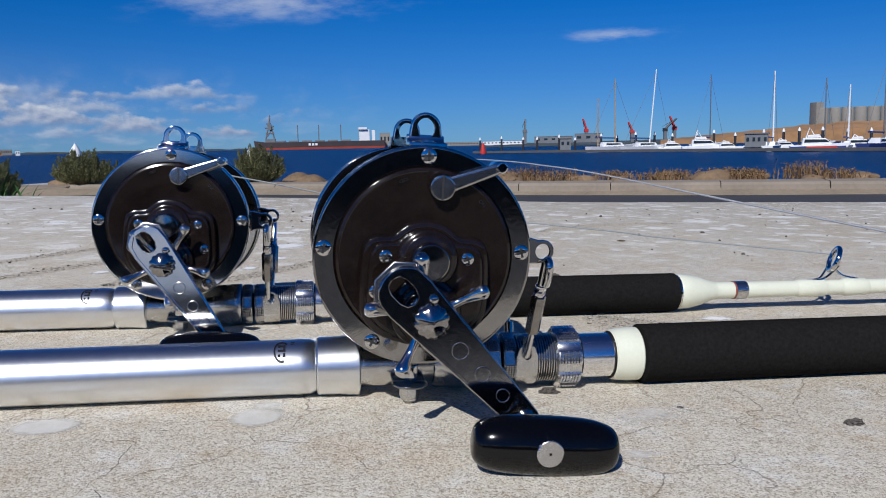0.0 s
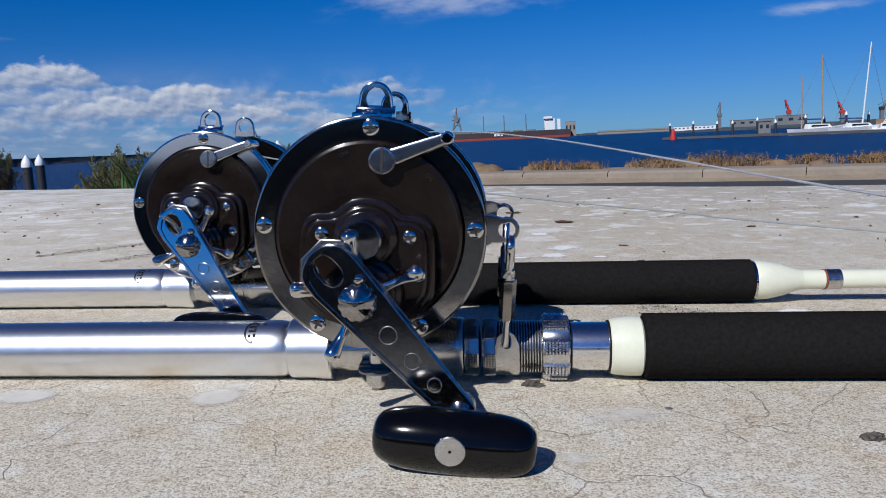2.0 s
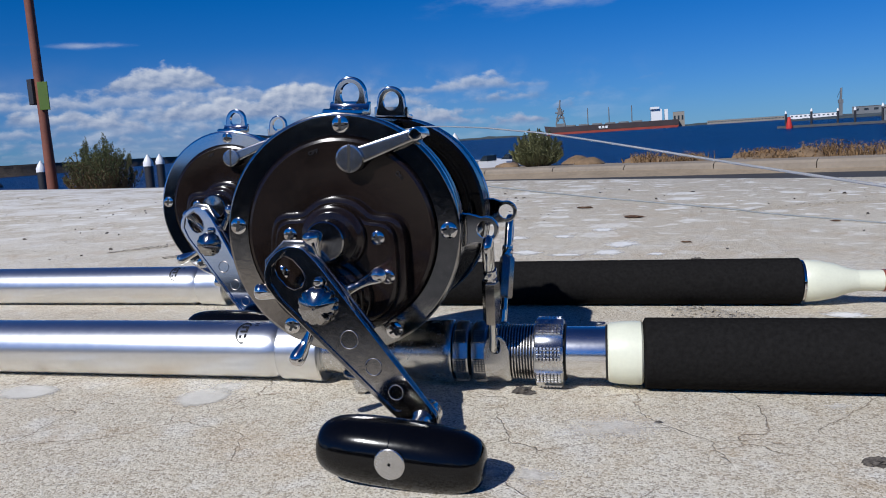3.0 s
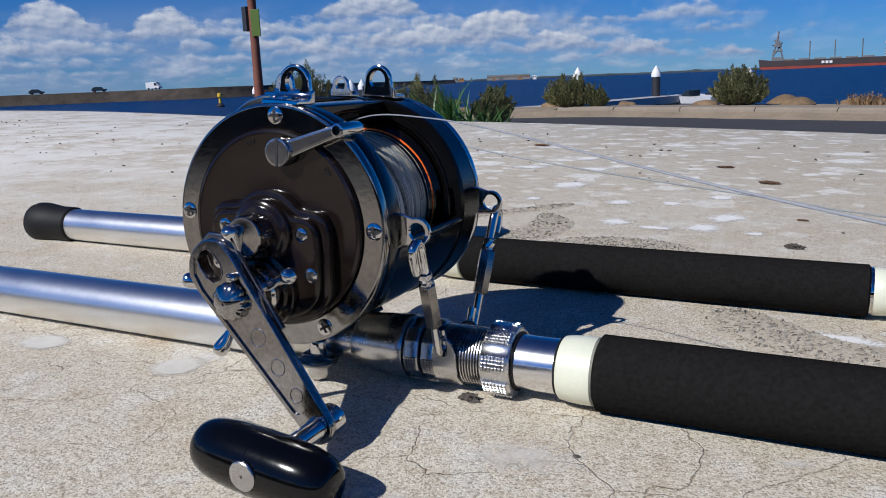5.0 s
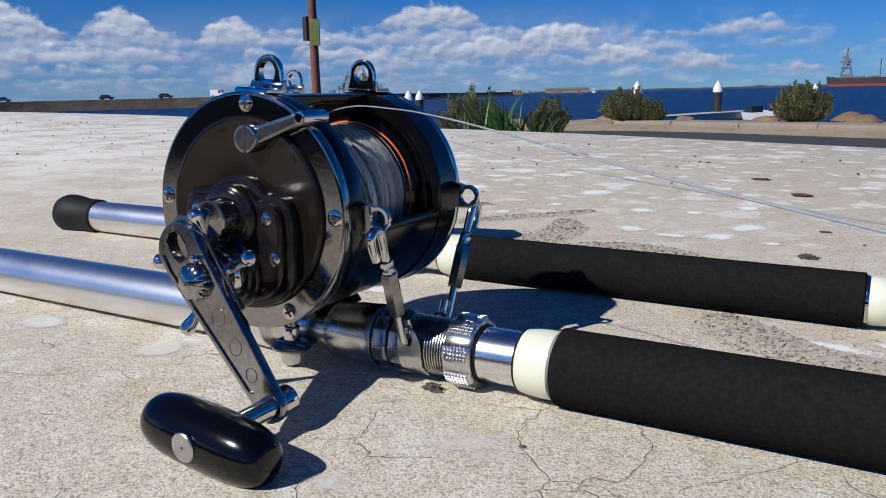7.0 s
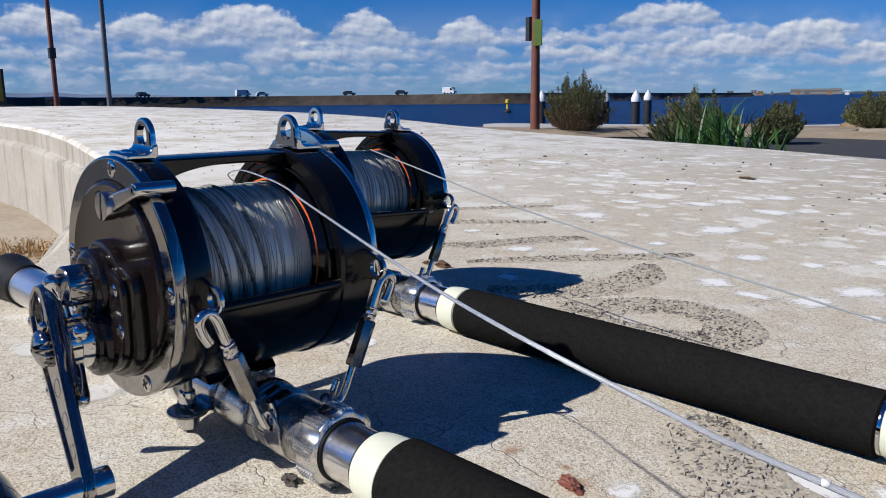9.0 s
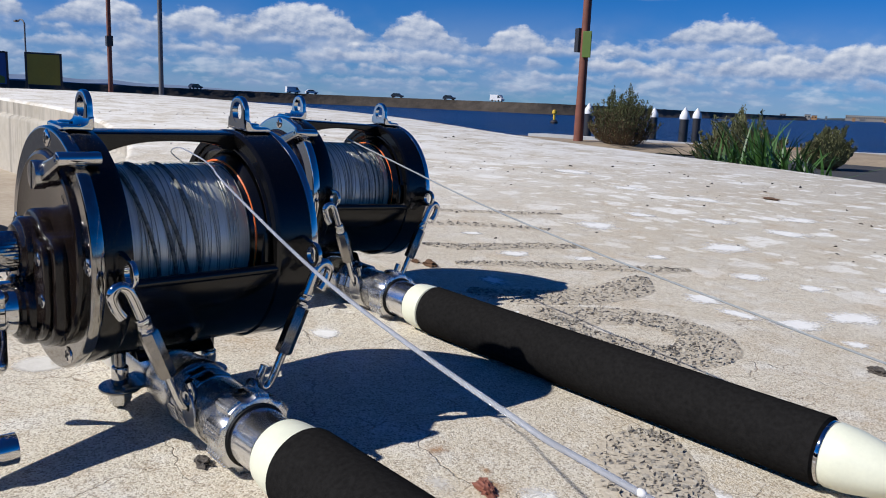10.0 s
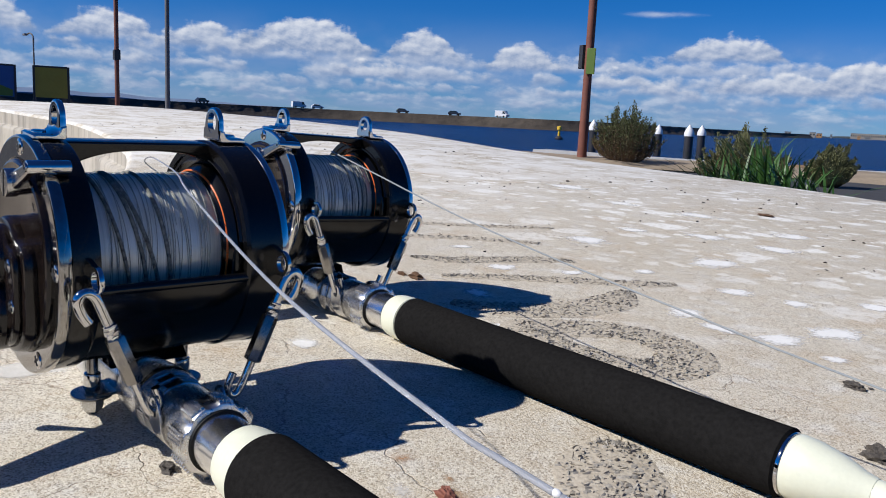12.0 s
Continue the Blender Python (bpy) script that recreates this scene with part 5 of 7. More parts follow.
def nylon_material():
    m = bpy.data.materials.new("wound_nylon")
    m.use_nodes = True
    nt = m.node_tree
    p = nt.nodes["Principled BSDF"]
    N, L = nt.nodes.new, nt.links.new
    tc = N("ShaderNodeTexCoord")
    mp = N("ShaderNodeMapping")
    mp.inputs["Scale"].default_value = (10, 1500, 10)
    mp.inputs["Rotation"].default_value = (0.02, 0, 0.03)
    L(tc.outputs["Object"], mp.inputs["Vector"])
    n = N("ShaderNodeTexNoise")
    n.inputs["Scale"].default_value, n.inputs["Detail"].default_value = 1.0, 4
    L(mp.outputs[0], n.inputs["Vector"])
    n2 = N("ShaderNodeTexNoise")
    n2.inputs["Scale"].default_value, n2.inputs["Detail"].default_value = 90, 4
    L(tc.outputs["Object"], n2.inputs["Vector"])
    add = N("ShaderNodeMath")
    add.operation = "MULTIPLY_ADD"
    add.inputs[1].default_value = 0.65
    half = N("ShaderNodeMath")
    half.operation = "MULTIPLY"
    half.inputs[1].default_value = 0.35
    L(n2.outputs[0], half.inputs[0])
    L(n.outputs[0], add.inputs[0])
    L(half.outputs[0], add.inputs[2])
    r = N("ShaderNodeValToRGB")
    r.color_ramp.elements[0].position, r.color_ramp.elements[1].position = 0.30, 0.62
    r.color_ramp.elements[0].color, r.color_ramp.elements[1].color = (0.46, 0.455, 0.37, 1), (0.72, 0.71, 0.61, 1)
    L(add.outputs[0], r.inputs[0])
    L(r.outputs[0], p.inputs["Base Color"])
    p.inputs["Roughness"].default_value = 0.30
    p.inputs["IOR"].default_value = 1.9
    p.inputs["Specular IOR Level"].default_value = 1.0
    b = N("ShaderNodeBump")
    b.inputs["Strength"].default_value, b.inputs["Distance"].default_value = 0.28, 0.00012
    L(n.outputs[0], b.inputs["Height"])
    L(b.outputs[0], p.inputs["Normal"])
    return m


M["nylon"] = nylon_material()
M["bright_alu"] = mat("polished_aluminium", (0.82, 0.82, 0.83), 0.20, 1.0, 0.04, 60, 0.02, 900, rvar=0.04)
M["wound_strand"] = mat("wound_strand", (0.36, 0.36, 0.31), 0.25, 0.0, 0.1, 90)
M["nut_and_shade_metal"] = mat("dark_anodised_nut_and_knurl_shade", (0.46, 0.46, 0.47), 0.25, 1.0, 0.15, 200, rvar=0.06)
M["strand"] = mat("clear_strand", (0.34, 0.36, 0.36), 0.12, 0.0, 0.1, 90)
M["braid"] = mat("speckled_braid", (0.008, 0.009, 0.008), 0.7, 0.0, 0.0, 420, color2=(0.30, 0.30, 0.26))
M["leader"] = mat("pale_leader", (0.62, 0.64, 0.68), 0.14, 0.0, 0.08, 90)
M["leader"].node_tree.nodes["Principled BSDF"].inputs["Transmission Weight"].default_value = 0.55

ROD_A = S @ pose(0.0968, 0.6214, 0.0176, 0, -0.25, 2.2)
ROD_B = S @ pose(-0.0815, 0.8318, 0.0168, 0, -0.15, 2.8)
REEL_A = S @ pose(0.0971, 0.6242, 0.0929, 0, 2.8, 3.3)
REEL_B = S @ pose(-0.0838, 0.8440, 0.0895, -2.3, 1.4, 1.7)
reel_a, knob_a = fishing_reel(REEL_A, 44.3, "large black and chrome trolling reel, crank knob resting on concrete")
finish_reel(reel_a, *knob_a, (2.0, -4.0), ((-0.0320, -0.0150, 0.0009), (-0.0222, -0.0070, 0.0010), (-0.0205, 0.0020, 0.0010), (-0.0062, 0.0035, 0.0010)))
reel_b, knob_b = fishing_reel(REEL_B, 53.5, "large black and chrome trolling reel, crank knob hidden behind a rod", -12.0, "chrome", "chrome")
finish_reel(reel_b, *knob_b, (0.0, 2.0), ((0.0060, 0.0085, 0.0005), (0.0130, 0.0140, 0.0006), (0.0165, 0.0190, 0.0006), (0.0225, 0.0215, 0.0005)))

# ---- rods ----


def lathe_x(profile, n=48):
    """profile of (radius, x)."""
    return lathe(profile, XAX, n)


def knurl(x0, x1, r, depth, nx, na, bands, material, name, parent, label="", dip=0.0):
    """A ring whose rim is cut into rows of small pyramids, in bands round it with hollow flats between."""
    def rim(a):
        u = a / (2 * math.pi) * na
        v = (u % (2 * bands)) / bands
        return r if v <= 1 else r - dip * math.sin(math.pi * (v - 1)) ** 0.7

    bm = bmesh.new()
    k = na * 2
    rows = []
    for x, d in ((x0, None), (x0, 0.0012), (x0 + 0.0004, 0.0004), (x0 + 0.0012, 0.0), (x1 - 0.0012, 0.0), (x1 - 0.0004, 0.0004), (x1, 0.0012), (x1, None)):
        row = []
        for i in range(k):
            a = 2 * math.pi * i / k
            q = 0.010 if d is None else rim(a) - d
            row.append(bm.verts.new((x, q * math.sin(a), q * math.cos(a))))
        rows.append(row)
    for a, b in zip(rows, rows[1:]):
        for i in range(k):
            bm.faces.new((a[i], a[(i + 1) % k], b[(i + 1) % k], b[i]))
    ob = part(name, bm, material, parent, label)
    bm = bmesh.new()
    dx = (x1 - x0 - 0.0026) / nx
    for i in range(na):
        if (i // bands) % 2:
            continue
        a0, a1 = 2 * math.pi * i / na, 2 * math.pi * (i + 1) / na
        for j in range(nx):
            xa, xb = x0 + 0.0013 + j * dx, x0 + 0.0013 + (j + 1) * dx
            vs = [bm.verts.new((x, (r + 0.00003) * math.sin(a), (r + 0.00003) * math.cos(a))) for x, a in ((xa, a0), (xb, a0), (xb, a1), (xa, a1))]
            am, aw, xm, xw = (a0 + a1) / 2, (a1 - a0) * 0.27, (xa + xb) / 2, dx * 0.27
            tp = [bm.verts.new((x, (r + depth) * math.sin(a), (r + depth) * math.cos(a))) for x, a in ((xm - xw, am - aw), (xm + xw, am - aw), (xm + xw, am + aw), (xm - xw, am + aw))]
            # two opposite flanks take the darker metal, shading painted to bring out the relief
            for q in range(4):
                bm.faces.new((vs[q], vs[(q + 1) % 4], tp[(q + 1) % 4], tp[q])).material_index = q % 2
            bm.faces.new(tp)
    part("knurling", bm, material, ob).data.materials.append(M["nut_and_shade_metal"])
    return ob


def fishing_rod(m, label, grip, longer=0.0):
    ob = thing("fishing_rod", m, label, "fishing rod", "rods on the platform")
    part("butt_cap", lathe_x([(r, x - longer) for r, x in ((0, -0.362), (0.0150, -0.362), (0.0195, -0.3590), (0.0213, -0.3530), (0.0216, -0.346), (0.0208, -0.338), (0.0194, -0.329), (0.0187, -0.322), (0.0186, -0.304), (0.0172, -0.3022), (0, -0.3022))]), M["rubber"], ob, "black rubber butt cap")
    part("butt_tube", lathe_x([(0.0150, -0.320 - longer), (0.0163, -0.319 - longer), (0.0166, -0.30 - longer), (0.0170, -0.075), (0.0172, -0.068), (0.0168, -0.0620), (0.0155, -0.0585), (0.010, -0.0580)], 64), M["alu"], ob, "silver anodised aluminium butt")
    part("ferrule", lathe_x([(0.012, -0.0582), (0.0168, -0.0582), (0.0178, -0.0572), (0.0181, -0.045), (0.0190, -0.0345), (0.0190, -0.0325), (0.0180, -0.0318), (0.012, -0.0318)], 64), M["alu"], ob, "flared aluminium ferrule")
    part("reel_seat", lathe_x([(0.010, -0.033), (0.0138, -0.033), (0.0138, 0.022), (0.0130, 0.026), (0.010, 0.026)], 48), M["steel"], ob, "polished steel reel seat")
    part("hood", lathe_x([(0.010, 0.0135), (0.0148, 0.0135), (0.0156, 0.0140), (0.0160, 0.0150), (0.0172, 0.0300), (0.0179, 0.0420), (0.0180, 0.0455), (0.0174, 0.0466), (0.010, 0.0468)], 64), M["steel"], ob, "polished steel hood")
    for x0, x1 in ((0.0470, 0.0562), (0.0576, 0.0668)):
        knurl(x0, x1, 0.0166, 0.0008, 4, 72, 6, M["nut_and_shade_metal"], "lock_nut", ob, "dark knurled lock nut", 0.0006)
    prof = [(0.011, 0.0668)]
    x = 0.0668
    while x < 0.0930:
        prof += [(0.0147, x), (0.0147, x + 0.0006), (0.0157, x + 0.0008), (0.0157, x + 0.0014)]
        x += 0.0016
    prof += [(0.0150, 0.0935), (0.011, 0.0935)]
    bm = lathe_x(prof, 64)
    # groove floors are coloured near black, as the shade between the threads
    for f in bm.faces:
        if all(math.hypot(v.co.y, v.co.z) < 0.0148 for v in f.verts):
            f.material_index = 1
    part("threaded_barrel", bm, M["steel"], ob, "fine-threaded aluminium barrel").data.materials.append(M["recess_shade"])
    # strap with ears for the turnbuckles
    bm = bmesh.new()
    rows = []
    for x, r in ((0.0652, 0.0158), (0.0652, 0.0166), (0.0656, 0.0170), (0.0791, 0.0170), (0.0795, 0.0166), (0.0795, 0.0158)):
        rows.append([bm.verts.new((x, r * math.sin(radians(k * 5)), -r * math.cos(radians(k * 5)))) for k in range(-18, 19)])
    for p, q in zip(rows, rows[1:] + rows[:1]):
        for k in range(36):
            bm.faces.new((p[k], p[k + 1], q[k + 1], q[k]))
    strap = part("clamp_strap", bm, M["steel"], ob, "broad steel clamp strap with eared ends")
    for sgn in (-1, 1):
        o = [(0.0652, -0.0020), (0.0795, -0.0020), (0.0792, 0.0060)] + circle(0.0722, 0.0085, 0.0058, 14, 10, 170) + [(0.0655, 0.0060)]
        part("ear", prism(o, sgn * 0.0166 - 0.0007, sgn * 0.0166 + 0.0007, 0.0003, Matrix.Rotation(radians(-sgn * 3), 4, "X"), holes=(capsule(0.0722, 0.0066, 0.0026, 0.0722, 0.0104, 0.0026, 8),)), M["steel"], strap)
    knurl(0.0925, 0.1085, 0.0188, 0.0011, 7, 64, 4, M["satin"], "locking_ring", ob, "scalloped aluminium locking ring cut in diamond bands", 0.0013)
    part("fore_tube", lathe_x([(0.010, 0.107), (0.0144, 0.107), (0.0144, 0.1325), (0.010, 0.1325)], 64), M["bright_alu"], ob, "polished chrome tube")
    # black rings stand for the shadow in the gaps at both tube ends
    part("gap_shade_ring", lathe_x([(0.0120, 0.1080), (0.0156, 0.1080), (0.0158, 0.1090), (0.0154, 0.1098), (0.0120, 0.1098)], 48), M["rubber"], ob)
    part("gap_shade_ring", lathe_x([(0.012, 0.1310), (0.0152, 0.1310), (0.0155, 0.1317), (0.0152, 0.1323), (0.012, 0.1323)], 48), M["rubber"], ob)
    part("collar", lathe_x([(0.010, 0.1322), (0.0154, 0.1322), (0.0163, 0.1330), (0.0171, 0.1380), (0.0175, 0.1440), (0.0174, 0.1500), (0.0162, 0.1510), (0.010, 0.1510)], 64), M["ivory"], ob, "cream plastic collar")
    part("foregrip", lathe_x([(0.008, 0.1508), (0.0160, 0.1508), (grip, 0.1524), (grip, 0.4480), (0.0160, 0.4495), (0.008, 0.4495)], 64), M["foam"], ob, "black textured foam foregrip")
    part("grip_ring", lathe_x([(0.008, 0.4490), (0.0163, 0.4490), (0.0165, 0.4500), (0.0163, 0.4510), (0.008, 0.4510)], 48), M["chrome"], ob)
    part("winding_check", lathe_x([(0.006, 0.4508), (0.0156, 0.4508), (0.0166, 0.4530), (0.0160, 0.4620), (0.0135, 0.4740), (0.0098, 0.4840), (0.0084, 0.4905), (0.004, 0.4905)], 48), M["ivory"], ob, "cream tapered winding check")
    blank = part("blank", lathe_x([(0.004, 0.488), (0.0082, 0.488), (0.0075, 0.60), (0.0060, 1.10), (0.0040, 1.80), (0.0030, 1.95), (0, 1.95)], 32), M["ivory"], ob, "white tapering rod blank")
    part("band", lathe_x([(0.0081, 0.5100), (0.0086, 0.5104), (0.0086, 0.5220), (0.0081, 0.5224)], 32), M["steel"], blank, "steel band")
    part("stripe", lathe_x([(0.0084, 0.5085), (0.0087, 0.5087), (0.0087, 0.5100), (0.0084, 0.5102)], 32), M["red"], blank, "red stripe")
    for u in (0.616, 1.02, 1.40, 1.72):
        k = 1.0 if u < 0.7 else 0.7
        b = 0.0075 if u < 0.7 else 0.0058
        g = part("guide", tube([(u + 0.0045 * math.sin(2 * math.pi * i / 36) + 0.0035 * math.cos(2 * math.pi * i / 36), 0.0102 * k * math.cos(2 * math.pi * i / 36), b + 0.0205 * k + 0.0108 * k * math.sin(2 * math.pi * i / 36)) for i in range(37)], 0.0025 * k, 10, False), M["chrome"], blank, "chrome line guide")
        for y in (-0.006, 0.006):
            part("guide_leg", tube(smooth_path([(u, y * k * 1.25, b + 0.0150 * k), (u - 0.006, y * k * 0.9, b + 0.0075 * k), (u - 0.014, y * 0.4, b + 0.0010), (u - 0.030, y * 0.2, b - 0.0002)], 5), 0.0012 * k, 8), M["chrome"], g)
        part("guide_leg", tube(smooth_path([(u + 0.001, 0, b + 0.0115 * k), (u + 0.010, 0, b + 0.004 * k), (u + 0.028, 0, b)], 5), 0.0012 * k, 8), M["chrome"], g)
        part("wrap", lathe_x([(b * 0.9, u - 0.042), (b + 0.0010, u - 0.038), (b + 0.0013, u - 0.012), (b * 0.95, u - 0.008), (b * 0.95, u + 0.008), (b + 0.0012, u + 0.012), (b + 0.0010, u + 0.034), (b * 0.9, u + 0.038)], 28), M["ivory"], blank)
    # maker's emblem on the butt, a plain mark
    em = bmesh.new()
    for i in range(40):
        a0, a1 = math.pi * (0.25 + 1.35 * i / 40), math.pi * (0.25 + 1.35 * (i + 1) / 40)
        q = []
        for a, rr in ((a0, 0.0080), (a1, 0.0080), (a1, 0.0064), (a0, 0.0064)):
            u, v = -0.0790 + 0.0048 / 0.0080 * rr * math.cos(a), rr * math.sin(a)
            ang = radians(-40) + v / 0.0172
            q.append(em.verts.new((u, 0.01735 * math.sin(ang) * 1.0, 0.01735 * math.cos(ang))))
        em.faces.new(q)
    for u0, u1, v0, v1 in ((-0.0812, -0.0798, -0.0042, 0.0046), (-0.0812, -0.0768, 0.0030, 0.0044), (-0.0812, -0.0768, -0.0006, 0.0008), (-0.0782, -0.0768, -0.0042, 0.0030), (-0.0738, -0.0714, 0.0050, 0.0057), (-0.0738, -0.0714, 0.0068, 0.0075)):
        q = []
        for u, v in ((u0, v0), (u1, v0), (u1, v1), (u0, v1)):
            ang = radians(-40) + v / 0.0172
            q.append(em.verts.new((u, 0.01735 * math.sin(ang), 0.01735 * math.cos(ang))))
        em.faces.new(q)
    part("emblem", em, M["ink"], ob, "black printed emblem")
    return ob


rod_a = fishing_rod(ROD_A, "sea rod with silver aluminium butt and black foam grip, lying down", 0.0193, 0.030)
rod_b = fishing_rod(ROD_B, "sea rod with silver butt and cream-white blank, lying down", 0.0180)

# ---- fishing lines ----
line_a = [(0.092, 0.636, 0.1335), (0.104, 0.624, 0.1410), (0.1276, 0.6192, 0.1457), (0.1588, 0.6161, 0.1444), (0.1797, 0.6139, 0.1420), (0.2124, 0.6073, 0.1371), (0.3097, 0.5990, 0.1179), (0.3930, 0.6025, 0.1022), (0.4300, 0.6095, 0.0950), (0.600, 0.642, 0.0660), (0.722, 0.671, 0.0480)]
path_a = smooth_path(line_a, 10)
tagged(link("fishing_line", tube(path_a, 0, 10, True, [0.00036 + 0.00056 * min(1, max(0, (p.x - 0.15) / 0.28)) for p in path_a]), M["leader"], m=S.copy()), "stretched pale nylon fishing line from spool to rod guide", "fishing line", "lines")
bm = bmesh.new()
bmesh.ops.create_icosphere(bm, subdivisions=2, radius=0.0011, matrix=Matrix.Translation((0.4300, 0.6095, 0.0952)) @ Matrix.Diagonal((1.5, 1.0, 1.0, 1)))
tagged(link("line_knot", bm, M["white"], m=S.copy()), "tiny white knot tied in the fishing line", "knot")
line_b = [(-0.078, 0.850, 0.1350), (-0.02, 0.852, 0.1240), (0.0871, 0.858, 0.1030), (0.1928, 0.859, 0.0885), (0.310, 0.861, 0.0755), (0.3565, 0.866, 0.0690), (0.541, 0.881, 0.0490)]
tagged(link("fishing_line", tube(smooth_path(line_b, 10), 0.00064, 8), M["strand"], m=S.copy()), "thin pale nylon fishing line from spool to rod guide", "fishing line", "lines")

# ---- ground, road and shore (level world) ----


def at(az, d, z=0.0):
    return Vector((d * math.sin(radians(az)), d * math.cos(radians(az)), z))


EYE_END = Vector((0.55, 0.47, 0.0))


def seen(az, d, z=0.0):
    """As at(), but about the last viewpoint."""
    return EYE_END + at(az, d, z)


SEA = -2.1
ROAD_Z, VERGE_Z = -0.52, -0.39
KERB = [(16.0, 5.4), (9.5, 7.7), (6.3, 9.0), (4.6, 9.65), (2.8, 10.4), (1.7, 11.0), (-0.2, 12.0), (-2.0, 12.95), (-3.6, 13.7), (-4.6, 14.0)]


def sheet(pts, z, name, material, label, category):
    bm = bmesh.new()
    vs = [bm.verts.new((x, y, z)) for x, y in pts]
    bm.faces.new(vs)
    bmesh.ops.triangulate(bm, faces=bm.faces[:])
    return tagged(link(name, bm, material), label, category, kind="structure")


def water_material():
    m = bpy.data.materials.new("harbour_water")
    m.use_nodes = True
    nt = m.node_tree
    p = nt.nodes["Principled BSDF"]
    N, L = nt.nodes.new, nt.links.new
    p.inputs["Base Color"].default_value = (0.003, 0.018, 0.070, 1)
    p.inputs["Roughness"].default_value = 0.3
    p.inputs["IOR"].default_value = 1.33
    p.inputs["Specular IOR Level"].default_value = 0.05
    tc = N("ShaderNodeTexCoord")
    h = None
    for sc, w in ((0.5, 0.5), (2.2, 0.16), (7.0, 0.05)):
        n = N("ShaderNodeTexNoise")
        n.inputs["Scale"].default_value, n.inputs["Detail"].default_value = sc, 3
        L(tc.outputs["Object"], n.inputs["Vector"])
        mu = N("ShaderNodeMath")
        mu.operation = "MULTIPLY"
        mu.inputs[1].default_value = w
        L(n.outputs[0], mu.inputs[0])
        if h is None:
            h = mu.outputs[0]
        else:
            a = N("ShaderNodeMath")
            L(h, a.inputs[0])
            L(mu.outputs[0], a.inputs[1])
            h = a.outputs[0]
    b = N("ShaderNodeBump")
    b.inputs["Strength"].default_value, b.inputs["Distance"].default_value = 1.0, 1.2
    L(h, b.inputs["Height"])
    L(b.outputs[0], p.inputs["Normal"])
    big = N("ShaderNodeTexNoise")
    big.inputs["Scale"].default_value, big.inputs["Detail"].default_value = 0.02, 4
    L(tc.outputs["Object"], big.inputs["Vector"])
    r = N("ShaderNodeValToRGB")
    r.color_ramp.elements[0].position, r.color_ramp.elements[1].position = 0.35, 0.7
    r.color_ramp.elements[0].color, r.color_ramp.elements[1].color = (0.002, 0.018, 0.075, 1), (0.005, 0.030, 0.115, 1)
    L(big.outputs[0], r.inputs[0])
    L(r.outputs[0], p.inputs["Base Color"])
    return m


M["water"] = water_material()
sheet([(4400 * math.cos(2 * math.pi * i / 64), 4400 * math.sin(2 * math.pi * i / 64)) for i in range(64)], SEA, "water", M["water"], "deep blue rippled harbour water", "water")

SHORE = [(60.0, -6.0), (30.0, 2.0), (16.0, 7.5), (9.6, 9.8), (5.0, 11.6), (1.5, 13.2), (-2.0, 15.0), (-4.6, 15.6), (-7.0, 15.0), (-9.0, 13.7), (-10.6, 12.3), (-12.8, 10.9), (-18.0, 9.9), (-26.0, 10.2), (-40.0, 11.5), (-70.0, 16.0), (-140.0, 30.0)]


def land():
    """The land behind and round the platform, with its revetment down into the water."""
    bm = bmesh.new()
    shore = smooth_path([(x, y, 0) for x, y in SHORE], 4)
    n = len(shore)
    rows = []
    for off, z in ((-60, -0.60), (-14, -0.56), (-7.5, -0.60), (-2.4, -0.58), (-1.8, -0.44), (-0.5, VERGE_Z - 0.01), (0.0, VERGE_Z - 0.05), (1.6, -1.0), (4.0, SEA - 0.4)):
        row = []
        for i, q in enumerate(shore):
            t = (shore[min(i + 1, n - 1)] - shore[max(i - 1, 0)]).normalized()
            nn = Vector((t.y, -t.x, 0))
            v = q + nn * off
            row.append(bm.verts.new((v.x, v.y, z + 0.03 * noise.noise(Vector((v.x * 0.6, v.y * 0.6, 0))))))
        rows.append(row)
    for a, b in zip(rows[2:], rows[3:]):
        for k in range(n - 1):
            bm.faces.new((a[k], a[k + 1], b[k + 1], b[k]))
    tagged(link("ground", bm, M["sand"]), "sandy verge and bank sloping to the water", "ground", kind="structure")


def ground_sheets():
    pts = [(x, y - 0.02) for x, y in KERB]
    tagged(sheet([(60, -5.5), (16, 5.38)] + pts[1:] + [(-7.0, 12.0), (-14.0, 9.0), (-30.0, 7.0), (-140.0, 12.0), (-140, -90), (60, -90)], ROAD_Z, "road", M["asphalt"], "dark asphalt road beyond the platform", "road"))
    land()
    # sandy apron in front of the platform, and an unseen strip added for the chrome to mirror
    for x0, x1, y0, y1, label in ((-9.0, -0.6, -0.6, 2.2, "sandy paved apron at the foot of the platform"), (-3.3, -0.6, -2.4, -0.6, "unseen sandy paved strip added behind the viewpoint for the chrome to mirror")):
        bm = bmesh.new()
        n = 40
        rows = []
        for j in range(25):
            y = y1 + (y0 - y1) * (1 - j / 24) ** 1.5
            row = []
            for i in range(n):
                x = x0 + (x1 - x0) * i / (n - 1)
                row.append(bm.verts.new((x, y, -0.30 - 0.022 * (x + 3.0) + 0.014 * noise.noise(Vector((x * 1.2, y * 1.2, 2))))))
            row.append(bm.verts.new((x1 + 0.03, y, row[-1].co.z - 0.02)))
            row.append(bm.verts.new((x1 + 0.04, y, ROAD_Z - 0.05)))
            row.insert(0, bm.verts.new((x0 - 0.03, y, ROAD_Z - 0.05)))
            rows.append(row)
        for a, b in zip(rows, rows[1:]):
            for k in range(len(a) - 1):
                bm.faces.new((a[k], a[k + 1], b[k + 1], b[k]))
        tagged(link("pavement", bm, M["apron"]), label, "pavement", kind="structure")


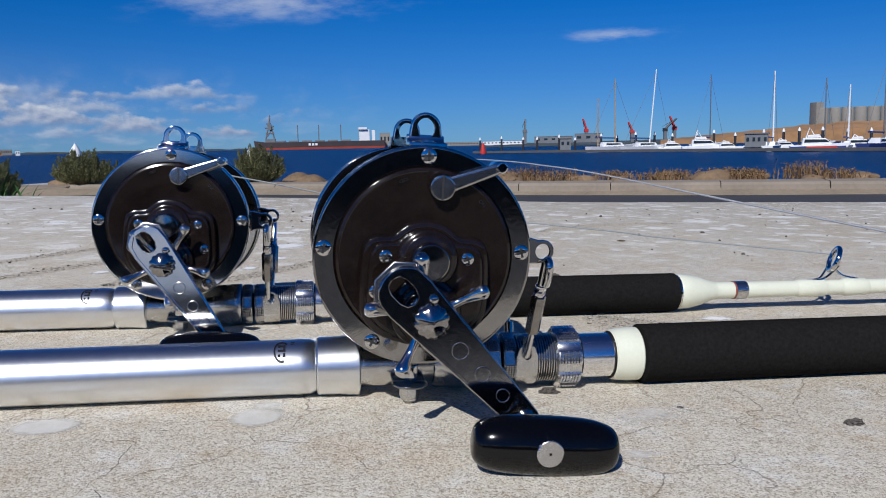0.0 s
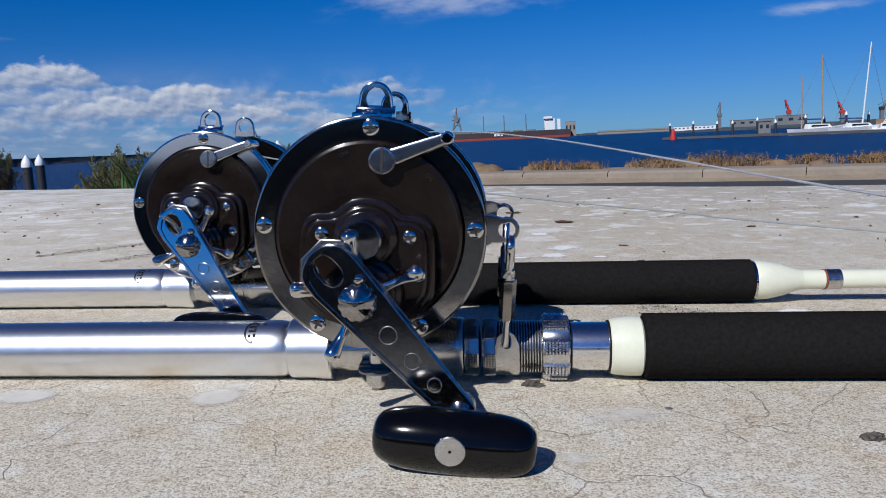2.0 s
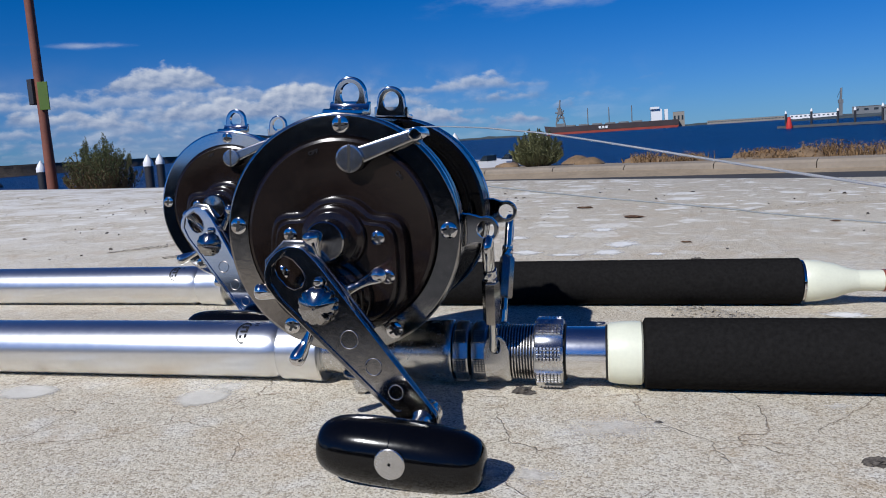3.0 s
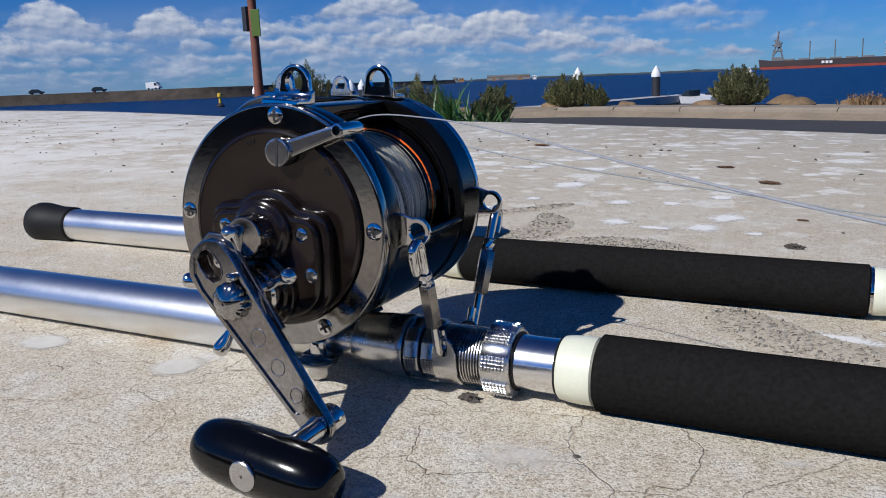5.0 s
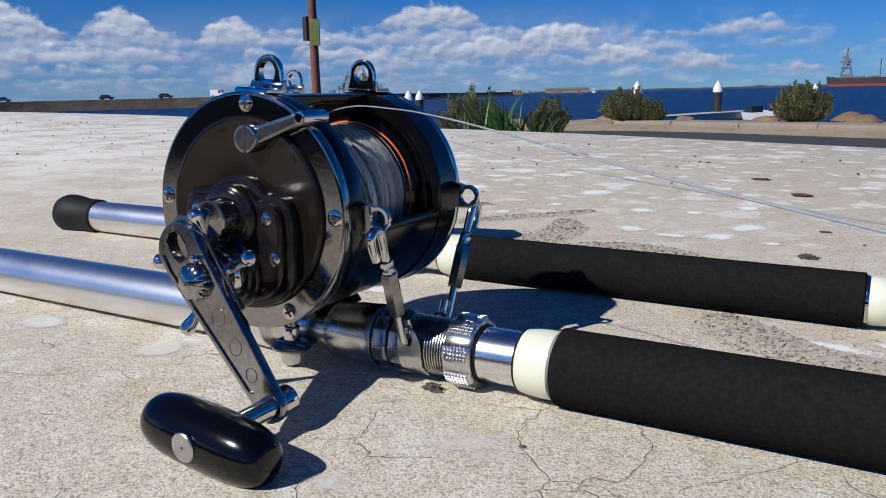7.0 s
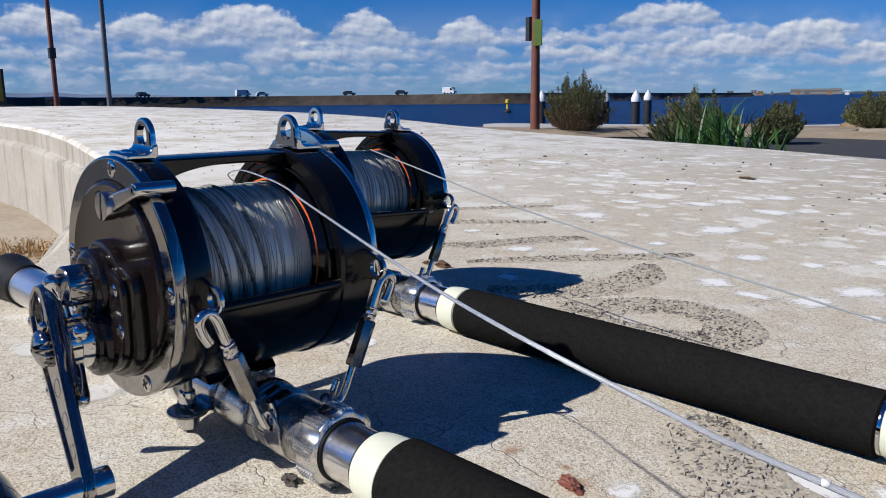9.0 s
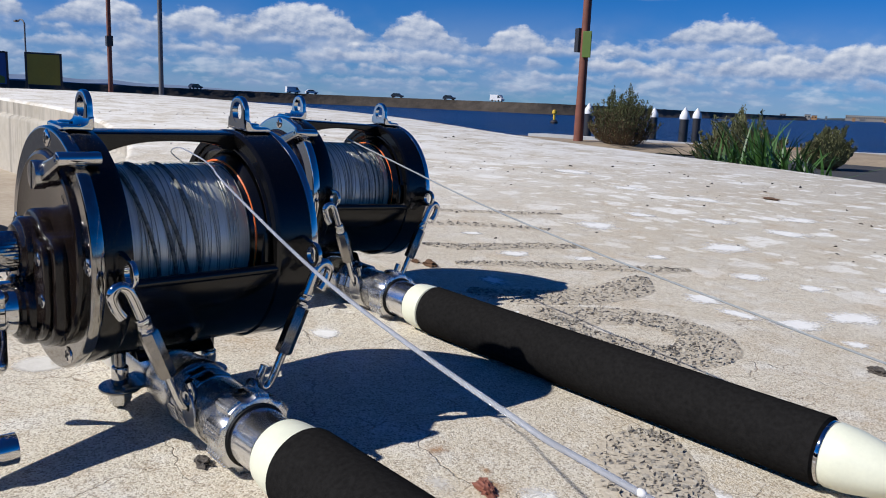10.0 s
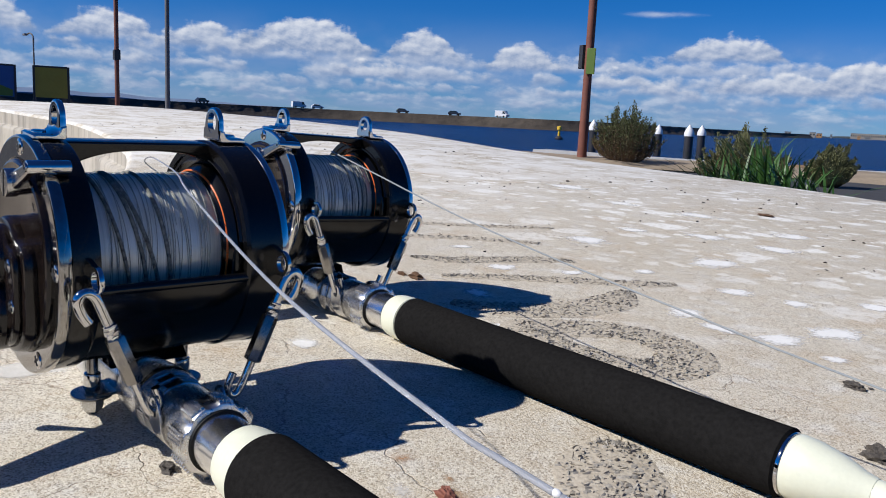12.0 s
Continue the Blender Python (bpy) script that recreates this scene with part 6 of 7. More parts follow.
M["mirrored_wall"] = mat("dark_mirrored_wall", (0.035, 0.028, 0.022), 0.8, 0.0, 0.3, 3, 0.3, 40)
M["apron"] = mat("sandy_apron", (0.34, 0.27, 0.19), 0.95, 0.0, 0.0, 4, 0.5, 60, color2=(0.50, 0.43, 0.33))
ground_sheets()


def kerb():
    """Kerb stones end to end along the road, each with a joint."""
    ob = thing("kerb", Matrix(), "weathered concrete kerb along the road", "kerb", kind="structure")
    path = smooth_path([(x, y, 0) for x, y in KERB], 12)
    # lengths of about a metre
    seg, last, acc = [path[0]], path[0], 0.0
    for a, b in zip(path, path[1:]):
        acc += (b - a).length
        if acc >= 1.2:
            seg.append(b)
            acc = 0.0
    seg.append(path[-1])
    for a, b in zip(seg, seg[1:]):
        t = (b - a).normalized()
        nn = Vector((t.y, -t.x, 0))
        m = Matrix(((t.x, nn.x, 0, a.x), (t.y, nn.y, 0, a.y), (0, 0, 1, 0), (0, 0, 0, 1)))
        l = (b - a).length - 0.008
        bm = bmesh.new()
        prof = [(0.0, ROAD_Z - 0.05), (0.02, VERGE_Z - 0.02), (0.05, VERGE_Z + 0.012), (0.10, VERGE_Z + 0.02), (0.55, VERGE_Z + 0.02), (0.55, ROAD_Z - 0.05)]
        ra, rb = [[bm.verts.new(m @ Vector((x, y, z))) for y, z in prof] for x in (0.004, l)]
        for k in range(len(prof)):
            j = (k + 1) % len(prof)
            bm.faces.new((ra[k], ra[j], rb[j], rb[k]))
        bm.faces.new(ra)
        bm.faces.new(rb)
        part("kerb_stone", bm, M["kerb"], ob)
    return ob


kerb()
# unseen wall, added so that the chrome rims have something dark to mirror
bm = bmesh.new()
add_box(bm, (-9.0, -7.4, -0.7), (30.0, -7.0, 0.75), 0.02)
tagged(link("unseen_wall_south", bm, M["mirrored_wall"]), "plain low dark wall, unseen, added behind the viewpoint for the chrome to mirror", "wall", kind="structure")

# ---- shore rocks, weeds, shrubs ----


def boulder(p, r, seed):
    bm = bmesh.new()
    bmesh.ops.create_icosphere(bm, subdivisions=3, radius=1.0)
    for v in bm.verts:
        k = 1 + 0.30 * noise.noise(v.co * 1.1 + Vector((seed * 3.1, 0, 0))) + 0.12 * noise.noise(v.co * 2.9 + Vector((0, seed * 1.3, 0)))
        v.co = Vector((v.co.x * 1.35, v.co.y * 1.0, v.co.z * 0.62)) * k * r
    ob = link("rock", bm, M["rock"], m=Matrix.Translation(p) @ Matrix.Rotation(seed * 1.1, 4, "Z"))
    return tagged(ob, "rounded brown rock along the water's edge", "rock", "shore rocks")


def dry_tuft(p, h, seed, material="dry", spread=0.16):
    bm = bmesh.new()
    rng = random.Random(seed)
    for _ in range(130):
        a = rng.uniform(0, 6.28)
        base = Vector((spread * rng.gauss(0, 1), spread * rng.gauss(0, 1), 0))
        lean = Vector((math.cos(a), math.sin(a), 0)) * rng.uniform(0.10, 0.70) * h
        hh = h * rng.uniform(0.45, 1.0)
        w = Vector((-math.sin(a), math.cos(a), 0)) * rng.uniform(0.004, 0.010) * min(1.0, spread / 0.16)
        q = [base - w, base + w, base + lean * 0.4 + Vector((0, 0, hh * 0.6)) + w * 0.8, base + lean * 0.4 + Vector((0, 0, hh * 0.6)) - w * 0.8]
        vs = [bm.verts.new(v) for v in q]
        bm.faces.new(vs)
        tip = bm.verts.new(base + lean + Vector((0, 0, hh)))
        bm.faces.new((vs[3], vs[2], tip))
        for _ in range(4):
            c = base + lean * rng.uniform(0.4, 1) + Vector((0, 0, hh * rng.uniform(0.5, 1)))
            s = rng.uniform(0.012, 0.03) * min(1.0, (spread / 0.16) ** 1.5)
            d1, d2 = Vector((rng.uniform(-1, 1), rng.uniform(-1, 1), rng.uniform(-1, 1))).normalized() * s, Vector((rng.uniform(-1, 1), rng.uniform(-1, 1), rng.uniform(-1, 1))).normalized() * s
            bm.faces.new([bm.verts.new(c), bm.verts.new(c + d1), bm.verts.new(c + d2)])
    ob = link("dry_weed", bm, M[material], m=Matrix.Translation(p), smooth=False)
    return tagged(ob, "brown dried weeds growing between the shore rocks", "weeds", "dry weeds", "stuff")


rng = random.Random(11)
edge = smooth_path([(x, y, 0) for x, y in SHORE[1:9]], 14)
k = 0
acc = 0.0
for a, b in zip(edge, edge[1:]):
    acc += (b - a).length
    if acc < 0.45:
        continue
    acc = 0.0
    t = (b - a).normalized()
    inward = Vector((-t.y, t.x, 0))
    k += 1
    if a.x < -1.0 and k % 3:
        continue
    boulder(a + inward * rng.uniform(-0.1, 0.8) + Vector((0, 0, VERGE_Z - 0.03)), rng.uniform(0.12, 0.24), k)
    if a.x > 0.5:
        for _ in range(2 if rng.random() < 0.45 else 1):
            dry_tuft(a + t * rng.uniform(-0.4, 0.4) + inward * rng.uniform(0.1, 0.9) + Vector((0, 0, VERGE_Z - 0.02)), rng.uniform(0.10, 0.20) * (1.5 if rng.random() < 0.3 else 1.0), k * 7 + _)


def shrub(p, w, h, seed, material, label, lean=0.0, dead=0.0):
    """A low shrub: stems, and a crown of many small narrow leaves on upright twigs."""
    ob = thing("shrub", Matrix.Translation(p), label, "shrub", "shrubs on the verge")
    rng = random.Random(seed)
    st, lf, dry = bmesh.new(), bmesh.new(), bmesh.new()
    for i in range(190):
        a = rng.uniform(0, 6.28)
        rr = math.sqrt(rng.uniform(0, 1))
        foot = Vector((0.16 * w * rr * math.cos(a), 0.16 * w * rr * math.sin(a), 0))
        rim = 1 - 0.62 * rr ** 2.4
        bulge = 1 + 0.22 * noise.noise(Vector((math.cos(a) * 2.1, math.sin(a) * 2.1, seed * 3.7))) + 0.22 * noise.noise(Vector((math.cos(a) * 3.0 * rr, math.sin(a) * 3.0 * rr, seed * 1.9)) * 2.0)
        tip = Vector((0.5 * w * rr * bulge * math.cos(a) + lean * h, 0.5 * w * rr * bulge * math.sin(a), h * rim * bulge * rng.uniform(0.66, 1.0)))
        tip.z = max(tip.z, 0.10 * h)
        mid = foot.lerp(tip, 0.5) + Vector((0.06 * w * rr * math.cos(a), 0.06 * w * rr * math.sin(a), -0.02 * h))
        path = smooth_path([foot, mid, tip], 5)
        if i % 3 == 0:
            add_tube(st, path, 0.006, 5, True, [0.009 - 0.007 * j / (len(path) - 1) for j in range(len(path))])
        up = (path[-1] - path[-3]).normalized()
        for j in range(130):
            u = 0.25 + 0.75 * rng.random() ** 0.8
            k = min(int(u * (len(path) - 1)), len(path) - 2)
            q = path[k].lerp(path[k + 1], rng.random()) + Vector((rng.gauss(0, 0.012), rng.gauss(0, 0.012), rng.gauss(0, 0.012))) * w
            out = (up * rng.uniform(0.5, 1.3) + Vector((rng.gauss(0, 0.55), rng.gauss(0, 0.55), rng.uniform(0.0, 0.6)))).normalized()
            l = rng.uniform(0.020, 0.042)
            side = out.orthogonal().normalized() * l * 0.19
            home = dry if rng.random() < dead * max(0.0, 1.25 - q.z / (0.55 * h)) else lf
            vs = [home.verts.new(v) for v in (q, q + out * l * 0.5 + side, q + out * l, q + out * l * 0.5 - side)]
            home.faces.new(vs)
    part("stem", st, M["wood"], ob)
    tagged(part("crown", lf, material, ob), kind="stuff")
    if dead:
        tagged(part("dead_leaves", dry, M["dead_leaf"], ob, "brown dead leaves low in the shrub"), kind="stuff")
    return ob


def grass_clump(p, w, h, n, seed):
    bm = bmesh.new()
    rng = random.Random(seed)
    for _ in range(n):
        base = Vector((rng.uniform(-0.5, 0.5) * w, rng.uniform(-0.25, 0.25) * w, 0))
        a = math.pi + rng.gauss(0.2, 0.9) if rng.random() < 0.7 else rng.uniform(0, 6.28)
        reach = rng.uniform(0.1, 0.7) * h
        hh = h * rng.uniform(0.5, 1.0) * (1.15 - abs(base.x) / w)
        d = Vector((math.cos(a), math.sin(a), 0))
        wd = Vector((-d.y, d.x, 0)) * rng.uniform(0.010, 0.018)
        prev = None
        for s in range(6):
            u = s / 5
            c = base + d * reach * u ** 1.8 + Vector((0, 0, hh * (u - 0.18 * u ** 3)))
            k = 1 - u ** 2.2
            cur = [bm.verts.new(c - wd * k), bm.verts.new(c + wd * k + Vector((0, 0, 0.002)))]
            if prev:
                bm.faces.new((prev[0], prev[1], cur[1], cur[0]))
            prev = cur
    ob = link("grass_clump", bm, M["blade"], m=Matrix.Translation(p))
    return tagged(ob, "clump of long green strappy grass beside the platform", "grass", kind="stuff")


shrub((-8.65, 12.05, -0.47), 1.22, 1.02, 1, M["leaf2"], "dark olive upright shrub, brown at its foot, beside the rusty pole", dead=0.9)
shrub((-5.10, 10.00, -0.53), 1.15, 0.72, 2, M["leaf"], "grey-green shrub behind long grass", dead=0.35)
shrub((-4.75, 11.60, -0.52), 0.72, 0.58, 3, M["leaf"], "small grey-green shrub on the verge")
shrub((-4.42, 14.25, VERGE_Z), 0.98, 0.58, 4, M["leaf"], "rounded olive shrub behind the kerb")
shrub((-3.88, 14.15, VERGE_Z), 0.36, 0.32, 6, M["leaf"], "small low shrub beside a rounder one")
shrub((-1.45, 13.40, VERGE_Z), 0.90, 0.60, 5, M["leaf"], "rounded olive shrub behind the kerb")
grass_clump((-3.08, 6.95, -0.54), 1.12, 0.82, 250, 3)

for i, (x, y, h) in enumerate(((-2.0, 1.06, 0.06), (-2.3, 1.13, 0.08))):
    dry_tuft(Vector((x, y, -0.315 - 0.022 * (x + 3.0))), h, 500 + i, "straw", 0.07)

# ---- poles and boards ----


def post(name, p, r, top, material, label, category):
    ob = thing(name, Matrix.Translation(p), label, category, "poles")
    part("shaft", lathe([(r * 1.15, 0), (r * 1.1, 0.6), (r, 1.2), (r * 0.8, top - p[2]), (0, top - p[2])], n=20), material, ob)
    part("base_plate", lathe([(0, -0.03), (r * 2.2, -0.03), (r * 2.2, 0.03), (r * 1.6, 0.05), (0, 0.05)], n=16), material, ob)
    return ob


pole = post("light_pole", (-9.5, 11.85, -0.50), 0.078, 8.0, M["rust"], "rust-red painted steel pole on the verge", "pole")
part("notice_box", box((-0.16, -0.13, 1.68), (-0.02, 0.02, 2.10), 0.01, Matrix.Rotation(radians(-20), 4, "Z")), M["pile"], pole, "dark box on the pole")
part("notice_board", box((0.00, -0.12, 1.58), (0.16, -0.09, 2.04), 0.006, Matrix.Rotation(radians(20), 4, "Z")), M["sign_g"], pole, "yellow-green notice plate")
p2 = post("light_pole", tuple(seen(-70.0, 26.5, -0.5)), 0.070, 11.0, M["galv"], "tall dark grey light pole", "pole")
p3 = post("light_pole", tuple(seen(-73.1, 27.0, -0.5)), 0.068, 11.0, M["rust"], "tall rust-brown light pole with a small box", "pole")
part("junction_box", box((-0.09, -0.09, 1.95), (0.09, 0.09, 2.25), 0.01), M["pile"], p3)
lamp = post("street_lamp", tuple(seen(-77.9, 62.0, -0.5)), 0.06, 4.2, M["galv"], "slim grey street lamp with a curved arm", "street lamp")
part("arm", tube(smooth_path([(0, 0, 4.2), (0, 0, 4.75), (-0.35, -0.1, 5.0), (-0.9, -0.2, 4.95)], 6), 0.05, 8), M["galv"], lamp)
part("head", box((-1.5, -0.35, 4.88), (-0.85, -0.1, 5.0), 0.02), M["galv"], lamp)


def board(az0, az1, d, z0, z1, material, label):
    a, b = seen(az0, d), seen(az1, d)
    t = (b - a).normalized()
    m = Matrix(((t.x, -t.y, 0, a.x), (t.y, t.x, 0, a.y), (0, 0, 1, 0), (0, 0, 0, 1)))
    w = (b - a).length
    ob = thing("notice_board", m, label, "sign", "boards")
    part("panel", box((0.04, -0.02, z0), (w - 0.04, 0.02, z1), 0.004), material, ob)
    for x in (0.0, w - 0.07):
        part("leg", box((x, -0.035, -0.6), (x + 0.07, 0.035, z1 + 0.02), 0.006), M["pile"], ob)
    part("rail", box((0.07, -0.03, z1 - 0.03), (w - 0.07, 0.03, z1 + 0.03), 0.004), M["pile"], ob)
    return ob


board(-78.0, -75.9, 30.0, 0.22, 1.22, M["sign_y"], "olive-yellow board in a dark frame on legs")
blue = board(-81.6, -78.9, 30.0, 0.20, 1.20, M["sign_b"], "blue and green notice board in a dark frame")
part("picture", prism([(0.1, 0.22), (1.3, 0.22), (1.3, 0.42), (0.8, 0.62), (0.1, 0.45)], -0.026, -0.0215), M["sign_g"], blue, "plain green shape")

# ---- jetty, piles, buoy ----


def ribbon(path, half, z0, z1, name, material, label, category):
    bm = bmesh.new()
    rows = []
    n = len(path)
    for i, q in enumerate(path):
        t = (path[min(i + 1, n - 1)] - path[max(i - 1, 0)]).normalized()
        nn = Vector((-t.y, t.x, 0)) * half
        rows.append([bm.verts.new((v.x, v.y, z)) for v, z in ((q - nn, z0), (q + nn, z0), (q + nn, z1), (q - nn, z1))])
    for a, b in zip(rows, rows[1:]):
        for k in range(4):
            bm.faces.new((a[k], a[(k + 1) % 4], b[(k + 1) % 4], b[k]))
    bm.faces.new(rows[0])
    bm.faces.new(rows[-1])
    return tagged(link(name, bm, material), label, category)


jet = smooth_path([at(-43.5, 52), at(-40, 50), at(-34, 48), at(-27, 46), at(-21, 48), at(-16, 54), at(-11.2, 63)], 5)
ribbon(jet, 0.9, SEA + 0.15, SEA + 0.62, "jetty", M["pontoon"], "grey floating pontoon jetty", "jetty")


def pile(az, d, top, r=0.30):
    ob = thing("mooring_pile", Matrix.Translation(seen(az, d, 0) if az < -25 else at(az, d, 0)), "black mooring pile with a white conical cap", "mooring pile", "mooring piles")
    part("shaft", lathe([(r, SEA - 1), (r, top - 0.75), (0, top - 0.75)], n=20), M["pile"], ob)
    part("cap", lathe([(r * 1.12, top - 0.80), (r * 1.12, top - 0.55), (r * 0.75, top - 0.30), (0.03, top), (0, top)], n=20), M["white"], ob, "white plastic cone cap")
    return ob


for az, d, top in ((-40.8, 62, 0.62), (-36.4, 70, 0.52), (-34.4, 58, 0.55), (-33.6, 66, 0.60), (-17.9, 54, 0.72), (-12.75, 61, 0.68), (-6.9, 63, 0.30)):
    pile(az, d, top)



def dinghy(p, turn, l, label, scale=1.0, cabin=False):
    ob = thing("motor_boat", Matrix.Translation(p) @ Matrix.Rotation(turn, 4, "Z") @ Matrix.Scale(scale, 4), label, "boat", "small boats")
    bm = bmesh.new()
    rows = []
    for u, w, z in ((-0.5, 0.17, 0.10), (-0.2, 0.18, 0.10), (0.15, 0.165, 0.11), (0.38, 0.09, 0.13), (0.5, 0.01, 0.15)):
        rows.append([bm.verts.new((u * l, s * w * l * k, zz * l)) for s, k, zz in ((-1, 1, z), (-1, 0.8, 0.0), (1, 0.8, 0.0), (1, 1, z))])
    for a, b in zip(rows, rows[1:]):
        for k in range(4):
            bm.faces.new((a[k], a[(k + 1) % 4], b[(k + 1) % 4], b[k]))
    bm.faces.new(rows[0])
    part("hull", bm, M["white"], ob)
    part("screen", prism([(-0.05 * l, 0.11 * l), (0.12 * l, 0.11 * l), (0.02 * l, 0.2 * l), (-0.05 * l, 0.2 * l)], -0.12 * l, 0.12 * l, 0.005 * l), M["glass"], ob)
    part("outboard", box((-0.56 * l, -0.03 * l, 0.03 * l), (-0.5 * l, 0.03 * l, 0.19 * l), 0.008 * l), M["pile"], ob)
    return ob


dinghy(at(-10.4, 61, SEA + 0.05), 2.6, 4.6, "small white open motor boat moored at the jetty")
dinghy(at(-9.0, 64, SEA + 0.05), 2.9, 4.4, "small white motor boat moored at the jetty")
b = thing("buoy", Matrix.Translation(at(-42.8, 120, SEA)), "yellow and black channel buoy floating", "buoy")
part("float", lathe([(0, -0.3), (0.55, -0.3), (0.6, 0.2), (0.35, 0.5), (0.2, 0.55), (0, 0.55)], n=20), M["pile"], b)
part("topmark", lathe([(0.20, 0.5), (0.16, 1.4), (0.35, 1.45), (0.3, 1.9), (0, 2.0)], n=16), M["yellow"], b)

# ---- breakwater with its road ----
BW = [at(-110, 170), at(-92, 200), at(-80, 235), at(-70, 275), at(-60, 310), at(-50, 300), at(-42, 285), at(-36, 380), at(-31, 560), at(-27, 850)]


def breakwater():
    bm = bmesh.new()
    path = smooth_path(BW, 22)
    n = len(path)
    rows = []
    for i, q in enumerate(path):
        t = (path[min(i + 1, n - 1)] - path[max(i - 1, 0)]).normalized()
        nn = Vector((-t.y, t.x, 0))
        if nn.dot(q) > 0:
            nn = -nn
        k = min(1.0, (n - 1 - i) / 40)
        row = []
        for off, z in ((6.0, SEA - 0.5), (4.5, -1.5), (3.2, -0.5), (2.2, 0.6), (1.6, 1.45), (-6, 1.45), (-12, SEA - 0.5)):
            jz = 0.35 * noise.noise(Vector((q.x * 0.5, q.y * 0.5, off))) + 0.2 * noise.noise(Vector((q.x * 1.7, q.y * 1.7, off)))
            row.append(bm.verts.new((q.x + nn.x * (off + jz * 1.5), q.y + nn.y * (off + jz * 1.5), z + (jz if -1.8 < z < 1.4 else 0.12 * jz))))
        rows.append(row)
    for a, b in zip(rows, rows[1:]):
        for k in range(6):
            bm.faces.new((a[k], a[k + 1], b[k + 1], b[k]))
    tagged(link("breakwater", bm, M["breakwater"]), "long dark rock breakwater carrying a road", "breakwater", kind="structure")


breakwater()


def bw_at(az):
    path = smooth_path(BW, 22)
    return min(path, key=lambda q: abs(math.degrees(math.atan2(q.x, q.y)) - az)), path


def vehicle(az, van, material, label):
    q, path = bw_at(az)
    i = path.index(q)
    t = (path[i + 1] - path[i - 1]).normalized()
    m = Matrix(((t.x, -t.y, 0, q.x), (t.y, t.x, 0, q.y), (0, 0, 1, 1.45), (0, 0, 0, 1)))
    ob = thing("van" if van else "car", m, label, "van" if van else "car", "vehicles on the breakwater")
    if van:
        body = [(-2.7, 0.35), (2.7, 0.35), (2.75, 1.0), (2.2, 1.25), (1.6, 2.35), (-2.6, 2.4), (-2.7, 1.2)]
        glass = [(2.12, 1.28), (1.62, 2.2), (0.9, 2.2), (0.9, 1.3)]
    else:
        body = [(-2.3, 0.35), (2.3, 0.35), (2.35, 0.85), (1.3, 1.02), (0.6, 1.62), (-1.3, 1.68), (-2.2, 1.05)]
        glass = [(1.15, 1.04), (0.55, 1.55), (-1.2, 1.58), (-1.9, 1.08)]
    part("body", prism(body, -0.9, 0.9, 0.08), material, ob)
    part("window", prism(glass, -0.92, 0.92, 0.02), M["glass"], ob)
    for x in (-1.5, 1.5):
        for y in (-0.85, 0.85):
            part("wheel", lathe([(0, -0.1), (0.34, -0.1), (0.34, 0.1), (0, 0.1)], Matrix.Translation((x, y, 0.34)) @ YAX, 16), M["rubber"], ob)
    return ob


vehicle(-67.6, False, M["carpaint_d"], "dark car driving along the breakwater")
vehicle(-61.2, True, M["carpaint_w"], "white van on the breakwater road")
vehicle(-60.0, False, M["carpaint_w"], "pale car behind a van on the breakwater")
vehicle(-53.9, False, M["carpaint_d"], "dark car on the breakwater road")
vehicle(-50.4, False, M["carpaint_d"], "dark car on the breakwater road")
vehicle(-47.1, True, M["carpaint_w"], "small white van on the breakwater road")

# ---- far shore ----


def ridge(az0, az1, d, z_of, name, material, label, base=SEA - 1, steps=120, depth=40):
    bm = bmesh.new()
    rows = []
    for i in range(steps + 1):
        az = az0 + (az1 - az0) * i / steps
        p, q = at(az, d), at(az, d + depth)
        z = z_of(az, i / steps)
        rows.append([bm.verts.new(v) for v in ((p.x, p.y, base), (p.x, p.y, base + (z - base) * 0.6), (q.x, q.y, z), (q.x * 1.02, q.y * 1.02, base))])
    for a, b in zip(rows, rows[1:]):
        for k in range(3):
            bm.faces.new((a[k], a[k + 1], b[k + 1], b[k]))
    return tagged(link(name, bm, material), label, name.replace("_", " "), kind="structure")


M["far_shore"] = mat("far_shore_scrub", (0.06, 0.075, 0.08), 1.0, 0.0, 0.4, 0.02)
ridge(-48, 20, 2600, lambda a, u: SEA + 6 + 5 * noise.noise(Vector((a * 0.9, 3, 0))) + 3 * noise.noise(Vector((a * 4, 1, 0))), "far_shore", M["far_shore"], "low hazy scrub shore across the water")
# hills whose haze is only their blue colour
ridge(-110, -62, 4000, lambda a, u: 60 * (1 - abs(u - 0.55) * 1.6) + 8 * noise.noise(Vector((a * 0.5, 7, 0))), "hill", M["hill"], "hills on the horizon, tinted blue for haze")
ridge(9, 36, 640, lambda a, u: SEA + 1.5 + 2.2 * min(1, u * 2) + 0.8 * noise.noise(Vector((a * 2, 5, 0))), "wharf_bank", M["far_shore"], "low dark wharf land across the harbour")
ridge(21.5, 52, 520, lambda a, u: 1.0 + 9.0 * min(1.0, max(0.0, (a - 21.5) / 11)) + 1.2 * noise.noise(Vector((a * 1.3, 9, 0))), "earth_bank", M["bank"], "orange-brown earth bank behind the marina", depth=60)


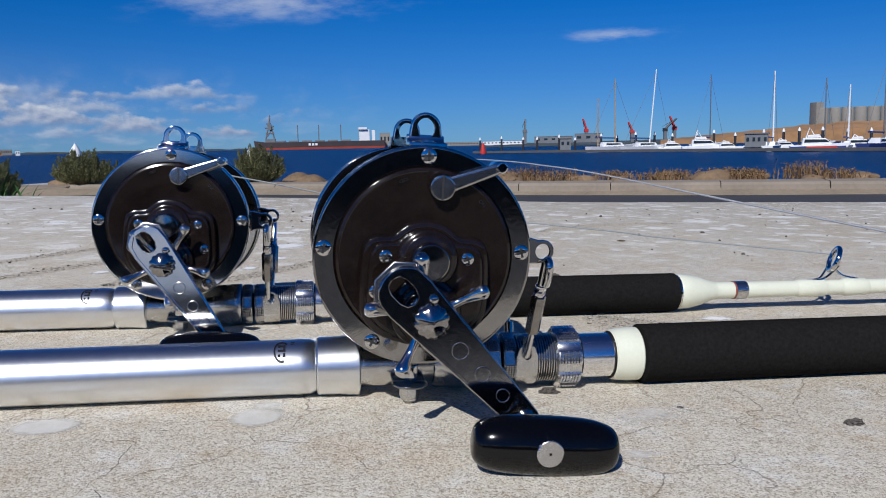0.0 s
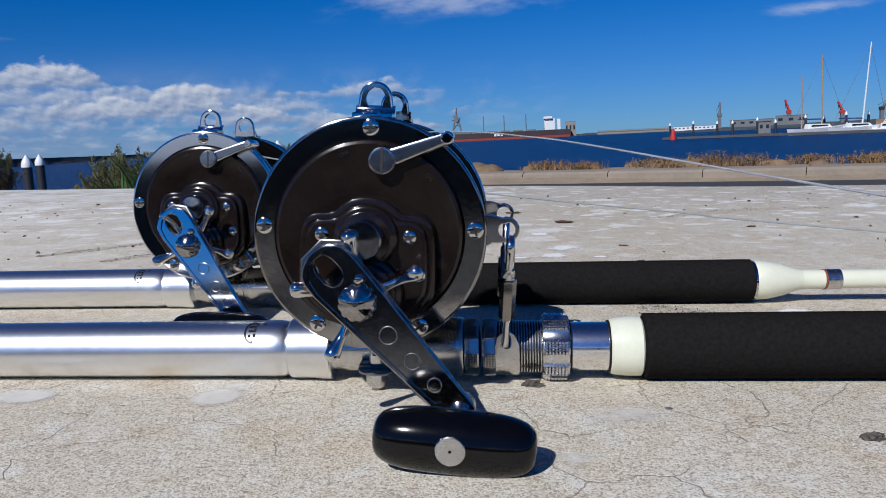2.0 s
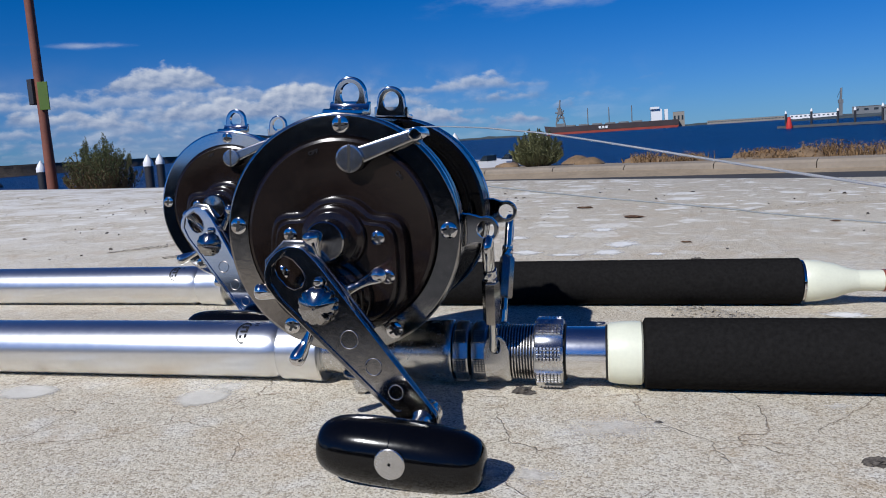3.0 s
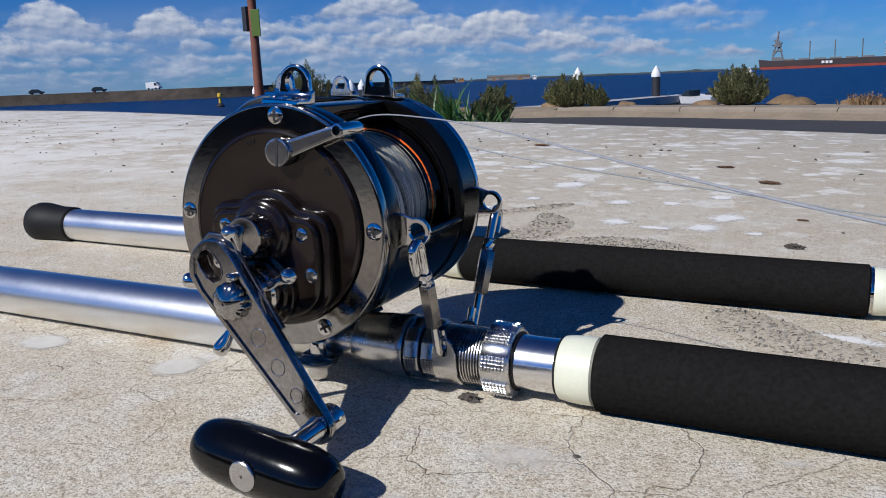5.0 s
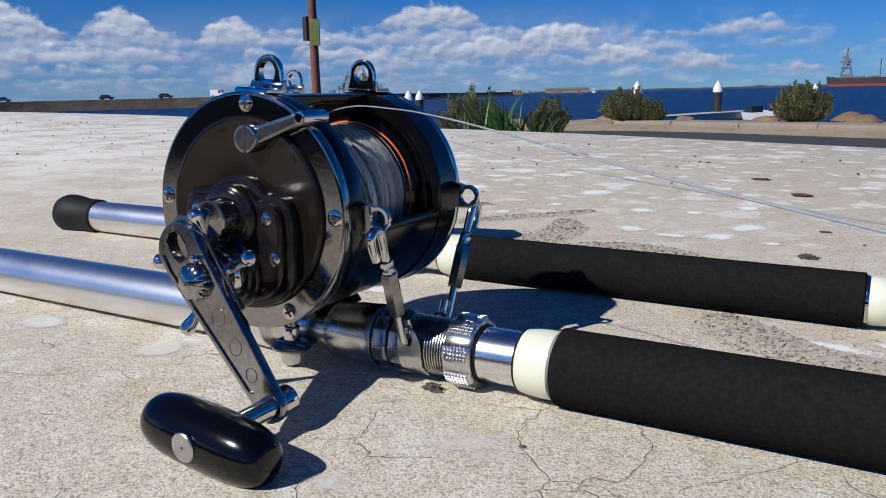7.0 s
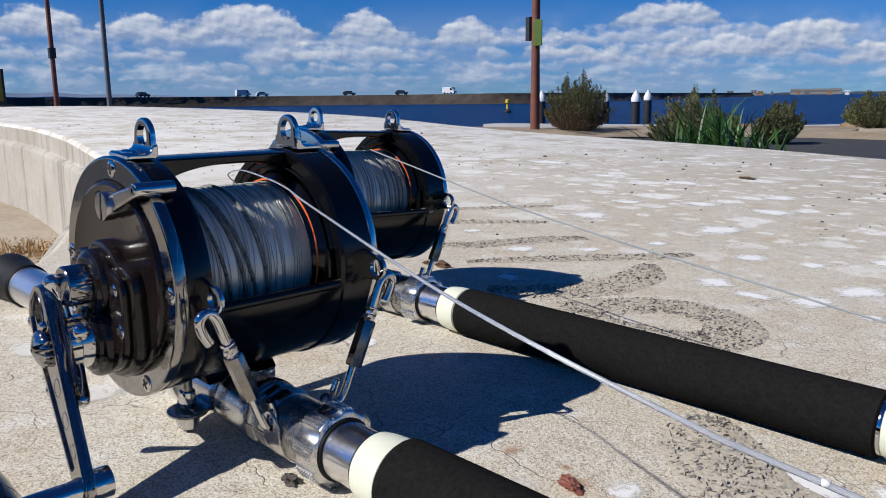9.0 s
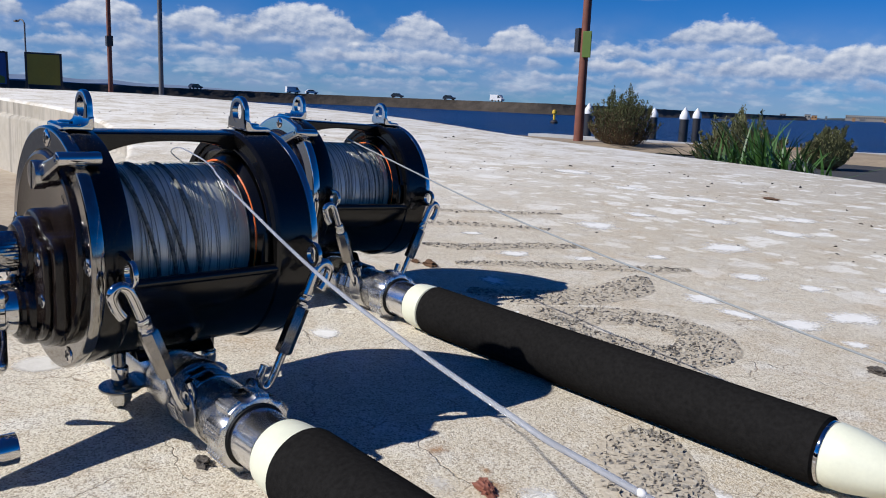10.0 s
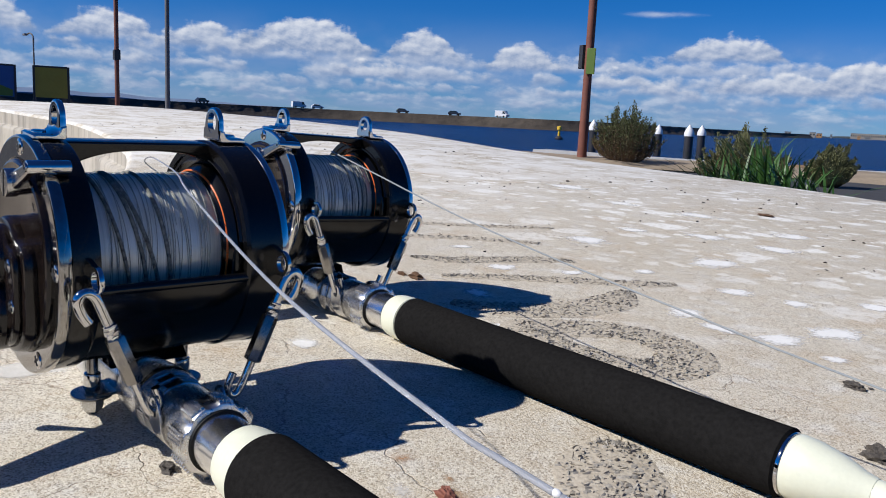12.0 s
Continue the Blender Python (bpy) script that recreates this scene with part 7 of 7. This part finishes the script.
def block(az0, az1, d, z0, z1, name, material, label, category, depth=8.0, group=""):
    a, b = at(az0, d), at(az1, d)
    t = (b - a).normalized()
    m = Matrix(((t.x, -t.y, 0, a.x), (t.y, t.x, 0, a.y), (0, 0, 1, 0), (0, 0, 0, 1)))
    w = (b - a).length
    ob = thing(name, m, label, category, group)
    part("wall", box((0, 0, z0), (w, depth, z1), 0.05), material, ob)
    part("roof", prism([(-0.2, z1), (w + 0.2, z1), (w + 0.2, z1 + 0.25), (-0.2, z1 + 0.25)], -0.2, depth + 0.2, 0.05), M["galv"], ob)
    n = max(2, int(w / 5))
    for i in range(n):
        x = (i + 0.25) * w / n
        part("window", box((x, -0.06, z0 + (z1 - z0) * 0.45), (x + 0.45 * w / n, 0.02, z0 + (z1 - z0) * 0.75), 0.01), M["glass"], ob)
    return ob


def silos():
    ob = thing("grain_silos", Matrix.Translation(at(33.5, 600, 0)), "row of tall concrete grain silos", "grain silo")
    for i in range(7):
        p = at(31.5 + 0.72 * i, 600, 0) - at(33.5, 600, 0)
        part("silo", lathe([(0, 2), (3.7, 2), (3.7, 19.3), (3.5, 19.8), (0, 19.8)], Matrix.Translation(p), 20), M["silo"], ob)
    p = at(31.2, 600, 0) - at(33.5, 600, 0)
    part("end_tower", box((p.x - 2.5, p.y - 3, 2), (p.x + 2.5, p.y + 5, 23.5), 0.1), M["silo"], ob)
    p = at(36.0, 600, 0) - at(33.5, 600, 0)
    part("elevator_tower", box((p.x - 5, p.y - 5, 2), (p.x + 6, p.y + 6, 34), 0.1), M["silo"], ob)
    return ob


silos()
block(12.9, 15.6, 560, 0.2, 4.6, "shed", M["grey"], "grey steel wharf shed", "shed", 20, "wharf sheds")
block(15.7, 17.6, 540, 0.2, 5.8, "shed", M["grey"], "dark grey wharf shed", "shed", 20, "wharf sheds")
block(4.2, 9.0, 1400, -1.0, 5.0, "shed", M["silo"], "long pale wharf shed", "shed", 30, "wharf sheds")
block(9.3, 12.2, 1100, -1.0, 4.2, "shed", M["white"], "low white wharf shed", "shed", 30, "wharf sheds")
block(2.0, 2.75, 1500, -1.0, 25.0, "shed", M["silo"], "pale square loading tower", "tower", 12)


def harbour_crane(az, d, top, lean, material, label):
    p = at(az, d, 0)
    ob = thing("harbour_crane", Matrix.Translation(p), label, "crane", "harbour cranes")
    part("tower", box((-1.2, -1.2, -1), (1.2, 1.2, top * 0.45), 0.1), M["grey"], ob)
    part("cab", box((-1.7, -1.5, top * 0.45), (1.7, 1.5, top * 0.58), 0.2), material, ob)
    for o in (-1.1, 1.1):
        part("jib", tube([(0, o, top * 0.55), (lean * 0.5, o * 0.6, top * 0.8), (lean, o * 0.2, top)], 0.7, 6), material, ob)
    part("stay", tube([(-2.5, 0, top * 0.66), (lean, 0, top)], 0.18, 5), M["pile"], ob)
    return ob


harbour_crane(12.25, 700, 21, 0.5, M["grey"], "grey harbour crane tower")
harbour_crane(16.5, 700, 20, -3, M["boat_red"], "red harbour crane with a raised jib")
harbour_crane(19.6, 650, 15, -3, M["boat_red"], "red harbour crane with a raised jib")
harbour_crane(21.8, 650, 17, 9, M["pile"], "dark harbour crane with a low jib")
harbour_crane(22.4, 660, 19, -4, M["boat_red"], "red harbour crane with a raised jib")


def cargo_ship():
    a, b = at(-6.65, 1500), at(2.35, 1500)
    t = (b - a).normalized()
    m = Matrix(((t.x, -t.y, 0, a.x), (t.y, t.x, 0, a.y), (0, 0, 1, SEA), (0, 0, 0, 1)))
    l = (b - a).length
    ob = thing("cargo_ship", m, "long dark bulk carrier with a red waterline at its berth", "ship")
    part("hull", prism([(2, 4.2), (l, 4.2), (l, 14), (l * 0.1, 14), (0, 17)], -14, 14, 0.4), M["hull"], ob)
    part("boot_top", prism([(5, 0), (l - 2, 0), (l, 4.2), (2, 4.2)], -13.9, 13.9, 0.2), M["hull_red"], ob, "dull red boot top")
    sup = part("superstructure", box((l * 0.80, -12, 14), (l * 0.88, 12, 34), 0.4), M["white"], ob, "white superstructure")
    part("bridge", box((l * 0.795, -16, 34), (l * 0.86, 16, 38), 0.3), M["white"], ob)
    for k in range(4):
        part("window_row", box((l * 0.80 - 0.2, -11, 17 + k * 4.4), (l * 0.88 + 0.2, 11.5, 18.2 + k * 4.4), 0.05), M["glass"], sup)
    part("funnel", box((l * 0.90, -5, 14), (l * 0.925, 5, 33), 0.5), M["white"], ob)
    for u in (0.33, 0.49, 0.66):
        part("post", tube([(l * u, 0, 14), (l * u, 0, 44)], 0.9, 8), M["grey"], ob)
    for k in range(6):
        part("hatch", box((l * (0.16 + 0.1 * k), -9, 14), (l * (0.235 + 0.1 * k), 9, 16.5), 0.2), M["grey"], ob)
    for k in range(3):
        part("mark", box((l * (0.41 + 0.025 * k), -14.3, 7), (l * (0.428 + 0.025 * k), -14.05, 11)), M["white"], ob)
    # loading gantry beside the bow
    g = part("loader", box((l * 0.085, -10, 14), (l * 0.16, 4, 20), 0.4), M["grey"], ob, "grey lattice ship loader")
    for x0, x1, z0, z1 in ((0.09, 0.12, 20, 52), (0.155, 0.12, 20, 52), (0.10, 0.15, 24, 44), (0.15, 0.10, 30, 48), (0.085, 0.15, 40, 38), (0.12, 0.125, 50, 62), (0.09, 0.155, 30, 30)):
        part("strut", tube([(l * x0, -6, z0), (l * x1, -6, z1)], 1.4, 6), M["grey"], g)
    part("cabin", box((l * 0.105, -9, 36), (l * 0.135, 2, 46), 0.3), M["grey"], g)
    return ob


cargo_ship()
rng = random.Random(77)
for i in range(16):
    az = -36.5 + 15.5 * (i + rng.uniform(0.1, 0.9)) / 16
    d = rng.uniform(1250, 1500)
    block(az, az + rng.uniform(0.10, 0.42), d, -2, rng.uniform(2.0, 5.5), "shed", M[rng.choice(("white", "silo", "grey", "bank"))], "small far building along the harbour arm", "shed", 14, "far harbour buildings")
block(-24.6, -21.6, 2300, -2, 12, "shed", M["silo"], "pale far harbour building", "shed", 40)

# ---- marina ----


def yacht(az, d, mast_top, l, hull, spar, lean, label, turn=0.3, second=0.0):
    ob = thing("yacht", Matrix.Translation(at(az, d, SEA)) @ Matrix.Rotation(turn, 4, "Z"), label, "yacht", "moored yachts")
    bm = bmesh.new()
    rows = []
    for u, w, z in ((-0.5, 0.10, 0.10), (-0.2, 0.14, 0.095), (0.15, 0.13, 0.105), (0.38, 0.07, 0.125), (0.52, 0.005, 0.145)):
        rows.append([bm.verts.new((u * l, s * w * l * k, zz * l)) for s, k, zz in ((-1, 1, z), (-1, 0.7, -0.01), (1, 0.7, -0.01), (1, 1, z))])
    for a, b in zip(rows, rows[1:]):
        for k in range(4):
            bm.faces.new((a[k], a[(k + 1) % 4], b[(k + 1) % 4], b[k]))
    bm.faces.new(rows[0])
    part("hull", bm, hull, ob)
    part("cabin", prism([(-0.22 * l, 0.09 * l), (0.2 * l, 0.10 * l), (0.14 * l, 0.16 * l), (-0.2 * l, 0.17 * l)], -0.08 * l, 0.08 * l, 0.01 * l), M["white"], ob)
    part("cabin_window", prism([(-0.18 * l, 0.12 * l), (0.12 * l, 0.125 * l), (0.1 * l, 0.147 * l), (-0.17 * l, 0.15 * l)], -0.084 * l, 0.084 * l), M["glass"], ob)
    h = mast_top - SEA
    mast = part("mast", tube([(0.05 * l, 0, 0.1 * l), (0.05 * l + lean, 0, h)], 0.16, 8, True, [0.17, 0.11]), spar, ob)
    part("boom", tube([(0.05 * l, 0, 0.24 * l), (-0.36 * l, 0, 0.25 * l)], 0.14, 8), M["boat_blue"], ob)
    for x in (0.5 * l, -0.48 * l):
        part("stay", tube([(x, 0, 0.13 * l), (0.05 * l + lean * 0.96, 0, h * 0.97)], 0.035, 5), M["galv"], mast)
    if second:
        part("mast", tube([(-0.3 * l, 0, 0.1 * l), (-0.3 * l, 0, h * second)], 0.14, 8, True, [0.15, 0.1]), spar, ob)
    return ob


yacht(18.3, 190, 14.4, 13, M["white"], M["tan"], 0.0, "timber-masted white ketch at the marina", 0.25, 0.74)
yacht(20.6, 185, 15.8, 12, M["white"], M["white"], 1.6, "white yacht with a tall leaning mast", 0.2)
yacht(24.6, 230, 17.5, 12, M["white"], M["galv"], 0.0, "white yacht with a thin grey mast", 0.4)
yacht(28.6, 160, 12.3, 10, M["white"], M["white"], 0.0, "white yacht with wire stays at the pontoon", 0.9)
yacht(31.6, 190, 12.6, 11, M["white"], M["galv"], 0.0, "white yacht with a grey mast", 0.6)
yacht(33.0, 165, 9.6, 9, M["white"], M["white"], 0.0, "small white yacht at the pontoon", 0.8)
yacht(34.9, 150, 12.1, 12, M["boat_blue"], M["galv"], 0.0, "navy-hulled yacht at the pontoon", 0.5)
yacht(36.5, 170, 12.0, 11, M["white"], M["white"], 0.0, "white yacht with a white mast", 0.7)


def cruiser(az, d, l, label, bands=(), tower=0.0):
    ob = thing("motor_cruiser", Matrix.Translation(at(az, d, SEA)) @ Matrix.Rotation(-radians(az) + 0.1, 4, "Z"), label, "motor boat", "moored motor boats")
    part("hull", prism([(-0.5 * l, 0), (0.42 * l, 0), (0.54 * l, 0.15 * l), (-0.5 * l, 0.10 * l)], -0.14 * l, 0.14 * l, 0.015 * l), M["white"], ob)
    for x0, x1, material in bands:
        part("hull_band", prism([(x0 * l, 0.03 * l), (x1 * l, 0.035 * l), (x1 * l, 0.095 * l), (x0 * l, 0.09 * l)], -0.142 * l, -0.1405 * l), material, ob)
    part("cabin", prism([(-0.30 * l, 0.10 * l), (0.24 * l, 0.12 * l), (0.10 * l, 0.24 * l), (-0.28 * l, 0.25 * l)], -0.11 * l, 0.11 * l, 0.012 * l), M["white"], ob)
    part("cabin_window", prism([(-0.26 * l, 0.16 * l), (0.17 * l, 0.165 * l), (0.11 * l, 0.215 * l), (-0.25 * l, 0.22 * l)], -0.113 * l, 0.113 * l), M["glass"], ob)
    part("flybridge", prism([(-0.2 * l, 0.25 * l), (0.04 * l, 0.25 * l), (0.0, 0.31 * l), (-0.2 * l, 0.30 * l)], -0.09 * l, 0.09 * l, 0.01 * l), M["white"], ob)
    part("arch", tube([(-0.22 * l, 0, 0.25 * l), (-0.16 * l, 0, (0.36 + tower) * l), (-0.08 * l, 0, 0.30 * l)], 0.012 * l, 6), M["white"], ob)
    return ob


cruiser(31.35, 150, 9.0, "white rescue launch with red and blue hull bands", ((-0.5, -0.22, M["boat_blue"]), (-0.22, 0.30, M["boat_red"]), (0.30, 0.45, M["boat_blue"])), 0.08)
cruiser(24.4, 180, 9.5, "large white motor cruiser with a flying bridge", (), 0.10)
cruiser(22.4, 185, 7, "white motor cruiser with dark windows")
cruiser(33.8, 165, 7.5, "white motor cruiser at the pontoon")
for az, d, l in ((25.9, 178, 6.0), (29.4, 172, 6.5), (20.2, 188, 6.0), (18.9, 192, 5.5), (35.6, 160, 7.0)):
    cruiser(az, d, l, "small white cabin boat moored in the marina")
cruiser(28.0, 175, 7, "small white motor cruiser at the pontoon")
ribbon([at(8.8, 205), at(14, 190), at(22, 170), at(32, 145), at(42, 130)], 1.2, SEA + 0.1, SEA + 0.6, "marina_pontoon", M["pontoon_dark"], "long grey marina pontoon", "pontoon")
rng = random.Random(21)
for i in range(22):
    az = 9.3 + 1.32 * i + rng.uniform(-0.3, 0.3)
    pile(az, 214 - 2.15 * (az - 9) + rng.uniform(2, 16), SEA + rng.uniform(3.6, 4.6), 0.26)
for az, d in ((14.7, 190), (26.9, 172), (27.6, 172)):
    block(az, az + 0.75, d, SEA + 0.6, SEA + 3.2, "dock_hut", M["grey"], "small grey hut on the marina pontoon", "hut", 2.0, "dock huts")
b = thing("buoy", Matrix.Translation(at(9.3, 200, SEA)), "red channel buoy off the pontoon", "buoy")
part("float", lathe([(0, -0.3), (0.7, -0.3), (0.7, 0.6), (0.4, 2.0), (0.3, 2.6), (0, 2.6)], n=16), M["boat_red"], b)
